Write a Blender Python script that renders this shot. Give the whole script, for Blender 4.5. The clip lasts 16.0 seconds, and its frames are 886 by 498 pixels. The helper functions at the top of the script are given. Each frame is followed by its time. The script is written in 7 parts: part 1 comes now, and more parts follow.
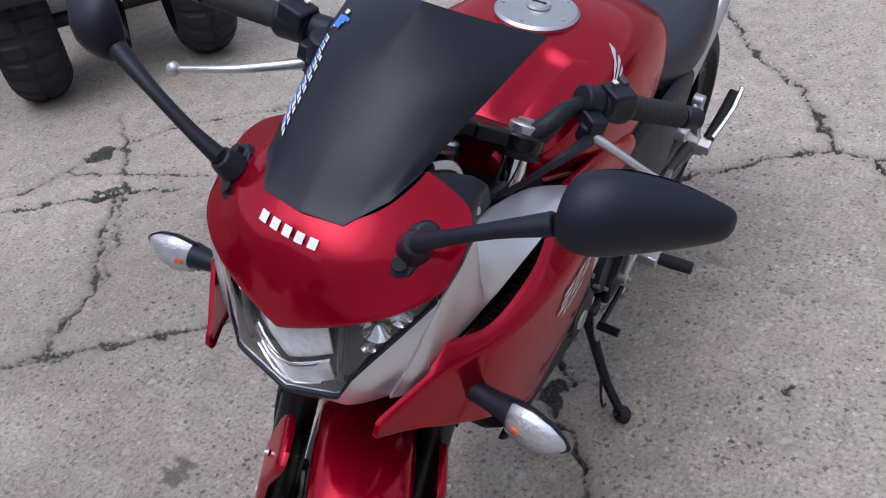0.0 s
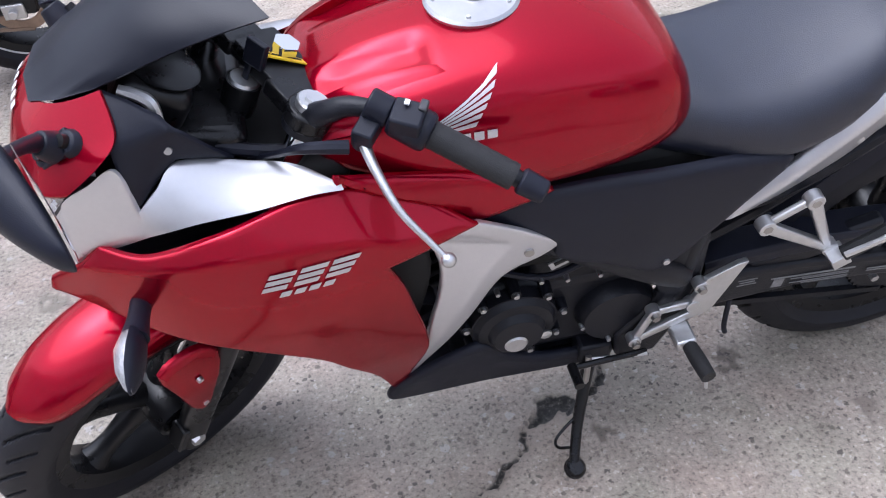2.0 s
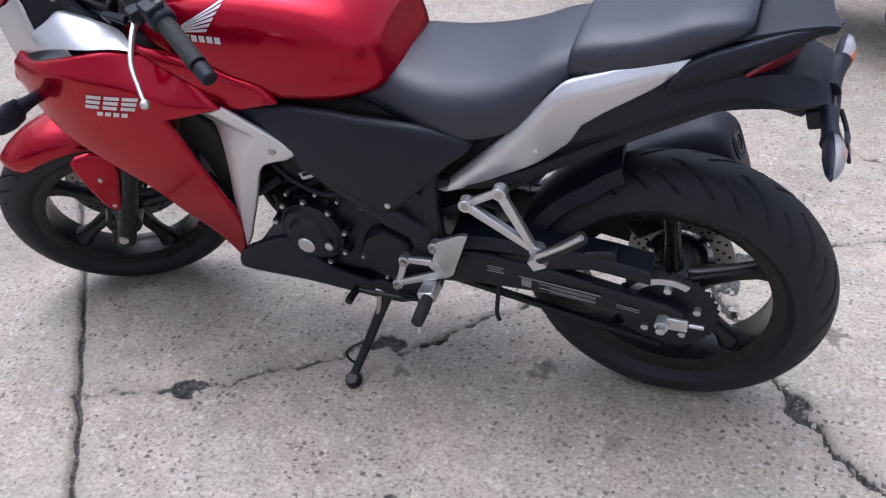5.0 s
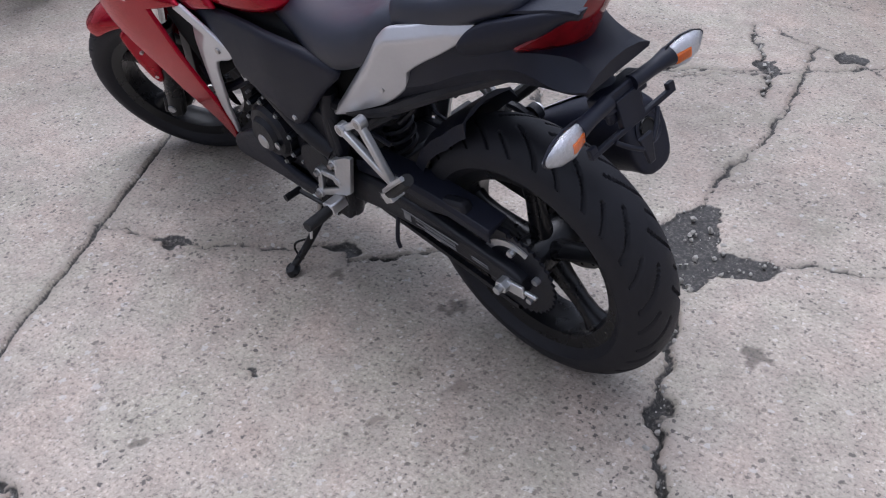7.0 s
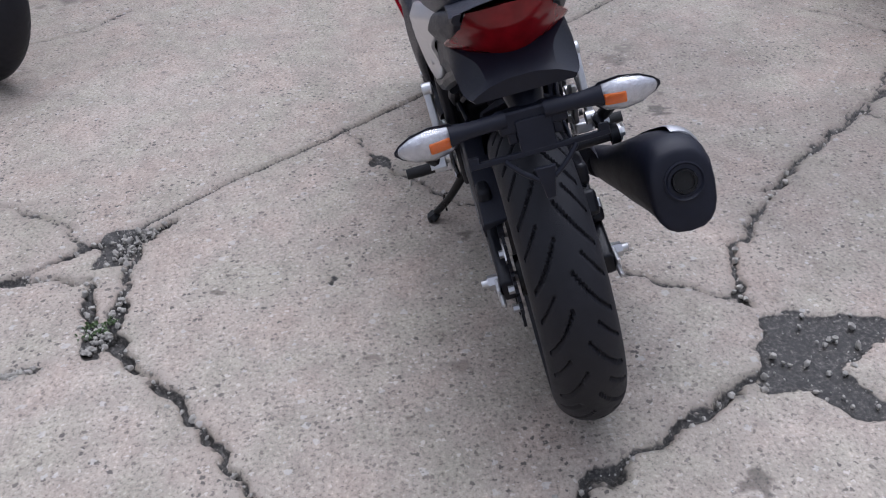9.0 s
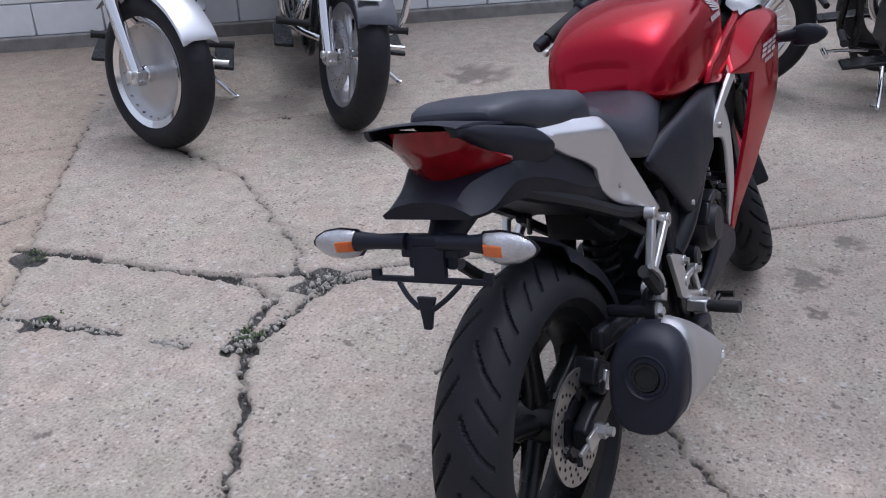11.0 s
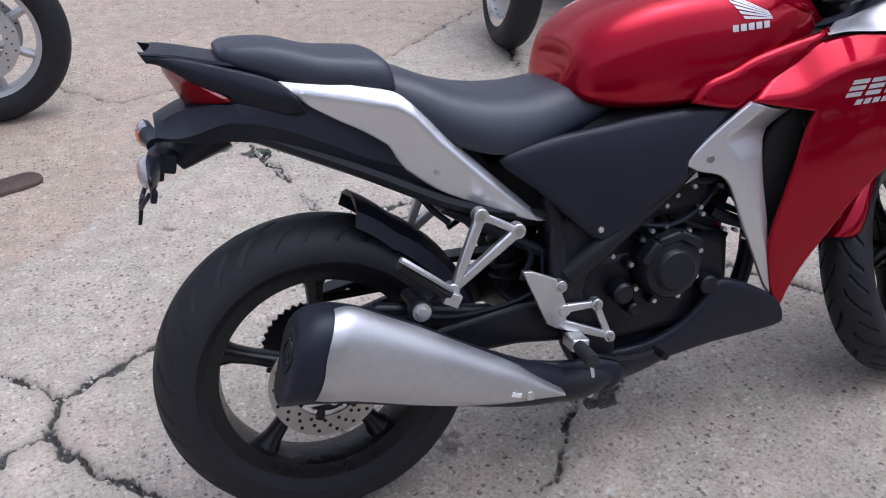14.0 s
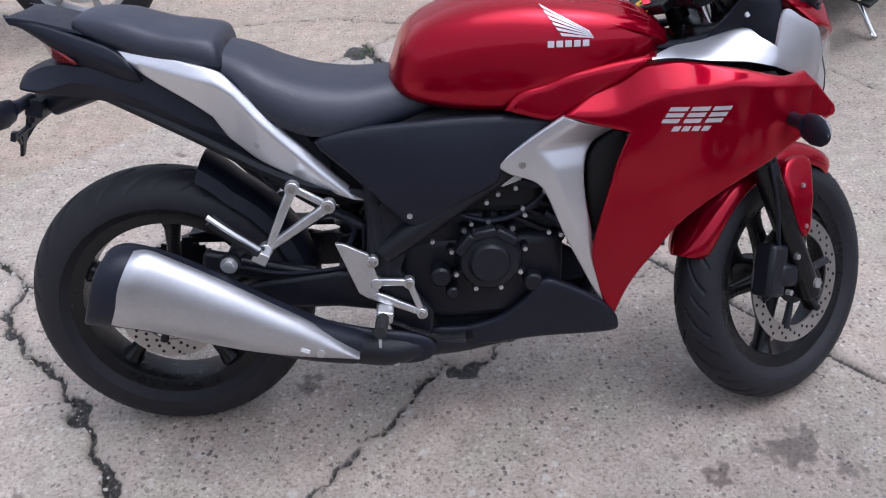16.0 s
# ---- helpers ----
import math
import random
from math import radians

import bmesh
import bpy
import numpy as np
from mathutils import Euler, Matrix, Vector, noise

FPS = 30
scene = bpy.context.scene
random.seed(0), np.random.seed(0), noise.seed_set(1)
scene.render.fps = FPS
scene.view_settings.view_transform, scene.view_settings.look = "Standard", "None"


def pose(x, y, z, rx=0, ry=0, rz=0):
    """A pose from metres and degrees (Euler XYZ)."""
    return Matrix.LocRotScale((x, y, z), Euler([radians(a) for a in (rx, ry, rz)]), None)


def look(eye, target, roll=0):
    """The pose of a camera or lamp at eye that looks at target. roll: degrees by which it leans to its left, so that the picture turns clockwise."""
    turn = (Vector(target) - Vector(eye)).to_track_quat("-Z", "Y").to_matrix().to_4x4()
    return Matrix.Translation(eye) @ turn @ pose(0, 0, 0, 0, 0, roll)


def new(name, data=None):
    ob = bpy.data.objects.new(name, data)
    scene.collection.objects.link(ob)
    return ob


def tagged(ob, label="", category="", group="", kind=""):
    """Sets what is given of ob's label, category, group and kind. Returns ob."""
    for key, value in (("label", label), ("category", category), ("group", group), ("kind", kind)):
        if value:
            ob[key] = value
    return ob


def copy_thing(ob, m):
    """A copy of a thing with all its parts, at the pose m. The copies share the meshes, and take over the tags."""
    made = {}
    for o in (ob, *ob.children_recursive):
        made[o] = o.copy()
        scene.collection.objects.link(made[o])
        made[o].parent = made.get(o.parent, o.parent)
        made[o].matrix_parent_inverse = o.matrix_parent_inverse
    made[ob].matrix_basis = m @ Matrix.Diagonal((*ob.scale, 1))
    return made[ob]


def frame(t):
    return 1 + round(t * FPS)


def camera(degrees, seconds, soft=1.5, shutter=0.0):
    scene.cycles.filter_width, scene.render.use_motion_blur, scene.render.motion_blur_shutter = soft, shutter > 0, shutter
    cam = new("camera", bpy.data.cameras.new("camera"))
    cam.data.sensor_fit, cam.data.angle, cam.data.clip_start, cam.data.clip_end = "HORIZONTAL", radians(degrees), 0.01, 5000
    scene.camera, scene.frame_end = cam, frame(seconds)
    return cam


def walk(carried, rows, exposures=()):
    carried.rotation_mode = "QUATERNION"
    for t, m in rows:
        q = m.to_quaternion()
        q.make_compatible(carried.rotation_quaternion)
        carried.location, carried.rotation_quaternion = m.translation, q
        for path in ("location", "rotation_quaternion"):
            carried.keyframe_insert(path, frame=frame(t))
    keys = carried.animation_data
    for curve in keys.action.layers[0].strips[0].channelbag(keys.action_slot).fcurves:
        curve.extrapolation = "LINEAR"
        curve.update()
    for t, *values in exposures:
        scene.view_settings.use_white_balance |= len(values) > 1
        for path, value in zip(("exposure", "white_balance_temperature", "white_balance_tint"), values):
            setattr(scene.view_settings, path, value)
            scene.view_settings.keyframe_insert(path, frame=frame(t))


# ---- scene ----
cam = camera(52.2, 16.0, 1.1)
PATH = [
    (0, (1.905, 0.709, 1.417), (0.566, -0.234, 0.269), -9.2),
    (0.5, (1.728, 0.819, 1.426), (0.602, -0.318, 0.227), -5.2),
    (1, (1.464, 0.952, 1.44), (0.673, -0.386, 0.182), -5.2),
    (1.5, (1.249, 1.149, 1.418), (0.806, -0.372, 0.196), -7.6),
    (2, (1.04, 1.192, 1.401), (0.76, -0.338, 0.144), -5.9),
    (2.5, (0.818, 1.286, 1.387), (0.607, -0.24, 0.111), -3.1),
    (3, (0.672, 1.45, 1.33), (0.761, -0.067, 0.03), -6.5),
    (3.5, (0.559, 1.54, 1.34), (0.78, -0.073, 0.179), -5.8),
    (4, (0.341, 1.613, 1.349), (0.666, -0.041, 0.272), -4.3),
    (4.2, (0.235, 1.65, 1.337), (0.615, -0.008, 0.286), -3.9),
    (6.3, (-0.607, 1.435, 1.328), (0.357, 0.08, 0.216), -2.0),
    (6.5, (-0.69, 1.402, 1.329), (0.321, 0.087, 0.211), -1.7),
    (7, (-0.924, 1.238, 1.36), (0.238, 0.089, 0.207), -2.5),
    (7.5, (-1.188, 1.036, 1.34), (0.164, 0.08, 0.218), -4.0),
    (8, (-1.317, 0.919, 1.367), (0.141, 0.171, 0.221), -3.3),
    (8.2, (-1.343, 0.818, 1.357), (0.165, 0.187, 0.205), -3.3),
    (10.3, (-1.433, -0.176, 1.36), (0.209, 0.334, 0.338), -2.3),
    (10.5, (-1.394, -0.258, 1.35), (0.237, 0.355, 0.367), -2.1),
    (11, (-1.277, -0.456, 1.354), (0.288, 0.395, 0.446), -1.5),
    (11.5, (-1.149, -0.647, 1.374), (0.315, 0.403, 0.505), -0.7),
    (12, (-1.017, -0.845, 1.368), (0.31, 0.372, 0.498), -0.2),
    (12.5, (-0.864, -0.988, 1.378), (0.297, 0.356, 0.459), 0.2),
    (13, (-0.644, -1.125, 1.369), (0.324, 0.335, 0.404), -0.7),
    (13.5, (-0.441, -1.275, 1.38), (0.299, 0.289, 0.377), -0.8),
    (14, (-0.243, -1.326, 1.409), (0.335, 0.27, 0.351), -1.0),
    (14.5, (-0.043, -1.395, 1.452), (0.41, 0.193, 0.324), -1.3),
    (15, (0.165, -1.536, 1.476), (0.471, 0.068, 0.322), -2.4),
    (15.5, (0.309, -1.57, 1.529), (0.528, 0.013, 0.327), -2.4),
    (16, (0.45, -1.587, 1.556), (0.588, 0.03, 0.388), -0.8),
]
walk(cam, [(t, look(eye, target, roll)) for t, eye, target, roll in PATH], [(0.0, 0.36, 5650.0, 16.0), (1.0, 0.74, 5650.0, 16.0), (1.8, 1.04, 5650.0, 16.0), (2.5, 1.22, 5650.0, 16.0), (3.2, 1.12, 5650.0, 16.0), (4.2, 1.02, 5650.0, 16.0), (6.5, 0.60, 5650.0, 16.0), (8.0, 0.40, 5650.0, 16.0), (11.5, 0.34, 5650.0, 16.0), (12.8, 0.40, 5650.0, 16.0), (13.8, 0.62, 5650.0, 16.0), (16.0, 0.68, 5650.0, 16.0)])

# ---- world, sun ----
SUN_EL, SUN_AZ = radians(73), radians(100)
world = bpy.data.worlds.new("world")
scene.world = world
world.use_nodes = True
wn = world.node_tree.nodes
sky = wn.new("ShaderNodeTexSky")
sky.sky_type, sky.sun_disc, sky.sun_elevation, sky.sun_rotation = "NISHITA", False, SUN_EL, SUN_AZ
sky.air_density, sky.dust_density, sky.ozone_density = 1.0, 4.0, 1.0
grey = wn.new("ShaderNodeHueSaturation")
grey.inputs["Saturation"].default_value = 0.25
world.node_tree.links.new(sky.outputs[0], grey.inputs["Color"])
world.node_tree.links.new(grey.outputs[0], wn["Background"].inputs["Color"])
wn["Background"].inputs["Strength"].default_value = 0.15
sun_data = bpy.data.lights.new("sun", "SUN")
sun_data.energy, sun_data.angle, sun_data.color = 0.55, radians(60), (1.0, 0.97, 0.93)
sun = new("sun", sun_data)
sun.matrix_world = look((4 * math.sin(SUN_AZ) * math.cos(SUN_EL), 4 * math.cos(SUN_AZ) * math.cos(SUN_EL), 4 * math.sin(SUN_EL)), (0, 0, 0))


# ---- materials ----
def mat(name, base, rough=0.5, metal=0.0, vary=0.0, scale=30.0, bump=0.0, bump_scale=200.0, coat=0.0, rvary=0.0, spec=0.5, sheen=0.0, tint=None):
    """Principled surface with two scales of colour variation, uneven gloss and fine relief."""
    m = bpy.data.materials.new(name)
    m.use_nodes = True
    nt = m.node_tree
    n, ln = nt.nodes, nt.links
    b = n["Principled BSDF"]
    b.inputs["Base Color"].default_value = (*base, 1)
    b.inputs["Roughness"].default_value = rough
    b.inputs["Metallic"].default_value = metal
    b.inputs["Coat Weight"].default_value = coat
    b.inputs["Coat Roughness"].default_value = 0.04
    b.inputs["Specular IOR Level"].default_value = spec
    b.inputs["Sheen Weight"].default_value = sheen
    if tint:
        b.inputs["Specular Tint"].default_value = (*tint, 1)
    tc = n.new("ShaderNodeTexCoord")
    if vary or rvary:
        a = n.new("ShaderNodeTexNoise")
        a.inputs["Scale"].default_value, a.inputs["Detail"].default_value = scale, 6
        c = n.new("ShaderNodeTexNoise")
        c.inputs["Scale"].default_value, c.inputs["Detail"].default_value = scale * 0.15, 3
        for q in (a, c):
            ln.new(tc.outputs["Object"], q.inputs["Vector"])
        mean = n.new("ShaderNodeMath")
        mean.operation = "MULTIPLY_ADD"
        mean.inputs[1].default_value = 0.5
        half = n.new("ShaderNodeMath")
        half.operation, half.inputs[1].default_value = "MULTIPLY", 0.5
        ln.new(c.outputs["Fac"], half.inputs[0])
        ln.new(a.outputs["Fac"], mean.inputs[0])
        ln.new(half.outputs[0], mean.inputs[2])
        if vary:
            ramp = n.new("ShaderNodeValToRGB")
            ramp.color_ramp.elements[0].position, ramp.color_ramp.elements[1].position = 0.3, 0.7
            ramp.color_ramp.elements[0].color = (*[max(0, q * (1 - vary)) for q in base], 1)
            ramp.color_ramp.elements[1].color = (*[min(1, q * (1 + vary)) for q in base], 1)
            ln.new(mean.outputs[0], ramp.inputs[0])
            ln.new(ramp.outputs[0], b.inputs["Base Color"])
        if rvary:
            mr = n.new("ShaderNodeMapRange")
            mr.inputs["From Min"].default_value, mr.inputs["From Max"].default_value = 0.3, 0.7
            mr.inputs["To Min"].default_value, mr.inputs["To Max"].default_value = max(0.02, rough - rvary), min(1, rough + rvary)
            ln.new(mean.outputs[0], mr.inputs[0])
            ln.new(mr.outputs[0], b.inputs["Roughness"])
    if bump:
        t = n.new("ShaderNodeTexNoise")
        t.inputs["Scale"].default_value, t.inputs["Detail"].default_value = bump_scale, 4
        ln.new(tc.outputs["Object"], t.inputs["Vector"])
        bp = n.new("ShaderNodeBump")
        bp.inputs["Strength"].default_value, bp.inputs["Distance"].default_value = bump, 0.002
        ln.new(t.outputs["Fac"], bp.inputs["Height"])
        ln.new(bp.outputs[0], b.inputs["Normal"])
    return m


def lens_mat(name, colour, rough=0.03, weight=1.0):
    m = mat(name, colour, rough)
    m.node_tree.nodes["Principled BSDF"].inputs["Transmission Weight"].default_value = weight
    m.node_tree.nodes["Principled BSDF"].inputs["IOR"].default_value = 1.45
    return m


RED = mat("red_candy_paint", (0.33, 0.0005, 0.015), 0.22, 0.60, vary=0.05, scale=2500, coat=0.40, tint=(1.0, 0.018, 0.09))
BLACK = mat("black_textured_plastic", (0.0085, 0.0098, 0.0185), 0.45, vary=0.25, scale=60, bump=0.2, bump_scale=900, rvary=0.07, spec=0.31)
MATT = mat("matt_black_film", (0.0075, 0.0085, 0.0145), 0.38, vary=0.12, scale=20, bump=0.05, bump_scale=500, rvary=0.06, spec=0.28)
SEAT = mat("black_vinyl", (0.0135, 0.0165, 0.030), 0.44, vary=0.2, scale=40, bump=0.3, bump_scale=600, rvary=0.06, spec=0.7)
SILVER = mat("silver_paint", (0.66, 0.66, 0.68), 0.36, 0.8, vary=0.03, scale=900, coat=0.4, rvary=0.02)
SATIN = mat("satin_steel", (0.50, 0.50, 0.51), 0.38, 0.85, vary=0.08, scale=120, rvary=0.08, bump=0.05)
ALU = mat("cast_aluminium", (0.62, 0.62, 0.62), 0.34, 0.9, vary=0.1, scale=90, bump=0.15, bump_scale=500, rvary=0.08)
CHROME = mat("chrome", (0.80, 0.80, 0.81), 0.09, 1.0, vary=0.04, scale=25, rvary=0.05)
STEEL = mat("brushed_disc_steel", (0.42, 0.40, 0.38), 0.35, 0.9, vary=0.15, scale=80, rvary=0.1)
RUSTY = mat("lightly_rusted_steel", (0.34, 0.25, 0.19), 0.5, 0.7, vary=0.3, scale=60, rvary=0.1)
ENGINE = mat("black_engine_paint", (0.0095, 0.0100, 0.0140), 0.38, vary=0.3, scale=50, bump=0.3, bump_scale=350, rvary=0.1, spec=0.3)
GLOSSB = mat("gloss_black_paint", (0.007, 0.007, 0.008), 0.30, vary=0.1, scale=40, rvary=0.1, spec=0.35)
RUBBER = mat("tyre_rubber", (0.015, 0.015, 0.0185), 0.58, vary=0.3, scale=45, bump=0.25, bump_scale=500, rvary=0.1, spec=0.28)
GRIPM = mat("grip_rubber", (0.014, 0.014, 0.015), 0.7, vary=0.2, scale=60, bump=0.5, bump_scale=700)
INDICATOR = mat("clear_indicator_reflector", (0.60, 0.60, 0.62), 0.18, 0.6, vary=0.25, scale=160, bump=0.7, bump_scale=260, coat=1.0)
CLEAR = lens_mat("clear_lens", (0.95, 0.96, 0.97))
REDLENS = mat("red_tail_lens", (0.17, 0.003, 0.006), 0.16, vary=0.5, scale=45, coat=0.25, spec=0.3)
ORANGE = mat("orange_bulb_cover", (0.75, 0.16, 0.02), 0.25, vary=0.2, scale=80)
LENSGREY = mat("ribbed_lamp_reflector", (0.80, 0.80, 0.82), 0.20, 0.4, vary=0.25, scale=120, bump=0.6, bump_scale=220, coat=1.0)
WHITE = mat("white_decal", (0.72, 0.72, 0.72), 0.35, vary=0.06, scale=200)
SILDECAL = mat("silver_decal", (0.60, 0.60, 0.61), 0.3, 0.4, vary=0.08, scale=200)
BLUE = mat("blue_decal", (0.05, 0.20, 0.62), 0.35, vary=0.1, scale=200)
YELLOW = mat("yellow_key_tag", (0.85, 0.58, 0.02), 0.4, vary=0.1, scale=60)
MIRROR = mat("mirror_glass", (0.85, 0.86, 0.87), 0.02, 1.0, vary=0.02)
GREYTRIM = mat("grey_lamp_trim", (0.05, 0.05, 0.055), 0.35, 0.3, vary=0.1, scale=60)
# near-black: shade of holes and gaps put into the colour, also dark print
DARK = mat("recess_shade_and_print", (0.006, 0.006, 0.006), 0.8, vary=0.2, scale=60)
BRASS = mat("gold_valve", (0.55, 0.33, 0.08), 0.3, 0.9, vary=0.15, scale=90)
PAPER = mat("white_paper_tag", (0.74, 0.74, 0.73), 0.7, vary=0.05, scale=60)
LABEL = mat("faded_label_print", (0.22, 0.22, 0.22), 0.6, vary=0.25, scale=200)
GREYPAINT = mat("dark_grey_paint", (0.055, 0.058, 0.072), 0.3, 0.2, vary=0.1, scale=200, coat=0.8)
BLUEPAINT = mat("dark_blue_paint", (0.05, 0.065, 0.12), 0.3, 0.2, vary=0.1, scale=200, coat=0.8)
STONE = mat("crumbled_concrete", (0.38, 0.36, 0.32), 0.9, vary=0.4, scale=90, bump=0.6, bump_scale=250)
WEED = mat("small_weed_leaf", (0.06, 0.10, 0.03), 0.6, vary=0.4, scale=60)


def concrete():
    """Worn exposed-aggregate concrete: broad stains, grain, pits, dirt in the cracks."""
    m = mat("worn_concrete", (0.4, 0.4, 0.4), 0.56)
    nt = m.node_tree
    n, ln = nt.nodes, nt.links
    b = n["Principled BSDF"]
    tc = n.new("ShaderNodeTexCoord")

    def tex(kind, scale, **kw):
        q = n.new(kind)
        q.inputs["Scale"].default_value = scale
        for k, v in kw.items():
            q.inputs[k].default_value = v
        ln.new(tc.outputs["Object"], q.inputs["Vector"])
        return q

    def ramp(src, stops):
        r = n.new("ShaderNodeValToRGB")
        e = r.color_ramp.elements
        while len(e) < len(stops):
            e.new(0.5)
        for q, (p, c) in zip(e, stops):
            q.position, q.color = p, (*c, 1)
        ln.new(src, r.inputs[0])
        return r.outputs[0]

    def mix(kind, a, c, fac):
        q = n.new("ShaderNodeMix")
        q.data_type, q.blend_type = "RGBA", kind
        for s, v in ((0, fac), (6, a), (7, c)):
            if isinstance(v, bpy.types.NodeSocket):
                ln.new(v, q.inputs[s])
            else:
                q.inputs[s].default_value = v if s == 0 else (*v, 1)
        return q.outputs[2]

    def attr(name):
        q = n.new("ShaderNodeAttribute")
        q.attribute_name = name
        return q.outputs["Fac"]

    def scaled(src, factor):
        q = n.new("ShaderNodeMath")
        q.operation, q.inputs[1].default_value = "MULTIPLY", factor
        ln.new(src, q.inputs[0])
        return q.outputs[0]

    def total(a, c):
        q = n.new("ShaderNodeMath")
        ln.new(a, q.inputs[0])
        ln.new(c, q.inputs[1])
        return q.outputs[0]

    def chosen(vor, lo, hi, size):
        """Spots: cells whose random value lies under a share, out to a radius."""
        sep = n.new("ShaderNodeSeparateColor")
        ln.new(vor.outputs["Color"], sep.inputs[0])
        pick = n.new("ShaderNodeMapRange")
        pick.inputs["From Min"].default_value, pick.inputs["From Max"].default_value = lo, hi
        pick.inputs["To Min"].default_value, pick.inputs["To Max"].default_value = size, 0.0
        ln.new(sep.outputs[0], pick.inputs[0])
        less = n.new("ShaderNodeMapRange")
        less.inputs["From Min"].default_value, less.inputs["From Max"].default_value = 0.0, 0.12
        gap = n.new("ShaderNodeMath")
        gap.operation = "SUBTRACT"
        ln.new(pick.outputs[0], gap.inputs[0])
        ln.new(vor.outputs["Distance"], gap.inputs[1])
        ln.new(gap.outputs[0], less.inputs[0])
        return less.outputs[0]

    broad = tex("ShaderNodeTexNoise", 1.3, Detail=5.0, Roughness=0.6)
    mid = tex("ShaderNodeTexNoise", 14.0, Detail=6.0, Roughness=0.65)
    hue = tex("ShaderNodeTexNoise", 5.0, Detail=4.0)
    grain = tex("ShaderNodeTexNoise", 105.0, Detail=5.0, Roughness=0.7)
    # uneven spots: the cell textures read a shaken position
    shake = n.new("ShaderNodeMix")
    shake.data_type, shake.blend_type = "RGBA", "ADD"
    shake.inputs[0].default_value = 0.016
    wob = tex("ShaderNodeTexNoise", 130.0, Detail=2.0)
    ln.new(tc.outputs["Object"], shake.inputs[6])
    ln.new(wob.outputs["Color"], shake.inputs[7])
    pebble = tex("ShaderNodeTexVoronoi", 88.0)
    pit = tex("ShaderNodeTexVoronoi", 66.0)
    lump = tex("ShaderNodeTexVoronoi", 42.0)
    spot = tex("ShaderNodeTexVoronoi", 7.5)
    for q in (pebble, pit, lump, spot):
        ln.new(shake.outputs[2], q.inputs["Vector"])
    col = ramp(broad.outputs["Fac"], [(0.3, (0.348, 0.300, 0.248)), (0.55, (0.405, 0.352, 0.292)), (0.75, (0.446, 0.392, 0.330))])
    col = mix("MULTIPLY", col, ramp(mid.outputs["Fac"], [(0.3, (0.74, 0.73, 0.72)), (0.62, (1.10, 1.10, 1.10))]), 0.85)
    col = mix("MULTIPLY", col, ramp(hue.outputs["Fac"], [(0.35, (0.97, 1.01, 0.98)), (0.5, (1, 1, 1)), (0.65, (1.04, 0.99, 0.985))]), 1.0)
    col = mix("MULTIPLY", col, ramp(grain.outputs["Fac"], [(0.34, (0.42, 0.41, 0.40)), (0.45, (0.90, 0.90, 0.90)), (0.58, (1.07, 1.07, 1.07)), (0.70, (1.55, 1.55, 1.55))]), 1.0)
    # smoother trowelled patches where the aggregate hardly shows
    patch = tex("ShaderNodeTexNoise", 3.6, Detail=5.0, Roughness=0.62)
    bare = n.new("ShaderNodeMapRange")
    bare.inputs["From Min"].default_value, bare.inputs["From Max"].default_value = 0.40, 0.58
    bare.inputs["To Min"].default_value, bare.inputs["To Max"].default_value = 0.35, 1.0
    ln.new(patch.outputs["Fac"], bare.inputs[0])

    def patchy(src):
        q = n.new("ShaderNodeMath")
        q.operation = "MULTIPLY"
        ln.new(src, q.inputs[0])
        ln.new(bare.outputs[0], q.inputs[1])
        return q.outputs[0]

    col = mix("MIX", col, (0.66, 0.61, 0.55), patchy(scaled(chosen(pebble, 0.0, 0.30, 0.50), 0.65)))
    col = mix("MIX", col, (0.52, 0.50, 0.47), scaled(chosen(lump, 0.0, 0.14, 0.50), 0.6))
    col = mix("MIX", col, (0.105, 0.090, 0.078), patchy(scaled(chosen(pit, 0.0, 0.72, 0.47), 1.0)))
    col = mix("MIX", col, (0.085, 0.078, 0.072), scaled(chosen(spot, 0.0, 0.30, 0.17), 0.70))
    col = mix("MIX", col, mix("MULTIPLY", col, (0.97, 0.91, 0.86), 1.0), attr("tint"))

    # soft shade on the motorcycle's right, multiplied into the concrete colour
    col = mix("MIX", col, mix("MULTIPLY", col, (0.60, 0.59, 0.59), 1.0), attr("slab_shade"))

    def crisp(name, soft, shift):
        """A ragged, firm edge where the stored distance passes its middle."""
        q = n.new("ShaderNodeMapRange")
        q.inputs["From Min"].default_value, q.inputs["From Max"].default_value = 0.5 - soft, 0.5 + soft
        off = n.new("ShaderNodeMath")
        off.operation, off.inputs[1].default_value = "SUBTRACT", 0.5
        ln.new(mid.outputs["Fac"], off.inputs[0])
        off2 = n.new("ShaderNodeMath")
        off2.operation, off2.inputs[1].default_value = "SUBTRACT", 0.5
        ln.new(grain.outputs["Fac"], off2.inputs[0])
        ln.new(total(attr(name), total(scaled(off.outputs[0], shift), scaled(off2.outputs[0], shift))), q.inputs[0])
        return q.outputs[0]

    col = mix("MIX", col, mix("MULTIPLY", col, (0.36, 0.345, 0.34), 1.0), scaled(crisp("stain", 0.28, 0.8), 0.9))
    dirtcol = ramp(grain.outputs["Fac"], [(0.34, (0.008, 0.007, 0.006)), (0.5, (0.028, 0.025, 0.021)), (0.6, (0.075, 0.068, 0.058)), (0.70, (0.24, 0.22, 0.19))])
    col = mix("MIX", col, dirtcol, crisp("dirt", 0.07, 0.30))
    ln.new(col, b.inputs["Base Color"])
    add = n.new("ShaderNodeMath")
    add.operation = "MULTIPLY_ADD"
    add.inputs[1].default_value = 0.8
    ln.new(grain.outputs["Fac"], add.inputs[0])
    ln.new(pit.outputs["Distance"], add.inputs[2])
    bp = n.new("ShaderNodeBump")
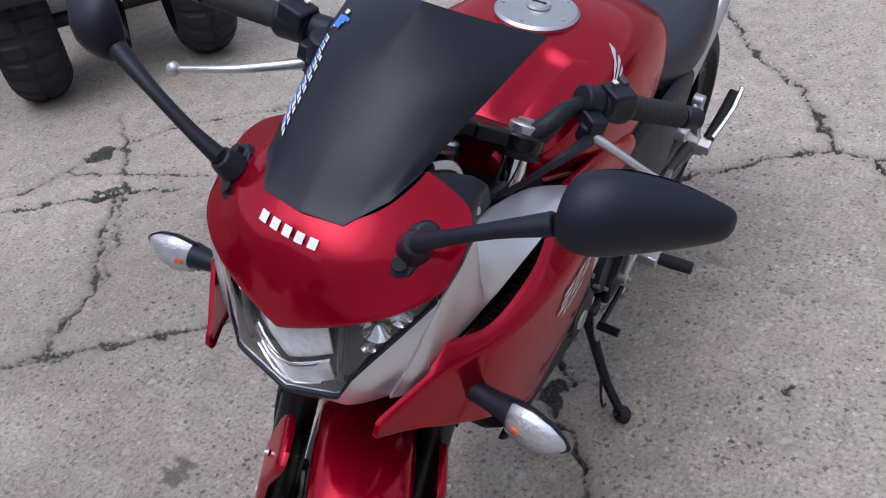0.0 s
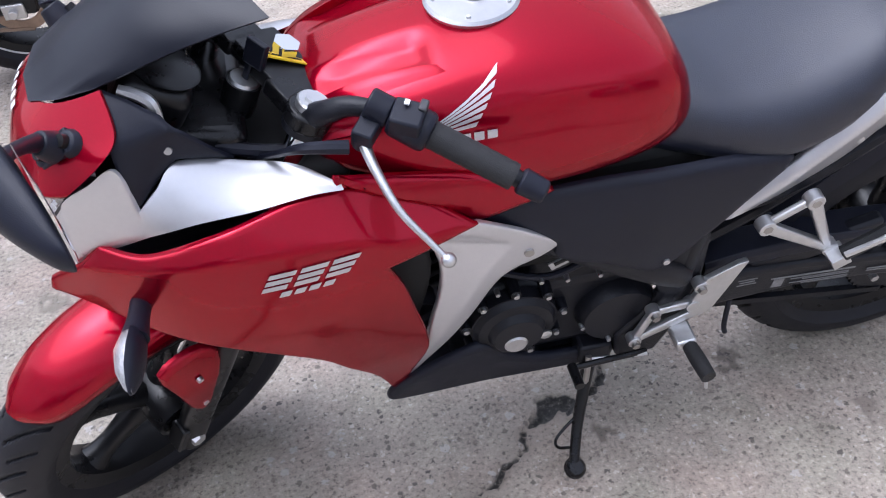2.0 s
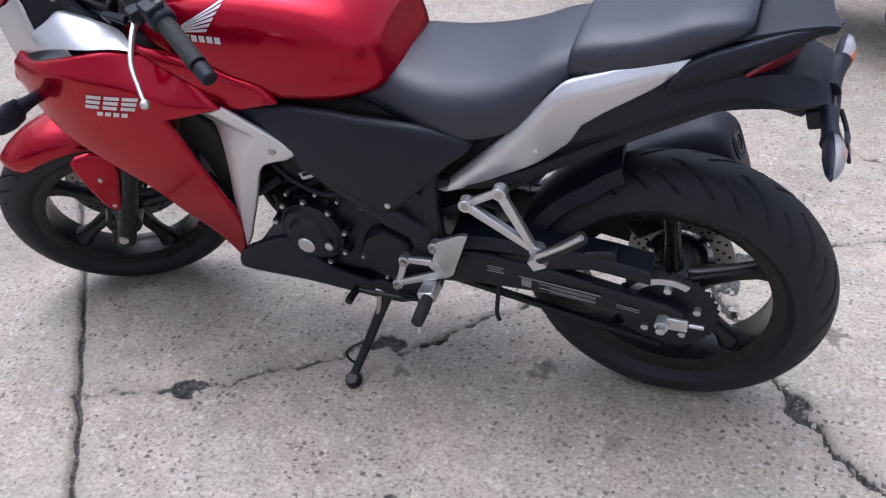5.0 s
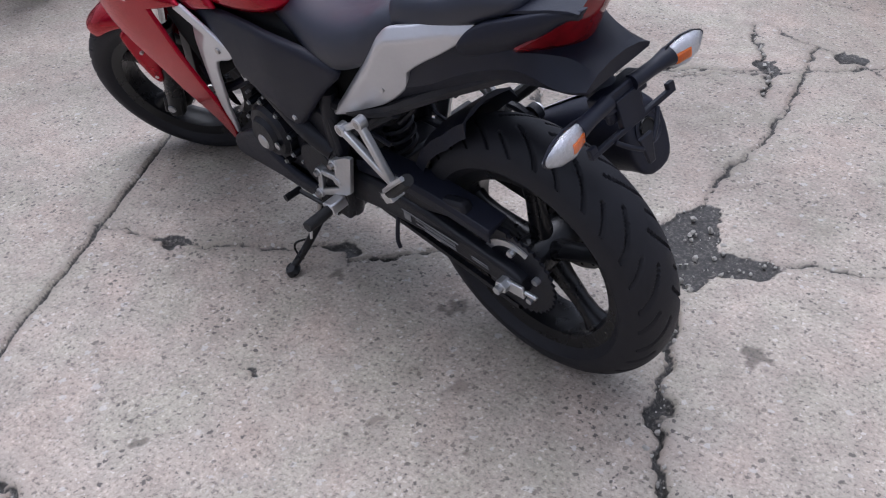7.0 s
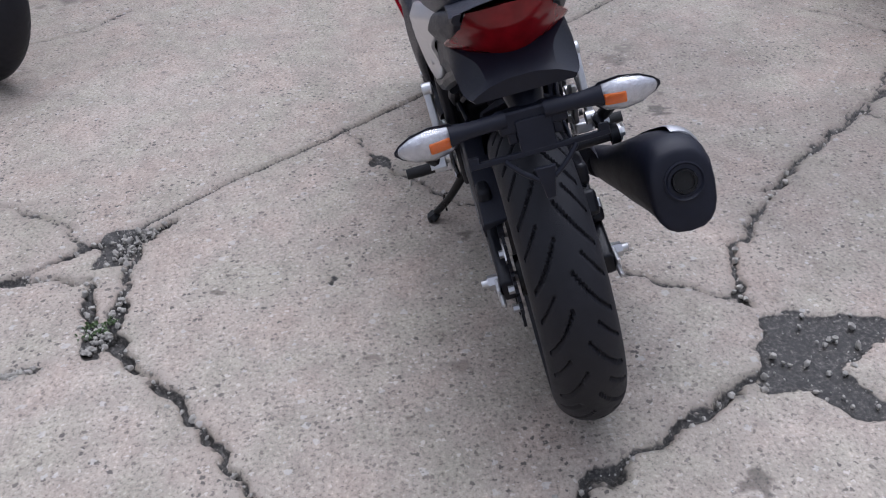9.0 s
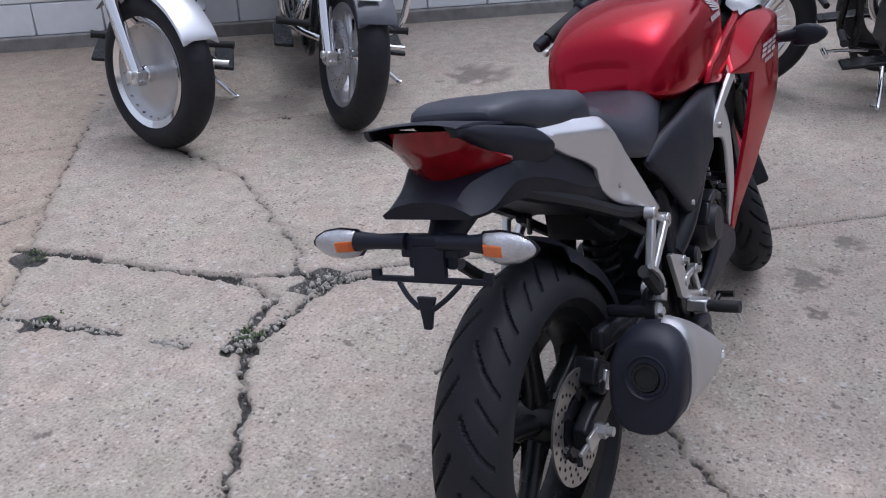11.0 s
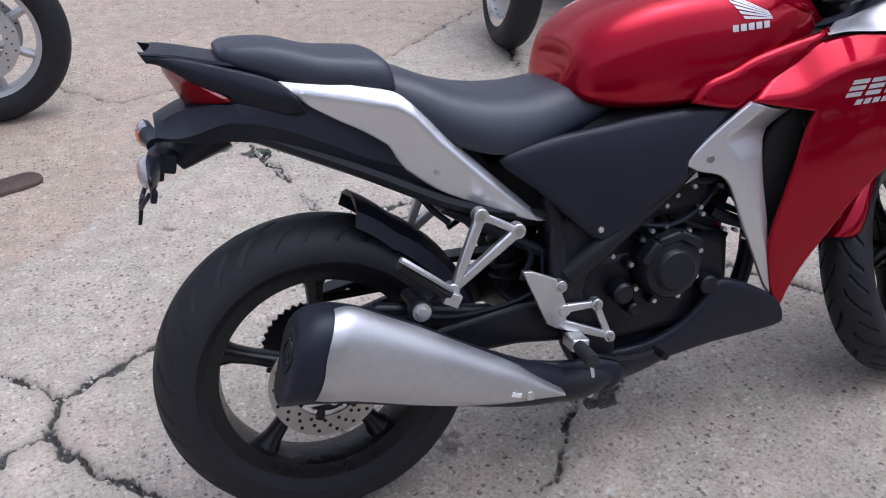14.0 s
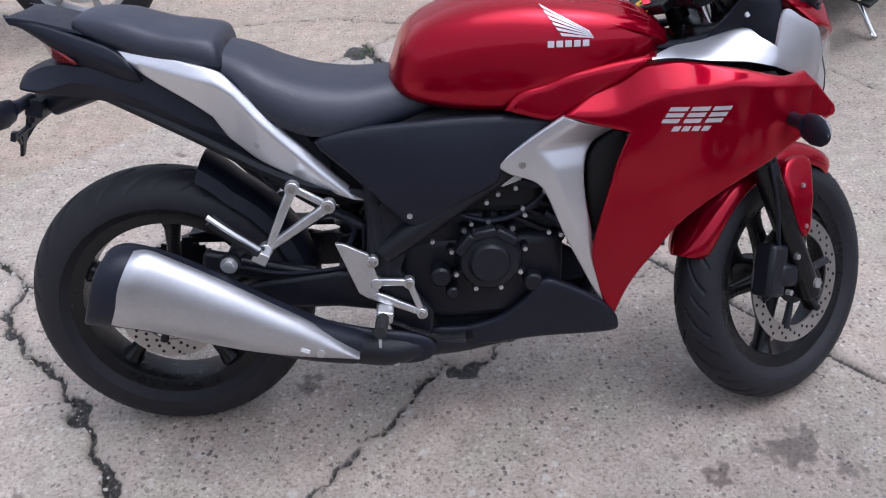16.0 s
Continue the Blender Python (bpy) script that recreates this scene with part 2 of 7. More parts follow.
    bp.inputs["Strength"].default_value, bp.inputs["Distance"].default_value = 0.5, 0.003
    ln.new(add.outputs[0], bp.inputs["Height"])
    ln.new(bp.outputs[0], b.inputs["Normal"])
    return m


CONCRETE = concrete()
BLOCK = mat("white_painted_block", (0.84, 0.86, 0.88), 0.7, vary=0.06, scale=18, bump=0.5, bump_scale=120)
MORTAR = mat("pale_mortar", (0.60, 0.61, 0.62), 0.9, vary=0.15, scale=40, bump=0.4)
KERB = mat("grey_footing_concrete", (0.26, 0.25, 0.24), 0.9, vary=0.35, scale=14, bump=0.5, bump_scale=120)


# ---- mesh helpers ----
class Geo:
    """Points and faces of one part."""

    def __init__(self):
        self.v, self.f = [], []

    def add(self, vs, fs):
        k = len(self.v)
        self.v += [tuple(p) for p in vs]
        self.f += [tuple(i + k for i in q) for q in fs]
        return self

    def move(self, m):
        self.v = [tuple(m @ Vector(p)) for p in self.v]
        return self

    def mirrored(self):
        q = Geo()
        q.v, q.f = [(x, -y, z) for x, y, z in self.v], [tuple(reversed(p)) for p in self.f]
        return q

    def box(self, c, s, rot=(0, 0, 0)):
        m = pose(*c, *rot)
        vs = [m @ Vector((x * s[0] / 2, y * s[1] / 2, z * s[2] / 2)) for x in (-1, 1) for y in (-1, 1) for z in (-1, 1)]
        return self.add(vs, [(0, 1, 3, 2), (4, 6, 7, 5), (0, 4, 5, 1), (2, 3, 7, 6), (0, 2, 6, 4), (1, 5, 7, 3)])

    def rings(self, rows, cap=True, closed=False):
        """Skin over rows of points with equal counts; each row is a closed loop."""
        n, k = len(rows[0]), len(rows)
        vs = [p for r in rows for p in r]
        fs = [(i * n + j, i * n + (j + 1) % n, (i + 1) % k * n + (j + 1) % n, (i + 1) % k * n + j) for i in range(k if closed else k - 1) for j in range(n)]
        if cap and not closed:
            fs += [tuple(reversed(range(n))), tuple(range((k - 1) * n, k * n))]
        return self.add(vs, fs)

    def sheet(self, rows):
        """Skin over an open grid of points."""
        n, k = len(rows[0]), len(rows)
        return self.add([p for r in rows for p in r], [(i * n + j, i * n + j + 1, (i + 1) * n + j + 1, (i + 1) * n + j) for i in range(k - 1) for j in range(n - 1)])

    def cyl(self, a, b, r0, r1=None, n=16, round_end=0.0):
        a, b = Vector(a), Vector(b)
        r1 = r0 if r1 is None else r1
        d = (b - a).normalized()
        u = d.orthogonal().normalized()
        w = d.cross(u)
        ring = lambda c, r: [c + (u * math.cos(6.28318531 * i / n) + w * math.sin(6.28318531 * i / n)) * r for i in range(n)]
        if round_end:
            e = round_end
            rows = [ring(a, r0 - e), ring(a + d * e, r0), ring(b - d * e, r1), ring(b, r1 - e)]
        else:
            rows = [ring(a, r0), ring(b, r1)]
        return self.rings(rows)

    def tube(self, pts, r, n=10, smooth=6):
        """A pipe along a smoothed path; r: one radius or one for each point."""
        rs = r if isinstance(r, (list, tuple)) else [r] * len(pts)
        path = spline([(*p, q) for p, q in zip(pts, rs)], smooth)
        cs = [Vector(p[:3]) for p in path]
        u, rows = None, []
        for i, c in enumerate(cs):
            d = (cs[min(i + 1, len(cs) - 1)] - cs[max(i - 1, 0)]).normalized()
            u = d.orthogonal().normalized() if u is None else (u - d * u.dot(d)).normalized()
            w = d.cross(u)
            rows.append([c + (u * math.cos(6.28318531 * j / n) + w * math.sin(6.28318531 * j / n)) * path[i][3] for j in range(n)])
        return self.rings(rows)

    def lathe(self, profile, c, n=48, arc=(0, 360)):
        """Turn a profile of (radius, y) about the y axis through c."""
        full = arc[1] - arc[0] >= 360
        k = n if full else n + 1
        rows = []
        for i in range(k):
            a = radians(arc[0] + (arc[1] - arc[0]) * i / n)
            rows.append([(c[0] + r * math.cos(a), c[1] + y, c[2] + r * math.sin(a)) for r, y in profile])
        return self.rings(rows, cap=not full, closed=full)

    def prism(self, outline, y0, y1):
        """An outline of (x, z) drawn out from y0 to y1."""
        return self.rings([[(x, y0, z) for x, z in outline], [(x, y1, z) for x, z in outline]])

    def ball(self, c, r, n=12):
        rows = [[(c[0] + r[0] * math.sin(t) * math.cos(p), c[1] + r[1] * math.sin(t) * math.sin(p), c[2] + r[2] * math.cos(t)) for p in [6.28318531 * j / n for j in range(n)]] for t in [math.pi * (i + 0.02) / (n // 2 + 0.04) for i in range(n // 2 + 1)]]
        return self.rings(rows)


def spline(pts, k=6, closed=False):
    """Catmull-Rom through the points, k steps a span."""
    n, out = len(pts), []
    if k <= 1 or n < 3:
        return [tuple(p) for p in pts]
    for i in range(n if closed else n - 1):
        p = [pts[(i + j) % n] if closed else pts[min(max(i + j, 0), n - 1)] for j in (-1, 0, 1, 2)]
        for s in range(k):
            t = s / k
            out.append(tuple(0.5 * (2 * b + (c - a) * t + (2 * a - 5 * b + 4 * c - d) * t * t + (3 * b - a - 3 * c + d) * t ** 3) for a, b, c, d in zip(*p)))
    if not closed:
        out.append(tuple(pts[-1]))
    return out


def spline_rows(rows, k):
    """More rows of points between the given ones."""
    flat = spline([[q for p in r for q in p] for r in rows], k)
    return [[tuple(r[i:i + 3]) for i in range(0, len(r), 3)] for r in flat]


def part(name, geo, material, parent=None, label="", sharp=40, bevel=0.0, segs=2):
    """Link the geometry as one mesh object under a thing or a part."""
    me = bpy.data.meshes.new(name)
    me.from_pydata(geo.v, [], geo.f)
    bm = bmesh.new()
    bm.from_mesh(me)
    bmesh.ops.recalc_face_normals(bm, faces=bm.faces)
    bm.to_mesh(me)
    bm.free()
    me.materials.append(material)
    if sharp:
        me.shade_smooth()
        me.set_sharp_from_angle(angle=radians(sharp))
    ob = new(name, me)
    ob.parent = parent
    if label:
        ob["label"] = label
    if bevel:
        b = ob.modifiers.new("bevel", "BEVEL")
        b.width, b.segments, b.limit_method, b.angle_limit = bevel, segs, "ANGLE", radians(35)
        b.harden_normals = False
    return ob


def thing(name, m, label, category, group="", kind=""):
    ob = new(name)
    ob.matrix_world = m
    ob.empty_display_size = 0.1
    return tagged(ob, label, category, group, kind)


def both(name, geo, material, parent, label="", **kw):
    """A part and its mirror image on the other side."""
    return part(name, geo, material, parent, label, **kw), part(name, geo.mirrored(), material, parent, label, **kw)


def cornered(outline, k):
    """A closed smooth line; points with a third value are sharp corners."""
    sharp = [i for i, p in enumerate(outline) if len(p) > 2]
    if not sharp:
        return spline(outline, k, True)
    ring = outline[sharp[0]:] + outline[:sharp[0]] + [outline[sharp[0]]]
    out, run = [], []
    for p in ring:
        run.append(p[:2])
        if len(p) > 2 and len(run) > 1:
            out += spline(run, k)[:-1]
            run = [p[:2]]
    return out


def panel(outline, yfn, thick=0.004, edge=0.012, step=0.018, smooth=4):
    """A curved shell over an outline of (x, z): y = yfn(x, z), its rim rolled inwards."""
    line = cornered(outline, smooth)
    dense = []
    for a, b in zip(line, line[1:] + line[:1]):
        k = max(1, int(math.hypot(b[0] - a[0], b[1] - a[1]) / 0.009))
        dense += [(a[0] + (b[0] - a[0]) * i / k, a[1] + (b[1] - a[1]) * i / k) for i in range(k)]
    line = dense
    turn = sum(a[0] * b[1] - b[0] * a[1] for a, b in zip(line, line[1:] + line[:1]))
    loops = []
    bm = bmesh.new()
    for inset in (0.0, 0.12 * edge, 0.45 * edge, edge):
        ring = []
        for i, (x, z) in enumerate(line):
            (x0, z0), (x1, z1) = line[i - 1], line[(i + 1) % len(line)]
            d = math.hypot(x1 - x0, z1 - z0) or 1.0
            f = inset / d * (1 if turn > 0 else -1)
            ring.append(bm.verts.new((x - (z1 - z0) * f, 0, z + (x1 - x0) * f)))
        loops.append(ring)
    for a, b in zip(loops, loops[1:]):
        for i in range(len(line)):
            j = (i + 1) % len(line)
            bm.faces.new((a[i], a[j], b[j], b[i]))
    bm.faces.new(loops[-1])
    xs, zs = [p[0] for p in line], [p[1] for p in line]
    for lo, hi, no in ((min(xs), max(xs), (1, 0, 0)), (min(zs), max(zs), (0, 0, 1))):
        k = max(2, int((hi - lo) / step))
        for i in range(1, k):
            s = lo + (hi - lo) * (i + 0.13) / k
            bmesh.ops.bisect_plane(bm, geom=bm.verts[:] + bm.edges[:] + bm.faces[:], plane_co=[q * s for q in no], plane_no=no)
    seg = np.array(line)
    nxt = np.roll(seg, -1, 0) - seg
    ln2 = np.maximum((nxt ** 2).sum(1), 1e-12)
    bm.verts.ensure_lookup_table()
    vs = []
    for v in bm.verts:
        p = np.array((v.co.x, v.co.z))
        t = np.clip(((p - seg) * nxt).sum(1) / ln2, 0, 1)
        d = min(1.0, np.sqrt(((seg + nxt * t[:, None] - p) ** 2).sum(1).min()) / edge)
        roll = edge * 0.8 * (1 - math.sqrt(max(0.0, 1 - (1 - d) ** 2)))
        vs.append((v.co.x, yfn(v.co.x, v.co.z) - roll, v.co.z))
    bm.verts.index_update()
    faces = [tuple(v.index for v in f.verts) for f in bm.faces]
    rim = [tuple(v.index for v in e.verts) for e in bm.edges if len(e.link_faces) == 1]
    bm.free()
    n = len(vs)
    g = Geo()
    g.v = vs + [(x, y - thick, z) for x, y, z in vs]
    g.f = faces + [tuple(i + n for i in reversed(f)) for f in faces] + [(a, b, b + n, a + n) for a, b in rim]
    return g


def table(x, xs, ys):
    return float(np.interp(x, xs, ys))


def curve(x, xs, ys):
    """A smooth curve through a table's points, level outside them."""
    if x <= xs[0] or x >= xs[-1]:
        return ys[0] if x <= xs[0] else ys[-1]
    i = max(k for k in range(len(xs) - 1) if xs[k] <= x)
    slope = lambda k: (ys[min(k + 1, len(xs) - 1)] - ys[max(k - 1, 0)]) / (xs[min(k + 1, len(xs) - 1)] - xs[max(k - 1, 0)])
    h = xs[i + 1] - xs[i]
    t = (x - xs[i]) / h
    return (2 * t ** 3 - 3 * t * t + 1) * ys[i] + (t ** 3 - 2 * t * t + t) * h * slope(i) + (3 * t * t - 2 * t ** 3) * ys[i + 1] + (t ** 3 - t * t) * h * slope(i + 1)


def rounded(w, h, r, n=5):
    """Outline of a rounded rectangle about the origin."""
    out = []
    for cx, cy, a0 in ((w / 2 - r, h / 2 - r, 0), (-w / 2 + r, h / 2 - r, 90), (-w / 2 + r, -h / 2 + r, 180), (w / 2 - r, -h / 2 + r, 270)):
        out += [(cx + r * math.cos(radians(a0 + 90 * i / n)), cy + r * math.sin(radians(a0 + 90 * i / n))) for i in range(n + 1)]
    return out


def tyre(c, radius, half, tread, n=480, rim=0.216, prof_n=26):
    """A tyre about the y axis with a round crown, cut grooves and plain sidewalls."""
    prof = []
    for i in range(prof_n + 1):
        a = radians(-97 + 194 * i / prof_n)
        prof.append((radius - half * 0.92 * (1 - math.cos(a)) if abs(a) < 1.58 else radius - half * 0.92 + (abs(a) - 1.58) * -0.06, half * math.sin(a)))
    prof = [(rim, -half * 0.72), (rim + 0.012, -half * 0.86)] + prof + [(rim + 0.012, half * 0.86), (rim, half * 0.72)]
    rows = []
    for i in range(n):
        t = 2 * math.pi * i / n
        row = []
        for r, y in prof:
            w = y / half
            cut = tread(t * radius, w) if r > radius - half * 0.85 and abs(w) < 0.93 else 0.0
            rr = r - cut
            row.append((c[0] + rr * math.cos(t), c[1] + y, c[2] + rr * math.sin(t)))
        rows.append(row)
    return Geo().rings(rows, closed=True)


def street_tread(pitch):
    def tread(s, w):
        side = 1 if w > 0 else -1
        u = (s + (pitch * 0.5 if side > 0 else 0)) % pitch
        a = abs(w)
        d = abs((u - pitch * (0.1 + 1.25 * a - 0.35 * a * a) + pitch / 2) % pitch - pitch / 2)
        deep = 0.0
        if 0.07 < a < 0.84:
            deep = 0.0065 * max(0.0, min(1.0, (0.0062 - d) / 0.0022))
        d2 = abs((u - pitch * (0.6 + 0.9 * a) + pitch / 2) % pitch - pitch / 2)
        if 0.40 < a < 0.86:
            deep = max(deep, 0.006 * max(0.0, min(1.0, (0.0052 - d2) / 0.0022)))
        return deep
    return tread


def bolt(g, c, axis, r=0.008, h=0.005):
    a = Vector(axis).normalized()
    r *= 0.8
    return g.cyl(Vector(c) - a * 0.002, Vector(c) + a * h, r, r * 0.88, 12)


# ---- ground: one sheet to the horizon, finely divided round the motorcycle ----
def axis_steps(lo, hi, step, far):
    mid = list(np.arange(lo, hi + step / 2, step))
    out, s, p = [], step, hi
    while p < far:
        s *= 1.35
        p += s
        out.append(p)
    low, s, p = [], step, lo
    while p > -far:
        s *= 1.35
        p -= s
        low.append(p)
    return np.array(low[::-1] + mid + out)


def waves(x, y, size, seed, n=10):
    """Smooth noise from a sum of waves, about -1 to 1."""
    r = np.random.RandomState(seed)
    tot = 0
    for _ in range(n):
        a, k, p = r.uniform(0, 6.283), r.uniform(0.6, 1.7) / size, r.uniform(0, 6.283)
        tot = tot + np.sin((x * math.cos(a) + y * math.sin(a)) * k * 6.283 + p)
    return tot / math.sqrt(n)


# cracks: half width, depth, way
JOINT = (0.006, 0.018, [(0.77, 1.03), (0.81, 1.00), (1.0, 0.775), (1.14, 0.568), (1.31, 0.342), (1.535, 0.043), (1.71, -0.17), (2.26, -0.83), (2.93, -1.66), (4.2, -3.2)])
CRACKS = [
    JOINT,
    (0.016, 0.030, [(0.80, 0.93), (0.75, 1.02), (0.71, 1.17), (0.60, 1.31), (0.53, 1.64), (0.49, 1.95), (0.44, 2.12)]),
    (0.007, 0.014, [(0.71, 1.17), (0.83, 1.22), (0.96, 1.40), (1.27, 1.83), (1.34, 2.05), (1.41, 2.33)]),
    (0.005, 0.012, [(0.02, 1.72), (0.13, 1.81), (0.49, 2.10), (0.87, 2.43), (1.49, 2.90), (2.05, 3.36), (3.0, 4.1)]),
    (0.016, 0.012, [(0.12, 1.77), (0.15, 1.60), (0.20, 1.40)]),
    (0.010, 0.010, [(0.21, 1.28), (0.23, 1.17)]),
    (0.016, 0.026, [(0.60, 1.31), (0.56, 1.12), (0.46, 1.11), (0.33, 1.05), (0.22, 0.97), (0.14, 0.91), (0.05, 0.83)]),
    (0.014, 0.022, [(0.77, 1.0), (0.60, 1.03), (0.45, 1.02), (0.33, 1.03)]),
    (0.013, 0.022, [(0.05, 0.83), (-0.11, 0.74), (-0.22, 0.68), (-0.43, 0.58), (-0.54, 0.51), (-0.68, 0.66), (-0.95, 0.9)]),
    (0.013, 0.024, [(-0.54, 0.51), (-0.57, 0.40), (-0.47, 0.23), (-0.38, 0.14), (-0.29, 0.01), (-0.23, -0.10), (-0.14, -0.28), (-0.07, -0.40)]),
    (0.010, 0.018, [(-0.55, 0.40), (-0.76, 0.31), (-0.93, 0.22), (-1.07, 0.09), (-1.23, -0.03), (-1.46, -0.14), (-1.9, -0.5)]),
    (0.006, 0.014, [(1.26, 0.43), (1.13, 0.37), (1.05, 0.35), (0.97, 0.30), (0.88, 0.23), (0.80, 0.18), (0.70, 0.10), (0.66, 0.05)]),
    (0.006, 0.014, [(0.66, 0.05), (0.59, 0.08), (0.53, 0.01), (0.46, -0.09), (0.36, -0.20), (0.26, -0.32), (0.18, -0.44), (0.15, -0.48)]),
    (0.010, 0.020, [(0.16, -0.46), (0.37, -0.52), (0.55, -0.68), (0.77, -0.90), (1.02, -1.23), (1.36, -1.64), (1.9, -2.4)]),
    (0.009, 0.016, [(0.05, -0.74), (0.098, -0.957), (0.095, -1.17), (0.20, -1.62), (0.30, -1.95)]),
    (0.006, 0.012, [(-0.20, -0.60), (-0.34, -0.68), (-0.7, -0.85), (-1.3, -1.0)]),
    (0.004, 0.010, [(0.99, -1.22), (0.71, -1.32), (0.50, -1.48), (0.26, -1.69)]),
    (0.006, 0.014, [(1.50, -1.62), (1.11, -1.32), (1.03, -1.20), (0.79, -0.91)]),
    (0.007, 0.014, [(1.03, -1.20), (0.90, -1.28), (0.77, -1.30), (0.60, -1.45), (0.47, -1.56), (0.33, -1.64), (0.15, -1.80), (-0.1, -2.1)]),
    (0.006, 0.012, [(0.58, -2.06), (0.40, -1.98), (0.14, -1.92), (-0.12, -1.77), (-0.33, -1.47), (-0.45, -1.27), (-0.60, -1.18)]),
    (0.010, 0.014, [(0.60, -2.02), (0.42, -1.77), (0.32, -1.64), (0.25, -1.46)]),
    (0.006, 0.012, [(1.90, -1.45), (1.71, -1.57), (1.53, -1.63)]),
    (0.006, 0.012, [(0.97, -2.41), (0.80, -2.33), (0.56, -2.42), (0.35, -2.39)]),
    (0.005, 0.010, [(1.84, 2.22), (2.02, 2.01), (2.24, 1.74), (2.40, 1.44), (2.6, 1.3)]),
    (0.005, 0.010, [(-0.60, 2.70), (-0.31, 2.32), (-0.10, 2.39), (0.28, 2.42), (0.69, 2.31), (0.78, 2.35)]),
    (0.003, 0.008, [(0.28, 3.70), (0.79, 3.19), (1.24, 2.74)]),
    (0.003, 0.008, [(2.60, -1.0), (2.30, -1.22), (2.0, -1.35)]),
]
# filled break-outs and stains: x, y, radius, strength
BREAKS = [(1.07, 0.347, 0.018, 1.0), (0.98, 0.310, 0.022, 1.0), (0.66, 0.05, 0.025, 0.9), (1.03, 0.34, 0.035, 0.9),
          (0.14, 1.66, 0.04, 0.8), (0.42, 2.02, 0.06, 0.8), (0.55, 0.03, 0.012, 0.9), (0.62, 0.045, 0.02, 0.8), (0.45, 0.5, 0.008, 0.9), (0.15, -1.92, 0.05, 0.8), (0.36, -1.68, 0.05, 0.7)]
STAINS = [(1.34, -0.28, 0.055, 0.9), (1.40, -0.22, 0.03, 0.7), (1.16, -0.34, 0.028, 0.9), (1.44, -0.34, 0.035, 0.7), (1.67, -0.39, 0.05, 0.5), (0.72, -0.43, 0.022, 0.8), (1.16, -0.59, 0.04, 0.9), (1.28, -0.63, 0.02, 0.7),
          (0.26, 0.03, 0.028, 0.8), (0.57, 0.14, 0.025, 0.7), (0.44, 0.78, 0.018, 0.8), (0.135, 0.48, 0.013, 0.8), (-0.086, 0.37, 0.012, 0.8), (-0.36, -0.27, 0.03, 0.8), (1.66, -0.36, 0.045, 0.8), (1.58, -0.57, 0.05, 0.6),
          (1.67, -0.63, 0.045, 0.5), (2.91, 1.59, 0.16, 0.7), (2.05, 2.25, 0.2, 0.4), (2.6, 3.2, 0.25, 0.5), (-0.22, 1.23, 0.014, 1.0), (0.06, 0.24, 0.03, 0.5), (0.12, 0.42, 0.02, 0.6)]
# break-outs filled with dark grit: outlines on the ground
HOLES = [
    [(0.10, -0.474), (0.10, -0.57), (0.075, -0.683), (0.062, -0.751), (0.006, -0.764), (-0.046, -0.633), (-0.11, -0.578), (-0.223, -0.629), (-0.268, -0.599), (-0.219, -0.523), (-0.146, -0.488), (-0.115, -0.380), (-0.06, -0.40), (-0.011, -0.423)],
    [(0.803, 1.10), (0.776, 1.023), (0.777, 0.961), (0.724, 0.963), (0.692, 1.035), (0.617, 1.052), (0.617, 1.12)],
    [(0.368, 1.105), (0.369, 1.058), (0.316, 1.02), (0.253, 1.042), (0.27, 1.084)],
]
# broad soft shade painted on the slabs right of the motorcycle: x, y, radius, strength
SLAB_SHADE = [(1.35, -0.55, 0.9, 0.75), (1.9, -0.5, 0.9, 0.7), (0.75, -0.85, 0.9, 0.75)]


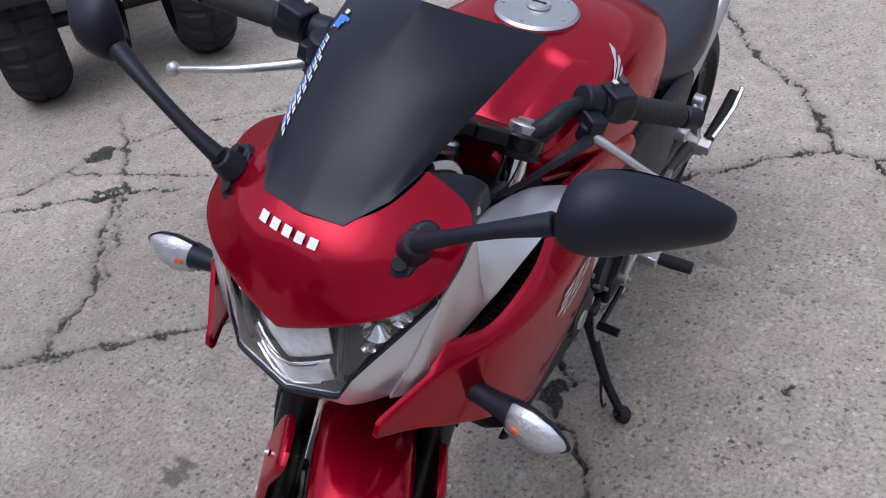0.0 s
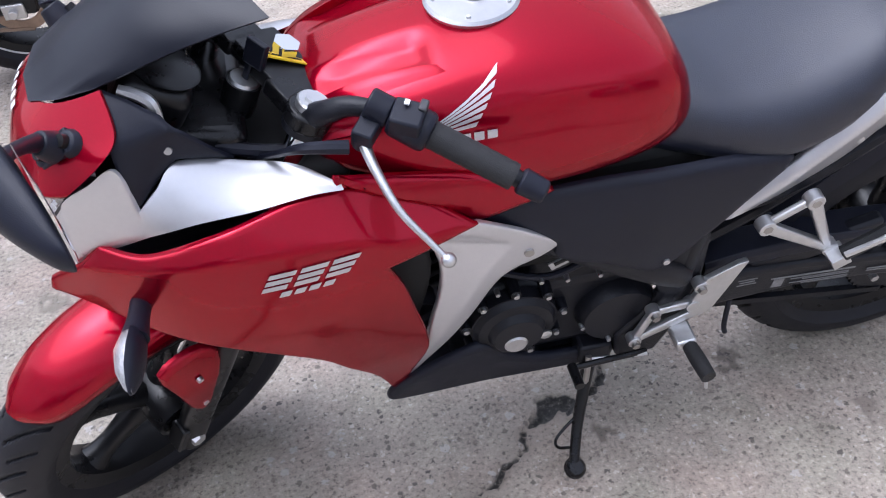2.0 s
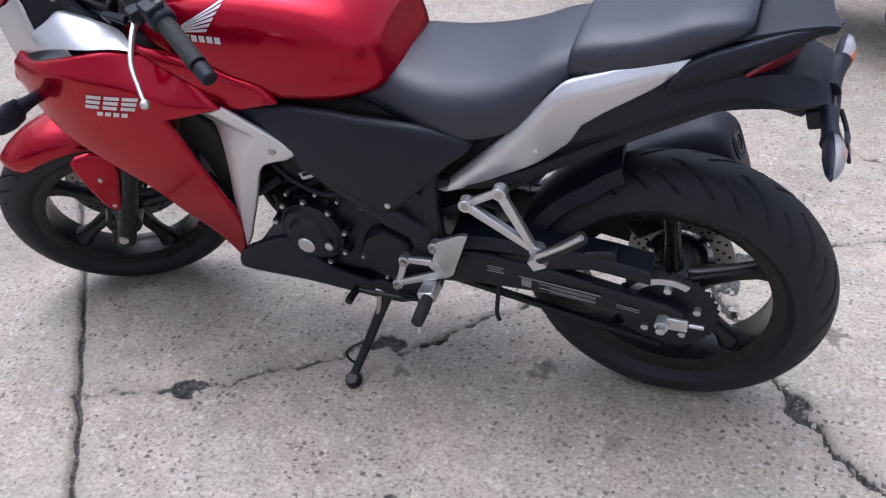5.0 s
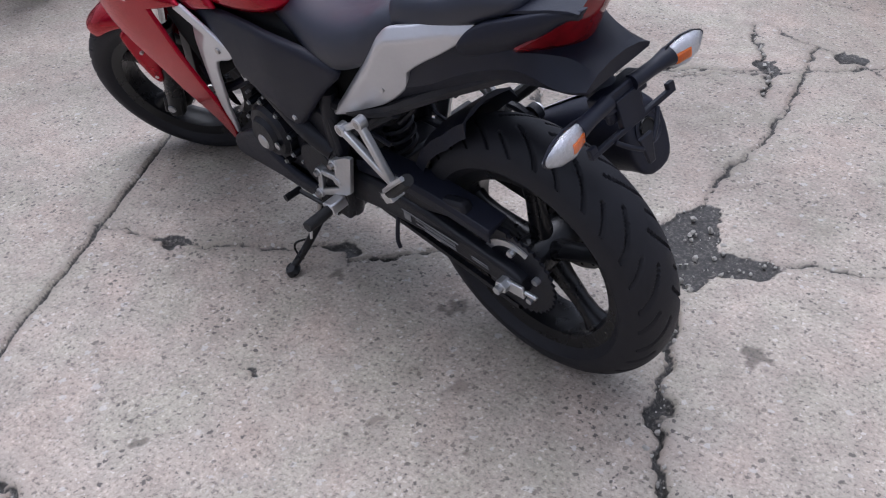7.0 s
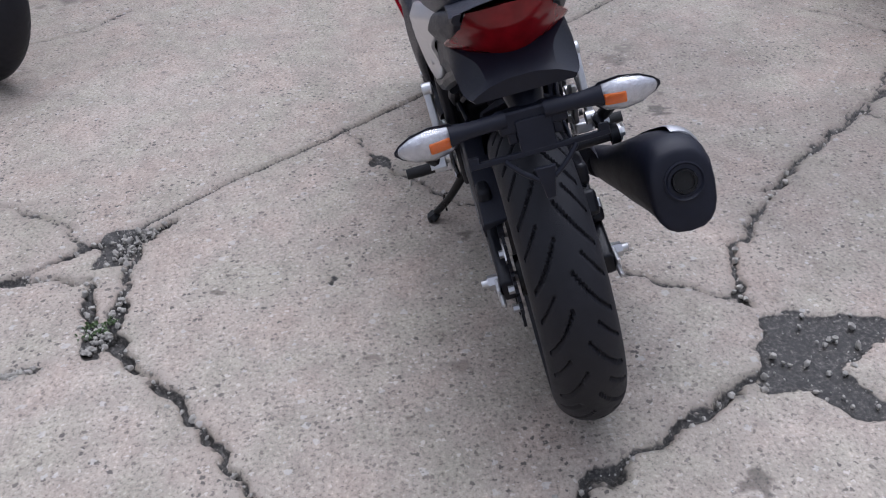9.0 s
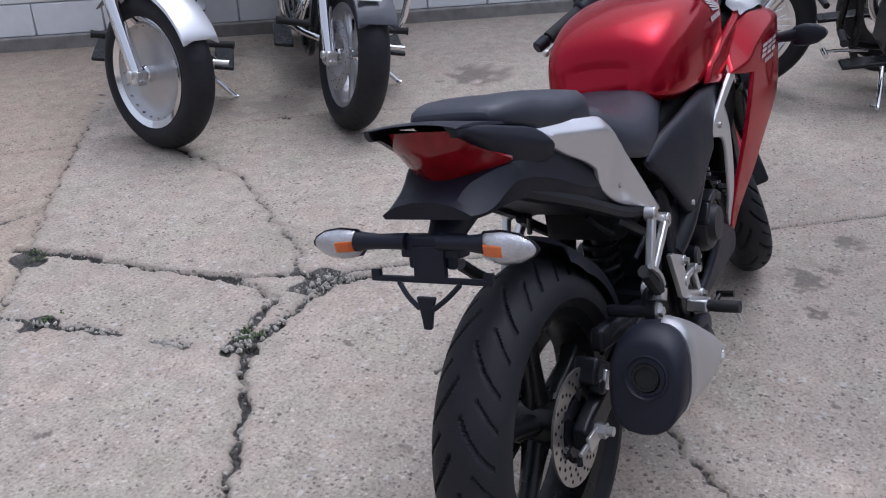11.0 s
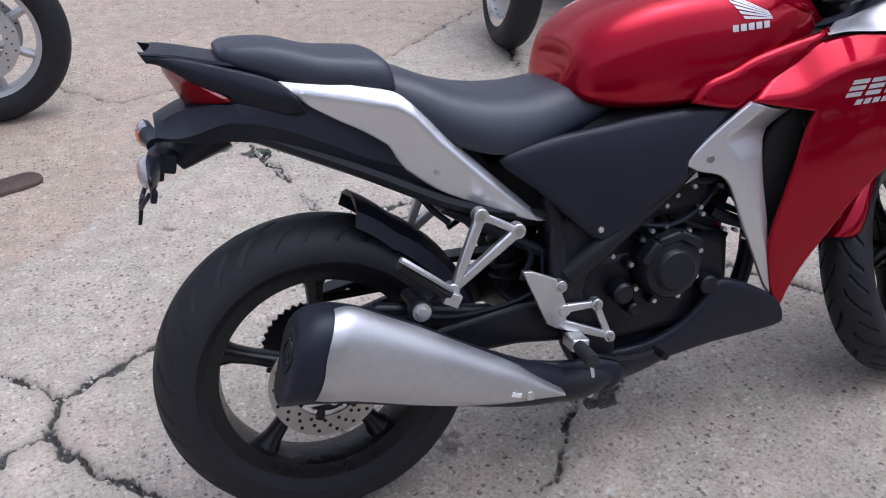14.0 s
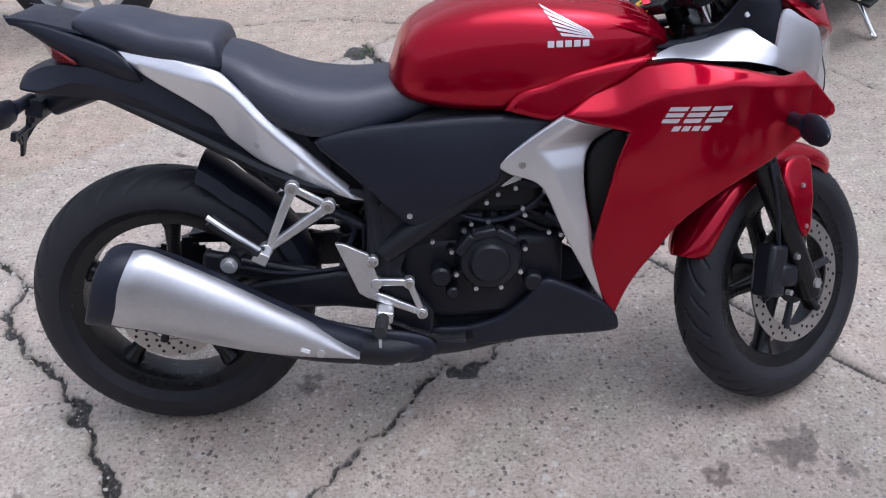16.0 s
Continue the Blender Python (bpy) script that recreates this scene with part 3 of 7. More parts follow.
def ground_sheet():
    gx, gy = axis_steps(-1.9, 2.75, 0.0088, 700), axis_steps(-2.5, 2.85, 0.0088, 700)
    x, y = np.meshgrid(gx, gy, indexing="ij")
    x, y = x.ravel(), y.ravel()
    near = (abs(x) < 6) & (abs(y) < 6)
    px, py = x[near], y[near]
    wx = px + 0.010 * waves(px, py, 0.11, 3) + 0.004 * waves(px, py, 0.035, 4)
    wy = py + 0.010 * waves(px, py, 0.11, 5) + 0.004 * waves(px, py, 0.035, 6)
    thick = 1 + 0.30 * waves(px, py, 0.16, 7) + 0.14 * waves(px, py, 0.05, 8)
    dirt, low, stain = np.zeros_like(px), np.zeros_like(px), np.zeros_like(px)
    for half, depth, way in CRACKS:
        straight = way is JOINT[2]
        ax, ay = (px + 0.25 * (wx - px), py + 0.25 * (wy - py)) if straight else (wx, wy)
        best = np.full_like(px, 9.0)
        for (x0, y0), (x1, y1) in zip(way, way[1:]):
            dx, dy = x1 - x0, y1 - y0
            t = np.clip(((ax - x0) * dx + (ay - y0) * dy) / (dx * dx + dy * dy), 0, 1)
            best = np.minimum(best, np.hypot(ax - x0 - t * dx, ay - y0 - t * dy))
        h = np.maximum(0.0042, half * (1.1 if straight else 0.78) * (0.8 + 0.2 * thick if straight else thick))
        low = np.maximum(low, depth * np.clip(1.35 - best / h, 0, 1))
        dirt = np.maximum(dirt, np.clip(0.5 + (h - best) / 0.024, 0, 1))
        stain = np.maximum(stain, 0.42 * np.clip(1 - best / (h + 0.05), 0, 1))
    for bx, by, r, s in BREAKS:
        d = np.hypot(wx - bx, wy - by) / (r * (1 + 0.22 * waves(px, py, 0.11, 9)).clip(0.4))
        dirt = np.maximum(dirt, np.clip(0.5 + (1.1 - d) * r / 0.024, 0, 1))
        low = np.maximum(low, 0.012 * np.clip((1.15 - d) / 0.3, 0, 1))
    for way in HOLES:
        best, inside = np.full_like(px, 9.0), np.zeros(len(px), bool)
        for (x0, y0), (x1, y1) in zip(way, way[1:] + way[:1]):
            dx, dy = x1 - x0, y1 - y0
            t = np.clip(((wx - x0) * dx + (wy - y0) * dy) / (dx * dx + dy * dy), 0, 1)
            best = np.minimum(best, np.hypot(wx - x0 - t * dx, wy - y0 - t * dy))
            cross = (y0 > wy) != (y1 > wy)
            inside ^= cross & (wx < x0 + (wy - y0) * dx / (dy if dy else 1e-9))
        d = np.where(inside, best, -best)
        dirt = np.maximum(dirt, np.clip(0.5 + d / 0.024, 0, 1))
        low = np.maximum(low, 0.012 * np.clip(d / 0.012 + 0.5, 0, 1))
    for bx, by, r, s in STAINS:
        d = np.hypot(wx - bx, wy - by) / (r * (1 + 0.4 * waves(px, py, max(0.04, r * 0.9), 10)).clip(0.3))
        stain = np.maximum(stain, s * np.clip((1.2 - d) / 0.5, 0, 1))
    # painted shade, fading out from each centre
    slab_shade = np.zeros_like(px)
    for bx, by, r, s in SLAB_SHADE:
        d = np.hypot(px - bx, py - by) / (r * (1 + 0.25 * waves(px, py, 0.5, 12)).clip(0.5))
        slab_shade = np.maximum(slab_shade, s * np.clip((1.3 - d) / 0.9, 0, 1) ** 1.3)
    z = np.zeros_like(x)
    fine = (px > -1.9) & (px < 2.75) & (py > -2.5) & (py < 2.85)
    low = np.where(fine, low, 0)
    z[near] = -low + 0.0006 * waves(px, py, 0.04, 11) * fine
    # slabs beyond the joint beside the wall are a little browner
    side = (x - 0.13) * (3.36 - 1.81) - (y - 1.81) * (2.05 - 0.13)
    tint = np.clip(0.5 - side * 40, 0, 1) * (x > -3)

    def full(a):
        out = np.zeros(len(x), np.float32)
        out[near] = a
        return out

    nx, ny = len(gx), len(gy)
    i, j = np.meshgrid(np.arange(nx - 1), np.arange(ny - 1), indexing="ij")
    a = (i * ny + j).ravel()
    quads = np.stack([a, a + ny, a + ny + 1, a + 1], 1).astype(np.int32)
    me = bpy.data.meshes.new("ground")
    me.vertices.add(len(x))
    me.vertices.foreach_set("co", np.stack([x, y, z], 1).astype(np.float32).ravel())
    me.loops.add(quads.size)
    me.loops.foreach_set("vertex_index", quads.ravel())
    me.polygons.add(len(quads))
    me.polygons.foreach_set("loop_start", np.arange(0, quads.size, 4, dtype=np.int32))
    me.update(calc_edges=True)
    for name, values in (("dirt", full(dirt)), ("stain", full(stain)), ("slab_shade", full(slab_shade)), ("tint", tint.astype(np.float32))):
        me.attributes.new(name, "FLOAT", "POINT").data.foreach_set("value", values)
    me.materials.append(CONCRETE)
    me.shade_smooth()
    return tagged(new("ground", me), "worn grey concrete yard with cracks and dark stains", "ground", kind="structure")


ground_sheet()


def along(way, rng):
    i = rng.randrange(len(way) - 1)
    t = rng.random()
    return [way[i][k] + (way[i + 1][k] - way[i][k]) * t for k in (0, 1)]


def rubble():
    """Loose crumbs of concrete in the wide cracks and breaks."""
    g, rng = Geo(), random.Random(5)
    wide = [c for c in CRACKS if c[0] >= 0.010]
    for i in range(760):
        if i % 3:
            c = rng.choice(wide)
            x, y = along(c[2], rng)
            x, y = x + rng.gauss(0, c[0] * 0.7), y + rng.gauss(0, c[0] * 0.7)
        else:
            a, b, c = rng.sample(rng.choice(HOLES), 3)
            u = rng.random()
            v = rng.random() * (1 - u)
            x, y = [a[d] + u * (b[d] - a[d]) + v * (c[d] - a[d]) for d in (0, 1)]
        s = rng.choice((0.002, 0.003, 0.003, 0.004, 0.006, 0.008, 0.011))
        m = pose(x, y, -0.006 + s * 0.3, rng.uniform(0, 360), rng.uniform(0, 360), rng.uniform(0, 360))
        d = Geo().ball((0, 0, 0), (s * rng.uniform(0.7, 1.2), s * rng.uniform(0.6, 1.0), s * rng.uniform(0.4, 0.8)), 6)
        g.add([m @ (Vector(q) * rng.uniform(0.75, 1.2)) for q in d.v], d.f)
    return tagged(part("gravel", g, STONE, sharp=30), "loose concrete crumbs and gravel in the cracks", "gravel", kind="stuff")


rubble()


def weeds(x, y, n, seed):
    g, rng = Geo(), random.Random(seed)
    for _ in range(n):
        cx, cy = x + rng.gauss(0, 0.022), y + rng.gauss(0, 0.022)
        for _ in range(5):
            a, l, w = rng.uniform(0, 6.28), rng.uniform(0.008, 0.022), rng.uniform(0.002, 0.004)
            u, v = Vector((math.cos(a), math.sin(a), 0)), Vector((-math.sin(a), math.cos(a), 0))
            o = Vector((cx, cy, -0.010))
            top = Vector((0, 0, rng.uniform(0.006, 0.018)))
            g.add([o - v * w * 0.4, o + u * l * 0.5 + v * w + top, o + u * l + top * 0.7, o + u * l * 0.5 - v * w + top], [(0, 1, 2, 3)])
    return tagged(part("weed", g, WEED, sharp=0), "small green weed growing in a concrete crack", "weed", "weeds in the cracks")


for i, (wx, wy, n) in enumerate([(0.35, 1.06, 16), (0.44, 2.02, 8), (0.16, 1.66, 7)]):
    weeds(wx, wy, n, i)


# ---- white block wall behind the parked row ----
WALL = pose(2.50, 4.12, 0, 0, 0, math.degrees(math.atan2(-0.767, 0.642)))
wall = new("wall_north")
wall.matrix_world = WALL
tagged(wall, "white painted concrete block wall on a grey footing", "wall", kind="structure")
part("footing", Geo().box((0, 0.09, 0.03), (14, 0.24, 0.10)), KERB, wall, "grey concrete footing", bevel=0.01)
part("mortar", Geo().box((0, 0.125, 1.64), (14, 0.19, 3.12)), MORTAR, wall)
block = None
for row in range(6):
    for k in range(34):
        ox = -6.8 + 0.40 * k + (0.2 if row % 2 else 0)
        if block is None:
            g = Geo().box((0, 0, 0), (0.392, 0.04, 0.186))
            block = part("block", g, BLOCK, wall)
            bm = bmesh.new()
            bm.from_mesh(block.data)
            bmesh.ops.bevel(bm, geom=bm.edges[:], offset=0.005, segments=1, affect="EDGES")
            bm.to_mesh(block.data)
            bm.free()
            ob = block
        else:
            ob = new("block", block.data)
            ob.parent = wall
        ob.location = (ox, 0.022, 0.08 + 0.095 + 0.194 * row)
        ob.rotation_euler = (random.uniform(-0.004, 0.004), 0, random.uniform(-0.004, 0.004))
up = Geo()
for row in range(6, 16):
    for k in range(34):
        up.box((-6.8 + 0.40 * k + (0.2 if row % 2 else 0), 0.022, 0.175 + 0.194 * row), (0.392, 0.04, 0.186))
tagged(part("upper_blocks", up, BLOCK, wall), kind="stuff")


# ---- plain unseen walls, added to close the yard and shape skylight and reflections ----
FACADE = mat("weathered_render", (0.42, 0.41, 0.39), 0.9, vary=0.2, scale=3, bump=0.4, bump_scale=40)
for name, at, turn, wide, tall in (("wall_south", (1.0, -7.2), 0, 18, 3.2), ("wall_west", (-7.0, 0.5), 90, 16, 3.2), ("wall_east", (9.5, -1.0), 90, 14, 3.0)):
    w = part(name, Geo().box((0, 0, tall / 2 - 0.05), (wide, 0.3, tall)), FACADE, sharp=0, bevel=0.02)
    w.matrix_world = pose(at[0], at[1], 0, 0, 0, turn)
    tagged(w, "plain grey rendered wall added out of view to close the yard", "wall", kind="structure")


# ---- the red sport motorcycle, built upright along x and then leaned onto its stand ----
LEAN_DEG = 11.6
BIKE = pose(0, 0, 0, 0, 0, -1.8) @ pose(0, -0.006, 0.07, -LEAN_DEG, 0, 0) @ pose(0, 0, -0.07)
bike = thing("motorcycle", BIKE, "red sport motorcycle with matt black windscreen leaning on its side stand", "motorcycle")

RX, RZ, RR = -0.008, 0.303, 0.306      # rear axle and tyre
FX, FZ, FR = 1.355, 0.278, 0.288       # front axle and tyre
RAKE = radians(25)
PIVOT = Vector((FX, 0, FZ)) - 0.035 * Vector((math.cos(RAKE), 0, math.sin(RAKE)))
STEER = Matrix.Translation(PIVOT) @ Matrix.Rotation(radians(32), 4, Vector((-math.sin(RAKE), 0, math.cos(RAKE)))) @ Matrix.Translation(-PIVOT)


def spoke_wheel(name, c, half, rim_r, tyre_geo, turn, discs, phase, m=None):
    """A cast wheel with five forked spokes: tyre, rim, hub, disc(s)."""
    put = lambda g: g.move(m) if m else g
    w = part("tyre", put(tyre_geo), RUBBER, bike, "black road tyre with curved tread grooves")
    w.name = name
    prof = [(rim_r + 0.002, -half), (rim_r + 0.004, -half + 0.006), (rim_r - 0.016, -half + 0.012), (rim_r - 0.024, -half * 0.45), (rim_r - 0.026, 0), (rim_r - 0.024, half * 0.45), (rim_r - 0.016, half - 0.012), (rim_r + 0.004, half - 0.006), (rim_r + 0.002, half)]
    inner = [(rim_r - 0.004, half), (rim_r - 0.030, half * 0.82), (rim_r - 0.036, 0), (rim_r - 0.030, -half * 0.82), (rim_r - 0.004, -half)]
    part("rim", put(Geo().lathe(prof + inner, c, 96)), GLOSSB, w, "black cast alloy rim")
    hub = Geo().lathe([(0.018, -0.075), (0.042, -0.075), (0.046, -0.03), (0.040, 0), (0.046, 0.03), (0.042, 0.075), (0.018, 0.075)], c, 32)
    part("hub", put(hub), GLOSSB, w)
    for k in range(5):
        a = radians(phase + 72 * k)
        u, v = Vector((math.cos(a), 0, math.sin(a))), Vector((-math.sin(a), 0, math.cos(a)))
        o = Vector(c)
        rows = []
        for r, wd, th in ((0.036, 0.021, 0.030), (0.075, 0.017, 0.024), (0.13, 0.015, 0.020), (rim_r - 0.055, 0.018, 0.022), (rim_r - 0.028, 0.030, 0.030)):
            p = o + u * r
            rows.append([p + v * (wd * math.cos(q)) + Vector((0, th * math.sin(q), 0)) for q in [6.28318531 * i / 12 for i in range(12)]])
        part("spoke", put(Geo().rings(rows)), GLOSSB, w)
    for y, ro, ri in discs:
        d = Geo().lathe([(ri, y - 0.0022), (ro, y - 0.0022), (ro, y + 0.0022), (ri, y + 0.0022)], c, 72)
        disc = part("brake_disc", put(d), STEEL, w, "drilled steel brake disc")
        g = Geo()
        for ring in range(3):
            for k in range(18):
                a = radians(20 * k + ring * 7)
                r = ri + (ro - ri) * (0.24 + 0.26 * ring)
                p = Vector((c[0] + r * math.cos(a), y, c[2] + r * math.sin(a)))
                g.cyl(p - Vector((0, 0.0027, 0)), p + Vector((0, 0.0027, 0)), 0.0038, n=8)
        tagged(part("drill_hole_ring", put(g), DARK, w), kind="stuff")
        carrier = Geo().lathe([(0.03, y - 0.003), (0.055, y - 0.003), (0.055, y + 0.003), (0.03, y + 0.003)], c, 32)
        for k in range(6):
            a = radians(60 * k + 12)
            p0, p1 = [Vector((c[0] + r * math.cos(a), y, c[2] + r * math.sin(a))) for r in (0.05, ri + 0.006)]
            part("carrier_arm", put(Geo().cyl(p0, p1, 0.007, 0.010, 8)), ENGINE, w)
        part("disc_carrier", put(carrier), ENGINE, w)
    return w


rear = spoke_wheel("rear_wheel", (RX, 0, RZ), 0.052, 0.222, tyre((RX, 0, RZ), RR, 0.070, street_tread(0.125), 700, prof_n=60), 0, [(-0.078, 0.108, 0.066)], 14)
front = spoke_wheel("front_wheel", (FX, 0, FZ), 0.042, 0.212, tyre((FX, 0, FZ), FR, 0.055, street_tread(0.112), 640, rim=0.206, prof_n=54), 0, [(-0.066, 0.144, 0.108)], 40, STEER)


# -- fairing --
def fair_y(x, z):
    """Half width of the side panels: a flat flank, a crease, a band that leans in above it."""
    a = curve(x, [0.68, 0.80, 0.95, 1.10, 1.20, 1.28, 1.36], [0.174, 0.188, 0.210, 0.222, 0.212, 0.180, 0.132])
    crease = curve(x, [0.80, 0.91, 0.96, 1.01, 1.07, 1.13, 1.20, 1.30], [0.738, 0.742, 0.764, 0.779, 0.787, 0.793, 0.787, 0.775])
    flank = curve(z, [0.22, 0.33, 0.45, 0.60, 0.70, 0.80], [0.52, 0.64, 0.81, 0.95, 0.99, 1.0])
    return a * flank - 0.85 * max(0.0, z - crease)


side_fairing = panel([(0.814, 0.734, 1), (0.862, 0.766), (0.920, 0.803), (0.970, 0.822), (1.03, 0.829), (1.085, 0.824), (1.15, 0.814), (1.21, 0.800), (1.240, 0.796), (1.280, 0.799, 1), (1.364, 0.722, 1), (1.366, 0.700), (1.32, 0.686), (1.252, 0.650), (1.16, 0.598), (1.095, 0.548), (1.05, 0.500),
                      (1.02, 0.445), (0.988, 0.385), (0.966, 0.325), (0.950, 0.262, 1), (0.930, 0.290), (0.906, 0.36), (0.888, 0.43), (0.893, 0.50), (0.905, 0.57), (0.919, 0.645), (0.938, 0.703, 1), (0.88, 0.716)], fair_y, 0.005, 0.005, 0.007, 3)
fairings = both("side_fairing", side_fairing, RED, bike, "glossy metallic red side fairing")


def scoop_y(x, z):
    # an outer triangle, then a flange turned in towards the opening
    crease = table(z, [0.33, 0.57, 0.625, 0.668, 0.729], [0.92, 0.82, 0.797, 0.765, 0.85])
    return fair_y(x, z) - 0.004 - 0.45 * max(0.0, x - crease)


scoop = panel([(0.815, 0.735, 1), (0.868, 0.714), (0.930, 0.698, 1), (0.885, 0.672), (0.864, 0.63), (0.868, 0.56), (0.885, 0.48), (0.896, 0.40), (0.928, 0.300, 1), (0.905, 0.328), (0.862, 0.41), (0.822, 0.49), (0.786, 0.573), (0.760, 0.600), (0.716, 0.614), (0.686, 0.634, 1), (0.75, 0.688)], scoop_y, 0.005, 0.004, 0.006, 3)
scoops = both("air_scoop", scoop, SILVER, bike, "silver painted air scoop panel")
for s, ob in zip((1, -1), scoops):
    part("screw", bolt(Geo(), (0.738, s * (fair_y(0.738, 0.636) - 0.004), 0.636), (0, s, 0), 0.010, 0.004), STEEL, ob)
# near-black sheet set back in the vent opening, in place of its shade
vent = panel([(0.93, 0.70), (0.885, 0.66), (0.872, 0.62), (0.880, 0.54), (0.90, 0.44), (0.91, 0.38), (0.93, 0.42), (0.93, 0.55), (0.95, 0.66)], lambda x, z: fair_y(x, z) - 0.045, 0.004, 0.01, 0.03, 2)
both("vent_shade", vent, DARK, bike)

mid_cowl = panel([(0.704, 0.742, 1), (0.730, 0.776), (0.785, 0.792), (0.83, 0.810), (0.90, 0.826), (0.965, 0.838), (0.99, 0.842), (0.945, 0.806), (0.86, 0.755), (0.815, 0.718), (0.76, 0.726)], lambda x, z: 0.168 + 0.03 * (x - 0.7) - 0.10 * max(0, z - 0.80), 0.004, 0.012, 0.018, 3)
both("tank_side_cowl", mid_cowl, RED, bike)


STRIP = [  # lower edge, upper edge, from the pointed tail to the chin
    ((0.978, 0.177, 0.834), (0.980, 0.170, 0.838)), ((1.02, 0.178, 0.836), (1.025, 0.138, 0.849)), ((1.088, 0.180, 0.829), (1.080, 0.122, 0.854)), ((1.15, 0.179, 0.825), (1.163, 0.125, 0.877)), ((1.185, 0.177, 0.819), (1.193, 0.148, 0.862)), ((1.215, 0.173, 0.812), (1.217, 0.165, 0.848)),
    ((1.245, 0.167, 0.800), (1.226, 0.160, 0.914)), ((1.278, 0.158, 0.785), (1.260, 0.162, 0.900)), ((1.302, 0.150, 0.762), (1.290, 0.161, 0.884)), ((1.320, 0.138, 0.742), (1.302, 0.157, 0.862)), ((1.328, 0.118, 0.727), (1.314, 0.150, 0.832)),
]


def shell(rows, thick):
    """Both faces of a sheet, the inner one set back, and its rim."""
    g = Geo().sheet(rows)
    n, k = len(rows[0]), len(rows)
    c = Vector((1.15, 0, 0.86))
    inner = [[tuple(Vector(p) + (c - Vector(p)).normalized() * thick) for p in r] for r in rows]
    m = len(g.v)
    g.sheet(inner)
    edge = [j for j in range(n)] + [i * n + n - 1 for i in range(1, k)] + [(k - 1) * n + j for j in range(n - 2, -1, -1)] + [i * n for i in range(k - 2, 0, -1)]
    g.f += [(a, b, b + m, a + m) for a, b in zip(edge, edge[1:] + edge[:1])]
    return g


strip_rows = []
flat = [(*a, *b) for a, b in STRIP]
for r in spline(flat[:6], 6)[:-1] + spline(flat[5:], 6):
    a, b = Vector(r[:3]), Vector(r[3:])
    line = []
    for i in range(13):
        t = i / 12
        bow = math.sin(math.pi * t) ** 0.7 * 0.05 * (b - a).length
        line.append(tuple(a.lerp(b, t) + Vector((0, 0.62, 0.78)) * bow))
    strip_rows.append(line)
both("nose_side_panel", shell(strip_rows, 0.005), SILVER, bike, "silver painted nose side panel")


# -- nose cowl, headlight, windscreen --
def quad_rows(table3, nu=20, nv=16):
    """A mirrored skin through rows of points from centre to side: three make a curve, more a bent line."""
    rows = spline([[q for p in r for q in p] for r in table3], nv)
    out = []
    for r in rows:
        knots = [Vector(r[k:k + 3]) for k in range(0, len(r), 3)]
        line = []
        for i in range(-nu, nu + 1):
            t = abs(i) / nu
            if len(knots) == 3:
                p = knots[0] * (2 * (t - 0.5) * (t - 1)) + knots[1] * (4 * t * (1 - t)) + knots[2] * (2 * t * (t - 0.5))
            else:
                k = min(len(knots) - 2, int(t * (len(knots) - 1)))
                p = knots[k].lerp(knots[k + 1], t * (len(knots) - 1) - k)
            line.append((p.x, math.copysign(p.y, i) if i else 0.0, p.z))
        out.append(line)
    return out


NOSE = [
    [(1.314, 0, 0.946), (1.296, 0.064, 0.950), (1.222, 0.095, 0.977)],
    [(1.338, 0, 0.924), (1.320, 0.088, 0.922), (1.215, 0.140, 0.947)],
    [(1.363, 0, 0.872), (1.334, 0.103, 0.892), (1.236, 0.158, 0.926)],
    [(1.375, 0, 0.824), (1.347, 0.108, 0.868), (1.278, 0.160, 0.894)],
    [(1.370, 0, 0.814), (1.345, 0.105, 0.861), (1.290, 0.156, 0.884)],
]
nose = part("nose_cowl", shell(quad_rows(NOSE), 0.004), RED, bike, "glossy metallic red nose cowl")
LAMP = [
    [(1.367, 0, 0.813), (1.365, 0.060, 0.842), (1.333, 0.120, 0.870), (1.290, 0.155, 0.883)],
    [(1.374, 0, 0.786), (1.370, 0.066, 0.815), (1.342, 0.108, 0.842), (1.291, 0.156, 0.882)],
    [(1.375, 0, 0.750), (1.368, 0.070, 0.778), (1.349, 0.096, 0.808), (1.2915, 0.156, 0.881)],
    [(1.371, 0, 0.716), (1.364, 0.073, 0.740), (1.354, 0.088, 0.775), (1.292, 0.156, 0.879)],
]
headlight = part("headlight", shell([[(x - 0.034, y * 0.96, z) for x, y, z in r] for r in quad_rows(LAMP)], 0.02), GREYTRIM, bike, "clear two-part headlight with chrome reflectors")
cover = part("lens_cover", shell(quad_rows(LAMP), 0.002), CLEAR, headlight)
cover.visible_shadow = False
lamp_skin = quad_rows(LAMP)
mid = [[(x - 0.016 - 4.0 * y * y, y, z) for x, y, z in r if abs(y) < 0.062] for r in lamp_skin]
few = min(len(r) for r in mid)
mid = [r[(len(r) - few) // 2:(len(r) - few) // 2 + few] for r in mid]
part("main_reflector", shell(mid[:30], 0.004), LENSGREY, headlight, "ribbed silver main reflector")
part("fluted_lens", shell([[(x + 0.009, y, z) for x, y, z in r] for r in mid[31:46]], 0.003), LENSGREY, headlight)
part("reflector_lip", Geo().tube([(x + 0.010, y, z) for x, y, z in mid[31][::3]], 0.0022, 6, 2), CHROME, headlight)
part("reflector_lip", Geo().tube([(x + 0.012, y, z) for x, y, z in mid[45][::3]], 0.0022, 6, 2), CHROME, headlight)
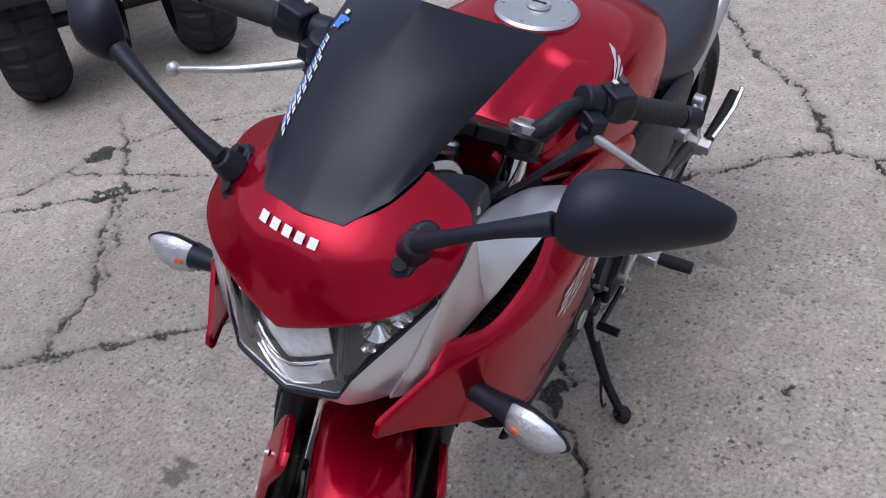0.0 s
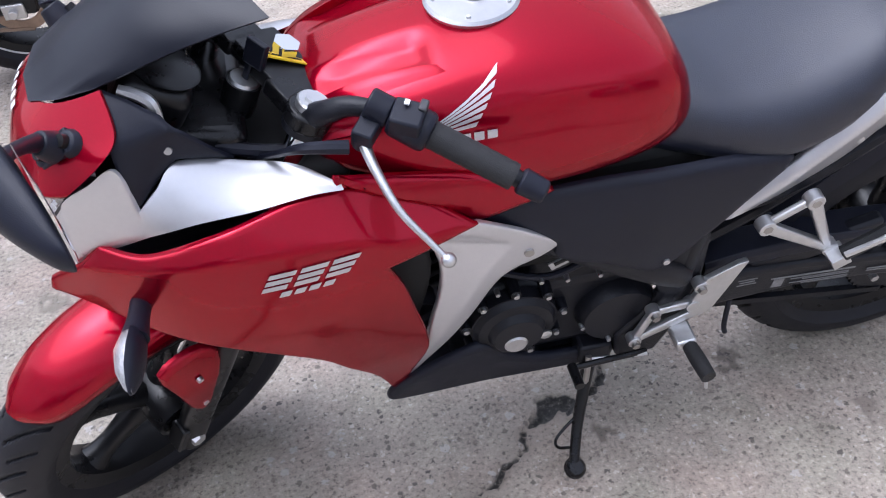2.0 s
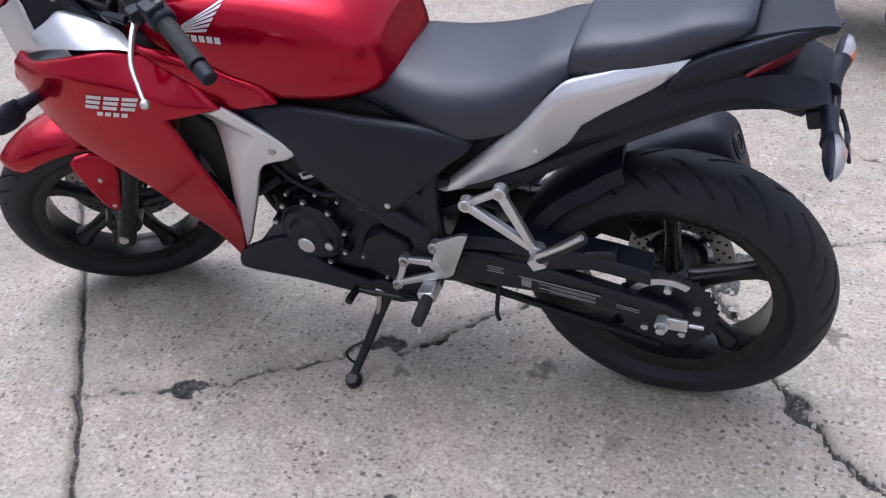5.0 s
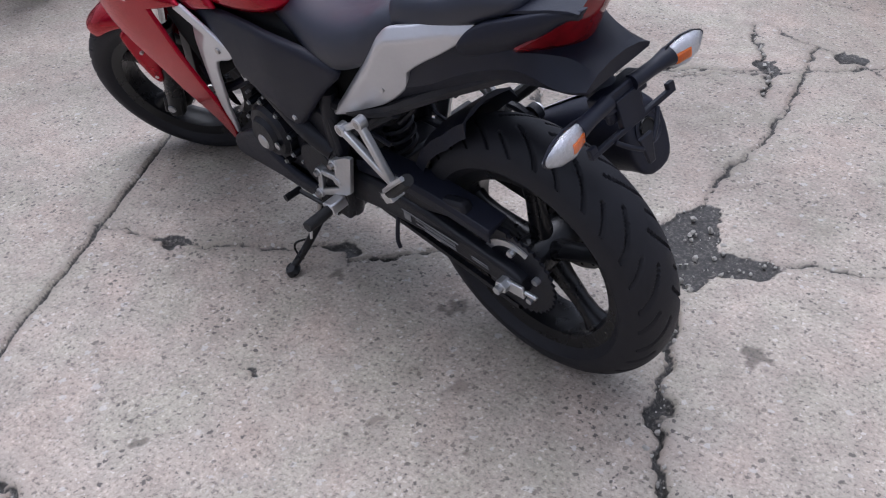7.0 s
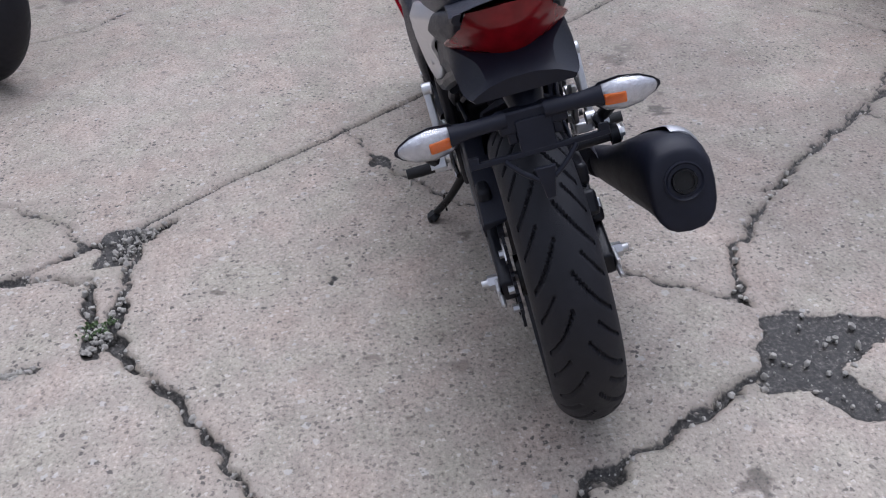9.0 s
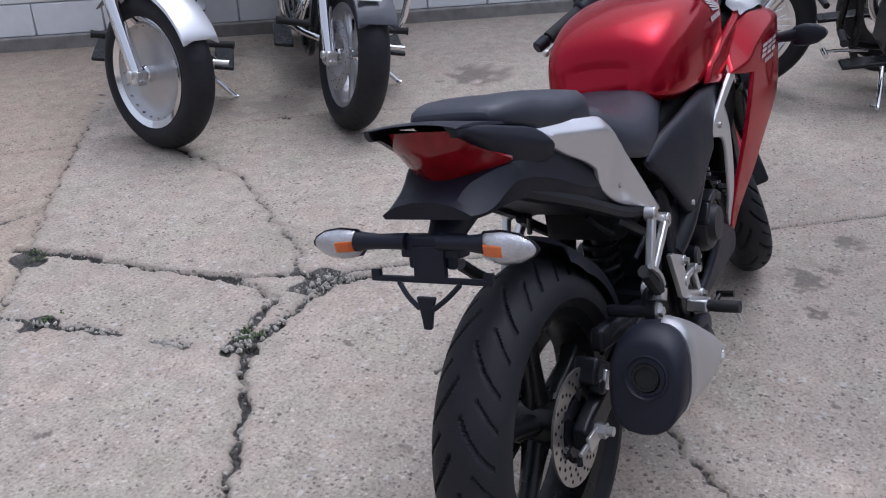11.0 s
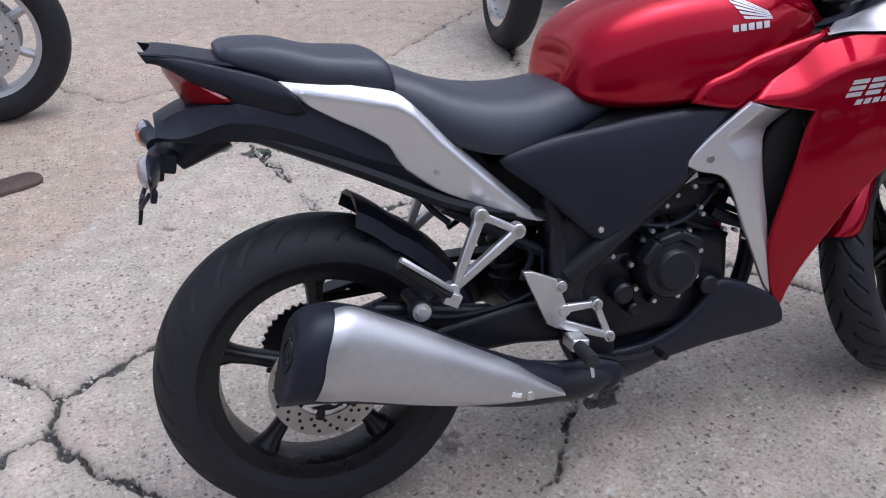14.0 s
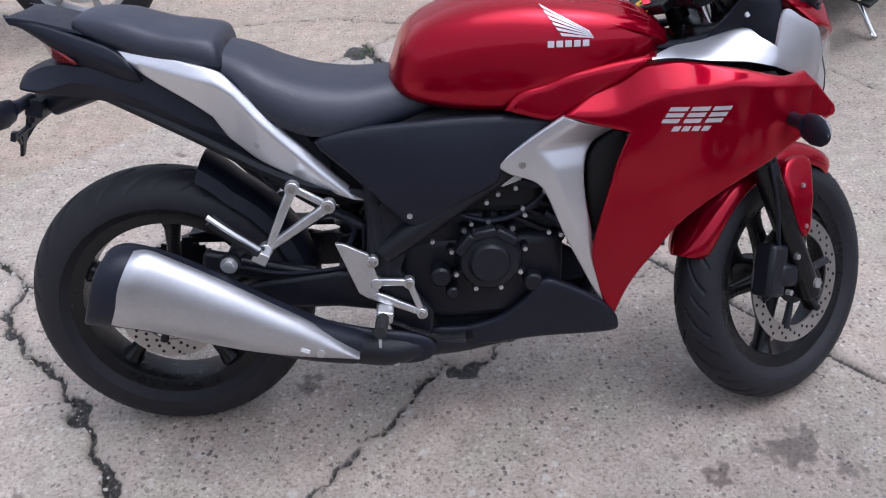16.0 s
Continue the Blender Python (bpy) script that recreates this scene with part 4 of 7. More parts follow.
for s in (1, -1):
    part("reflector_divider", Geo().tube([(1.342, s * 0.068, 0.832), (1.350, s * 0.067, 0.785), (1.348, s * 0.064, 0.742)], 0.0045, 8), GREYTRIM, headlight)
    for y, z, r in ((0.094, 0.826, 0.017), (0.118, 0.850, 0.013), (0.106, 0.856, 0.008), (0.082, 0.840, 0.009), (0.086, 0.800, 0.009)):
        bowl = Geo().lathe([(0.002, -0.006), (r * 0.6, 0.0), (r, 0.010), (r * 0.94, 0.013), (0.002, 0.0)], (0, 0, 0), 20)
        part("side_reflector", bowl.move(pose(1.318 - (y - 0.09) * 0.5, s * y, z, 0, 0, -90 + s * 28)), CHROME, headlight)
TRIM = [
    [(1.372, 0, 0.715), (1.365, 0.074, 0.739), (1.355, 0.089, 0.774), (1.293, 0.157, 0.878)],
    [(1.362, 0, 0.700), (1.352, 0.080, 0.712), (1.342, 0.108, 0.745), (1.303, 0.157, 0.840)],
    [(1.318, 0, 0.684), (1.318, 0.100, 0.705), (1.318, 0.118, 0.725), (1.303, 0.152, 0.756)],
]
chin = part("lamp_surround", shell(quad_rows(TRIM, 16, 6), 0.005), SILVER, bike, "silver chin panel below the headlight")
rows = [[tuple(Vector(p) + Vector((0.003, 0, -0.001 - 0.006 * k))) for p in quad_rows(LAMP)[-1]] for k in (0, 1)]
part("lamp_seal", shell(rows, 0.004), BLACK, chin)
middle = [[(x + 0.002, y, z - 0.001) for x, y, z in r if abs(y) < 0.060] for r in quad_rows(TRIM, 40, 6)]
few = min(len(r) for r in middle)
part("chin_lip", shell([r[(len(r) - few) // 2:(len(r) - few) // 2 + few] for r in middle], 0.003), BLACK, chin)
part("nose_underside", shell(quad_rows([[(1.318, 0, 0.682), (1.316, 0.098, 0.714), (1.298, 0.142, 0.758)], [(1.12, 0, 0.66), (1.11, 0.08, 0.68), (1.08, 0.15, 0.72)]], 12, 4), 0.004), BLACK, bike)

SCREEN = [
    [(1.303, 0.0, 0.933), (1.278, 0.042, 0.950), (1.228, 0.084, 0.974)],
    [(1.255, 0, 0.986), (1.232, 0.058, 0.992), (1.178, 0.100, 1.000)],
    [(1.190, 0, 1.036), (1.168, 0.068, 1.036), (1.122, 0.114, 1.026)],
    [(1.140, 0, 1.064), (1.112, 0.070, 1.057), (1.072, 0.121, 1.043)],
    [(1.087, 0, 1.088), (1.054, 0.066, 1.070), (1.022, 0.128, 1.057)],
]


def screen_skin():
    """The screen's skin; its film runs down over the nose to a blunt lower edge."""
    rows = quad_rows(SCREEN)
    edge = [(-1, (1.226, -0.092, 0.975)), (-0.75, (1.270, -0.081, 0.961)), (-0.5, (1.311, -0.054, 0.944)), (0, (1.319, 0, 0.944)), (0.5, (1.311, 0.050, 0.942)), (0.75, (1.270, 0.081, 0.961)), (1, (1.226, 0.092, 0.975))]
    first, out = rows[0], []
    for i, r in enumerate(rows):
        f = max(0.0, 1 - i / (0.42 * len(rows))) ** 1.5
        line = []
        for k, p in enumerate(r):
            u = -1 + 2 * k / (len(r) - 1)
            e = [table(u, [q[0] for q in edge], [q[1][d] for q in edge]) for d in range(3)]
            line.append(tuple(p[d] + f * (e[d] + (0.003, 0, 0.002)[d] - first[k][d]) for d in range(3)))
        out.append(line)
    return out


skin = screen_skin()
screen = part("windscreen", shell(skin, 0.004), MATT, bike, "matt black covered windscreen with a blue and white sticker")


def on_screen(u, v, lift=0.0015):
    r = min(len(skin) - 2, int(v * (len(skin) - 1)))
    f = v * (len(skin) - 1) - r
    c = (u + 1) / 2 * (len(skin[0]) - 1)
    k = min(len(skin[0]) - 2, int(c))
    q = c - k
    p = [Vector(skin[r + i][k + j]) for i in (0, 1) for j in (0, 1)]
    at = p[0] * (1 - f) * (1 - q) + p[1] * (1 - f) * q + p[2] * f * (1 - q) + p[3] * f * q
    no = (p[1] - p[0]).cross(p[2] - p[0]).normalized()
    return at + (no if no.z > 0 else -no) * lift


def screen_patch(u0, u1, v0, v1, lift=0.0015, slant=0.0):
    return Geo().sheet([[on_screen(u0 + (u1 - u0) * i / 3 + slant * j / 3, v0 + (v1 - v0) * j / 3, lift) for i in range(4)] for j in range(4)])


white_bars, blue_bars = Geo(), Geo()
for k in range(10):
    v = 0.14 + 0.042 * k
    d = screen_patch(-0.80, -0.68, v, v + 0.032, 0.0014)
    white_bars.add(d.v, d.f)
    d = screen_patch(-0.785, -0.715, v + 0.006, v + 0.026, 0.0020)
    blue_bars.add(d.v, d.f)
    if k < 8:
        d = screen_patch(-0.665, -0.625, v + 0.004, v + 0.026, 0.0014)
        white_bars.add(d.v, d.f)
for j in range(5):
    d = screen_patch(-0.81 + 0.02 * j, -0.78 + 0.05 * j, 0.585 + 0.025 * j, 0.61 + 0.025 * j, 0.0014)
    (white_bars if j % 2 else blue_bars).add(d.v, d.f)
d = screen_patch(-0.78, -0.64, 0.62, 0.70, 0.0022)
blue_bars.add(d.v, d.f)
d = screen_patch(-0.74, -0.67, 0.72, 0.75, 0.0022)
white_bars.add(d.v, d.f)
tagged(part("sticker_white", white_bars, WHITE, screen), kind="stuff")
tagged(part("sticker_blue", blue_bars, BLUE, screen), kind="stuff")

# -- fuel tank --
TANK = [  # x, half width, top, bottom
    (0.484, 0.066, 0.838, 0.790), (0.494, 0.102, 0.867, 0.776), (0.522, 0.129, 0.896, 0.760), (0.575, 0.146, 0.922, 0.746), (0.65, 0.156, 0.942, 0.738), (0.73, 0.161, 0.951, 0.738),
    (0.80, 0.161, 0.948, 0.752), (0.87, 0.157, 0.940, 0.775), (0.93, 0.143, 0.927, 0.795), (0.985, 0.122, 0.908, 0.812), (1.020, 0.090, 0.886, 0.822),
]


def tank_ring(w, top, low):
    h = top - low
    half = [(w * 0.84, low), (w * 0.95, low + 0.07 * h), (w, low + 0.22 * h), (w * 1.005, low + 0.42 * h), (w * 0.99, low + 0.58 * h), (w * 0.945, low + 0.73 * h), (w * 0.83, low + 0.86 * h), (w * 0.62, low + 0.94 * h), (w * 0.32, low + 0.985 * h), (0.0, top)]
    return half + [(-y, z) for y, z in reversed(half[:-1])]


def smooth_step(a, b, x):
    t = min(1.0, max(0.0, (x - a) / (b - a)))
    return t * t * (3 - 2 * t)


def tank_cut(x, y, z):
    """How far the skin is sunk: two hollows in front of the cap's plateau."""
    front = smooth_step(0.835, 0.868, x) * (1 - smooth_step(0.95, 1.0, x))
    return 0.011 * front * smooth_step(0.042, 0.052, abs(y)) * (1 - smooth_step(0.086, 0.106, abs(y))) * smooth_step(0.84, 0.88, z)


rows = []
for x, w, top, low in spline(TANK, 10):
    ring = spline(tank_ring(w, top, low), 4)
    rows.append([(x + 0.02 * (z - low) / max(0.01, top - low) * max(0.0, 1 - (x - 0.486) / 0.16), y, z - tank_cut(x, y, z)) for y, z in ring])
tank = part("fuel_tank", Geo().rings(rows), RED, bike, "glossy metallic red fuel tank", sharp=60)
cap = part("fuel_cap", Geo().lathe([(0.001, -0.006), (0.060, -0.006), (0.062, 0.0), (0.058, 0.004), (0.001, 0.005)], (0, 0, 0), 40).move(pose(0.775, 0, 0.950, 90, 0, 0)), SATIN, tank, "brushed silver round fuel cap")
part("lock_cover", Geo().lathe([(0.001, 0), (0.018, 0), (0.016, 0.004), (0.001, 0.005)], (0, 0, 0), 20).move(pose(0.770, 0, 0.956, 90, 0, 0)), ALU, cap)
part("keyhole", Geo().box((0.770, 0.0, 0.961), (0.004, 0.022, 0.001)), DARK, cap)
for k in range(5):
    a = radians(72 * k)
    part("cap_bolt", bolt(Geo(), (0.775 + 0.050 * math.cos(a), 0.050 * math.sin(a), 0.955), (0, 0, 1), 0.004, 0.002), ALU, cap)
for s in (1, -1):
    fin = []
    for x, y0, z0, y1, z1, t in ((0.818, 0.112, 0.922, 0.124, 0.914, 0.004), (0.826, 0.104, 0.925, 0.130, 0.908, 0.007), (0.85, 0.096, 0.928, 0.133, 0.904, 0.009), (0.90, 0.092, 0.923, 0.138, 0.893, 0.009), (0.95, 0.086, 0.910, 0.134, 0.878, 0.010), (1.0, 0.080, 0.888, 0.116, 0.860, 0.008), (1.03, 0.070, 0.868, 0.098, 0.846, 0.002)):
        fin.append([(x, s * y0, z0 - 0.012), (x, s * y0, z0 + t * 0.6), (x, s * (y0 + 0.2 * (y1 - y0) + t * 0.4), z0 + t - 0.2 * (z0 - z1)), (x, s * (y1 + t * 0.3), z1 + t * 0.5), (x, s * (y1 - 0.004), z1 - 0.008)])
    part("tank_flare", Geo().rings(spline_rows(fin, 4)), RED, tank, sharp=50)


TANK_FINE = spline(TANK, 10)


def tank_y(x, z):
    """Half width of the tank at a height."""
    w, top, low = [table(x, [q[0] for q in TANK_FINE], [q[k] for q in TANK_FINE]) for k in (1, 2, 3)]
    half = spline(tank_ring(w, top, low), 4)[:37]
    return table(z, [q[1] for q in half], [q[0] for q in half])


def on_tank(s, outline):
    g = Geo()
    line = outline
    rows = []
    for i in range(5):
        t = i / 4
        row = []
        for j in range(5):
            q = j / 4
            x = (1 - t) * ((1 - q) * line[0][0] + q * line[1][0]) + t * ((1 - q) * line[3][0] + q * line[2][0])
            z = (1 - t) * ((1 - q) * line[0][1] + q * line[1][1]) + t * ((1 - q) * line[3][1] + q * line[2][1])
            row.append((x, s * (tank_y(x, z) + 0.0024), z))
        rows.append(row)
    return g.sheet(rows)


for s in (1, -1):
    for k in range(6):
        t = k / 5
        tip, root = (0.772 + 0.034 * t, 0.934 - 0.048 * t), (0.862 + 0.008 * t, 0.888 - 0.012 * t)
        d = on_tank(s, [root, tip, (tip[0] + 0.004, tip[1] - 0.0060), (root[0] + 0.001, root[1] - 0.002)])
        part("emblem_feather", d, SILDECAL, tank, "silver feather-shaped emblem")
    for k in range(5):
        a = 0.862 - 0.0165 * k
        part("name_block", on_tank(s, [(a, 0.860), (a - 0.0125, 0.860), (a - 0.0125, 0.872), (a, 0.872)]), SILDECAL, tank)


def on_side(s, yfn, pts, lift=0.0018):
    a, b, c, d = pts
    rows = []
    for i in range(7):
        t = i / 6
        row = []
        for j in range(3):
            q = j / 2
            x = (1 - q) * ((1 - t) * a[0] + t * b[0]) + q * ((1 - t) * d[0] + t * c[0])
            z = (1 - q) * ((1 - t) * a[1] + t * b[1]) + q * ((1 - t) * d[1] + t * c[1])
            row.append((x, s * (yfn(x, z) + lift), z))
        rows.append(row)
    return Geo().sheet(rows)


# slanting plain bars in the place of the model badge: along, up, in badge heights
STROKES = [(u, u + w, v, v + 0.26) for u in (0.0, 1.35, 2.70) for v, w in ((0.0, 1.05), (0.37, 1.10), (0.74, 1.15))]
for s, ob in zip((1, -1), fairings):
    f = -s  # reading direction along x
    x_start = 0.992 if s < 0 else 1.103
    put = lambda u, v: (x_start + f * (u + 0.55 * v) * 0.030, 0.722 + v * 0.031 + (0.004 if s > 0 else 0.0) - 0.0)
    for u0, u1, v0, v1 in STROKES:
        part("badge_bar", on_side(s, fair_y, [put(u0, v0), put(u1, v0), put(u1, v1), put(u0, v1)]), SILDECAL, ob)
    for k in range(4):
        u = 0.95 + 0.62 * k
        part("badge_bar", on_side(s, fair_y, [put(u, -0.52), put(u + 0.46, -0.52), put(u + 0.46, -0.20), put(u, -0.20)]), SILDECAL, ob)
nskin = quad_rows(NOSE)


front = np.array([p for r in nskin for p in r if abs(p[1]) < 0.06 and 0.90 < p[2] < 0.95])
nose_fit = np.linalg.lstsq(np.stack([np.ones(len(front)), front[:, 1] ** 2, front[:, 2], front[:, 2] ** 2], 1), front[:, 0], rcond=None)[0]


def on_nose(y, z):
    """How far forward the nose skin lies at a y and z near its middle."""
    return float(nose_fit @ np.array((1, y * y, z, z * z)))


for k in range(5):
    y0 = -0.043 + 0.0168 * k
    rows = [[(on_nose(y, 0.932 - 0.0028 * i - 0.05 * y) + 0.003, y, 0.933 - 0.0028 * i - 0.05 * y) for y in (y0, y0 + 0.004, y0 + 0.008, y0 + 0.0105)] for i in range(4)]
    part("name_block", Geo().sheet(rows), WHITE, nose, "white block in the place of the maker's name")

# -- seats and tail --
SEATX = [  # x, half width, top, low, crown
    (0.165, 0.108, 0.862, 0.790), (0.215, 0.128, 0.846, 0.755), (0.27, 0.142, 0.820, 0.722), (0.34, 0.148, 0.799, 0.700), (0.42, 0.138, 0.791, 0.702), (0.50, 0.118, 0.797, 0.715), (0.56, 0.104, 0.788, 0.735), (0.585, 0.095, 0.775, 0.745),
]
rows = []
for x, w, top, low in spline(SEATX, 6):
    h = top - low
    half = [(w * 0.96, low), (w, low + 0.18 * h), (w * 0.985, low + 0.42 * h), (w * 0.93, low + 0.68 * h), (w * 0.80, low + 0.88 * h), (w * 0.55, low + 0.975 * h), (0, top)]
    ring = half + [(-y, z) for y, z in reversed(half[:-1])]
    rows.append([(x, y, z) for y, z in ring])
part("rider_seat", Geo().rings(rows), SEAT, bike, "black vinyl rider seat", sharp=70)
PILLION = [
    (-0.105, 0.070, 0.925, 0.905), (-0.085, 0.084, 0.933, 0.895), (-0.02, 0.100, 0.930, 0.868), (0.05, 0.110, 0.908, 0.846), (0.10, 0.116, 0.900, 0.834), (0.145, 0.118, 0.893, 0.824), (0.164, 0.114, 0.880, 0.823), (0.172, 0.102, 0.850, 0.826),
]
rows = []
for x, w, top, low in spline(PILLION, 6):
    h = top - low
    half = [(w * 0.94, low), (w, low + 0.22 * h), (w * 0.995, low + 0.5 * h), (w * 0.955, low + 0.75 * h), (w * 0.86, low + 0.90 * h), (w * 0.45, low + 0.975 * h), (0, top)]
    ring = half + [(-y, z) for y, z in reversed(half[:-1])]
    rows.append([(x, y, z) for y, z in ring])
part("pillion_seat", Geo().rings(rows), SEAT, bike, "black vinyl raised pillion seat", sharp=70)


def tail_y(x, z):
    a = curve(x, [-0.22, -0.10, -0.03, 0.05, 0.15, 0.30, 0.44], [0.066, 0.088, 0.101, 0.119, 0.144, 0.143, 0.128])
    crest = table(x, [-0.03, 0.16, 0.19, 0.23, 0.286, 0.343, 0.43], [0.858, 0.811, 0.790, 0.739, 0.680, 0.622, 0.540])
    return a - 0.30 * max(0.0, crest - z) - 0.62 * max(0.0, z - crest)


tail_panel = panel([(-0.028, 0.876, 1), (0.04, 0.864), (0.104, 0.848), (0.158, 0.834), (0.186, 0.813), (0.230, 0.762), (0.286, 0.703), (0.343, 0.644), (0.430, 0.555, 1), (0.375, 0.574), (0.311, 0.606), (0.248, 0.636), (0.208, 0.662), (0.168, 0.698, 1), (0.145, 0.742, 1), (0.106, 0.771), (0.056, 0.801), (0.010, 0.834)], tail_y, 0.005, 0.003, 0.006, 3)
for s, ob in zip((1, -1), both("tail_side_panel", tail_panel, SILVER, bike, "silver painted tail side panel")):
    part("screw", bolt(Geo(), (0.225, s * (tail_y(0.225, 0.685) - 0.001), 0.685), (0, s, 0), 0.009, 0.002), ALU, ob)
# black tail body: a flared skirt with a sharp shelf edge over a narrower underside
TAIL = [  # x, top half width, top, shelf inner (y, z), shelf edge (y, z), under side (y, z)
    (-0.222, 0.020, 0.824, 0.052, 0.817, 0.079, 0.803, 0.074, 0.797), (-0.195, 0.026, 0.834, 0.054, 0.830, 0.087, 0.798, 0.080, 0.791), (-0.165, 0.034, 0.840, 0.062, 0.838, 0.092, 0.800, 0.079, 0.785), (-0.11, 0.070, 0.848, 0.089, 0.842, 0.097, 0.812, 0.080, 0.779), (-0.05, 0.084, 0.866, 0.097, 0.822, 0.101, 0.800, 0.084, 0.766),
    (0.017, 0.090, 0.865, 0.103, 0.788, 0.105, 0.772, 0.088, 0.733), (0.10, 0.098, 0.850, 0.111, 0.738, 0.112, 0.728, 0.097, 0.696), (0.18, 0.102, 0.815, 0.114, 0.702, 0.114, 0.694, 0.100, 0.655), (0.27, 0.100, 0.740, 0.112, 0.652, 0.112, 0.645, 0.098, 0.606), (0.36, 0.092, 0.640, 0.104, 0.612, 0.104, 0.606, 0.090, 0.572),
]
rows = []
for x, yt, zt, yi, zi, ye, ze, yl, zl in spline(TAIL, 5):
    half = [(yl * 0.8, zl), (yl, zl), (ye - 0.004, ze - 0.006), (ye, ze), (ye * 0.7 + yi * 0.3, ze * 0.7 + zi * 0.3 + 0.001), (yi, zi), (yt, zt), (0, zt)]
    rows.append([(x, y, z) for y, z in half + [(-y, z) for y, z in reversed(half[:-1])]])
part("tail_cowl", Geo().rings(rows), BLACK, bike, "black plastic tail cowl with a flared skirt", sharp=24)
# upper tail fins: from the two horns of the rear lip forward over the silver panels
fin_y = lambda x, z: curve(x, [-0.226, -0.15, -0.10, -0.03, 0.03], [0.080, 0.092, 0.101, 0.112, 0.121]) - 0.35 * max(0.0, z - table(x, [-0.224, -0.099, 0.0], [0.928, 0.885, 0.842])) - 0.55 * max(0.0, table(x, [-0.2, -0.109, 0.0], [0.925, 0.872, 0.835]) - z)
fin = panel([(-0.226, 0.938, 1), (-0.156, 0.919), (-0.099, 0.900), (-0.045, 0.881), (-0.015, 0.864), (0.004, 0.842), (0.018, 0.812, 1), (-0.015, 0.812), (-0.06, 0.826), (-0.109, 0.846), (-0.150, 0.879), (-0.195, 0.912), (-0.216, 0.919, 1)], fin_y, 0.009, 0.004, 0.006, 3)
both("tail_fin", fin, BLACK, bike, "black tail fin with a horned rear end")
rows = [[(x + notch * (1 - (y / 0.083) ** 2), y, z + 0.002 - 0.5 * y * y) for y in [-0.083 + 0.166 * i / 12 for i in range(13)]] for x, z, notch in ((-0.224, 0.936, 0.018), (-0.19, 0.929, 0.009), (-0.14, 0.915, 0.0), (-0.08, 0.899, 0.0))]
part("tail_top", shell(rows, 0.022), BLACK, bike)
lamp_rows = []
for z, xc, w, xs in spline([(0.925, -0.198, 0.058, -0.186), (0.895, -0.194, 0.074, -0.166), (0.872, -0.184, 0.088, -0.134), (0.850, -0.175, 0.095, -0.106), (0.838, -0.169, 0.036, -0.150)], 3):
    lamp_rows.append([(xc + (xs - xc) * abs(q) ** 1.9, q * w, z - 0.004 * abs(q)) for q in [-1 + i / 8 for i in range(17)]])
part("tail_lamp", shell(lamp_rows, 0.008), REDLENS, bike, "dark red tail lamp lens with a pointed lower edge")
part("tail_lamp_back", Geo().box((-0.112, 0, 0.880), (0.085, 0.085, 0.045)), DARK, bike)
# plate holder, rear indicators
hang = Geo().tube([(-0.12, 0, 0.79), (-0.165, 0, 0.765), (-0.20, 0, 0.745)], [0.042, 0.032, 0.024], 10)
hang.box((-0.215, 0, 0.752), (0.034, 0.105, 0.034), (0, 14, 0)).box((-0.226, 0.034, 0.735), (0.012, 0.016, 0.03), (0, 14, 0)).box((-0.226, -0.034, 0.735), (0.012, 0.016, 0.03), (0, 14, 0))
holder = part("plate_holder", hang, BLACK, bike, "black plate holder without a plate", bevel=0.004)
arms = Geo()
for s in (1, -1):
    arms.tube([(-0.250, s * 0.055, 0.706), (-0.262, s * 0.035, 0.688), (-0.270, s * 0.012, 0.672)], 0.0045, 8)
    arms.box((-0.242, s * 0.100, 0.714), (0.010, 0.016, 0.016), (0, 15, 0))
arms.box((-0.244, 0, 0.708), (0.010, 0.215, 0.009), (0, 15, 0))
arms.box((-0.236, 0, 0.733), (0.012, 0.055, 0.050), (0, 15, 0))
lug = [(0.017, 0.690), (0.013, 0.676), (0.009, 0.655), (0.007, 0.642), (-0.007, 0.642), (-0.009, 0.655), (-0.013, 0.676), (-0.017, 0.690)]
arms.rings([[(-0.268 - (0.69 - z) * 0.25 + dx, y, z) for y, z in lug] for dx in (0.0, 0.007)])
part("plate_bracket", arms, BLACK, holder, bevel=0.002)


def indicator(c, m, name):
    """A stubby arm with a pointed clear lens and orange bulb."""
    stem = Geo().tube([(0, 0, 0), (0, 0.04, 0.001), (0, 0.07, 0.003)], [0.013, 0.012, 0.016], 12)
    body = [[(x0 + d * max(0.0, math.cos(a)), y, h * math.sin(a)) for a in [6.28318531 * i / 16 for i in range(16)]] for y, d, h, x0 in ((0.055, 0.004, 0.008, 0.0), (0.066, 0.011, 0.022, 0.0), (0.090, 0.013, 0.026, 0.0), (0.114, 0.011, 0.022, 0.0), (0.130, 0.006, 0.012, 0.001), (0.137, 0.002, 0.003, 0.002))]
    lens = [[(x0 - d * max(0.0, math.cos(a)) ** 0.7, y, h * math.sin(a)) for a in [6.28318531 * i / 16 for i in range(16)]] for y, d, h, x0 in ((0.060, 0.004, 0.010, 0.001), (0.070, 0.016, 0.021, 0.001), (0.092, 0.020, 0.025, 0.001), (0.114, 0.016, 0.021, 0.002), (0.129, 0.008, 0.011, 0.003), (0.135, 0.002, 0.003, 0.004))]
    back = part(name, stem.move(m), BLACK, bike, "indicator with clear lens and orange bulb")
    part("housing", Geo().rings(body).move(m), BLACK, back)
    part("inner_reflector", Geo().rings([[(x * 0.8 + 0.002, y, z * 0.85) for x, y, z in r] for r in lens]).move(m), INDICATOR, back)
    small = 1.15 if name == "rear_indicator" else 0.45
    part("bulb_cover", Geo().box((-0.009, 0.083, -0.001), (0.012, 0.022 * small, 0.014 * small)).move(m), ORANGE, back, bevel=0.002)
    q = part("lens", Geo().rings(lens).move(m), CLEAR, back)
    q.visible_shadow = False


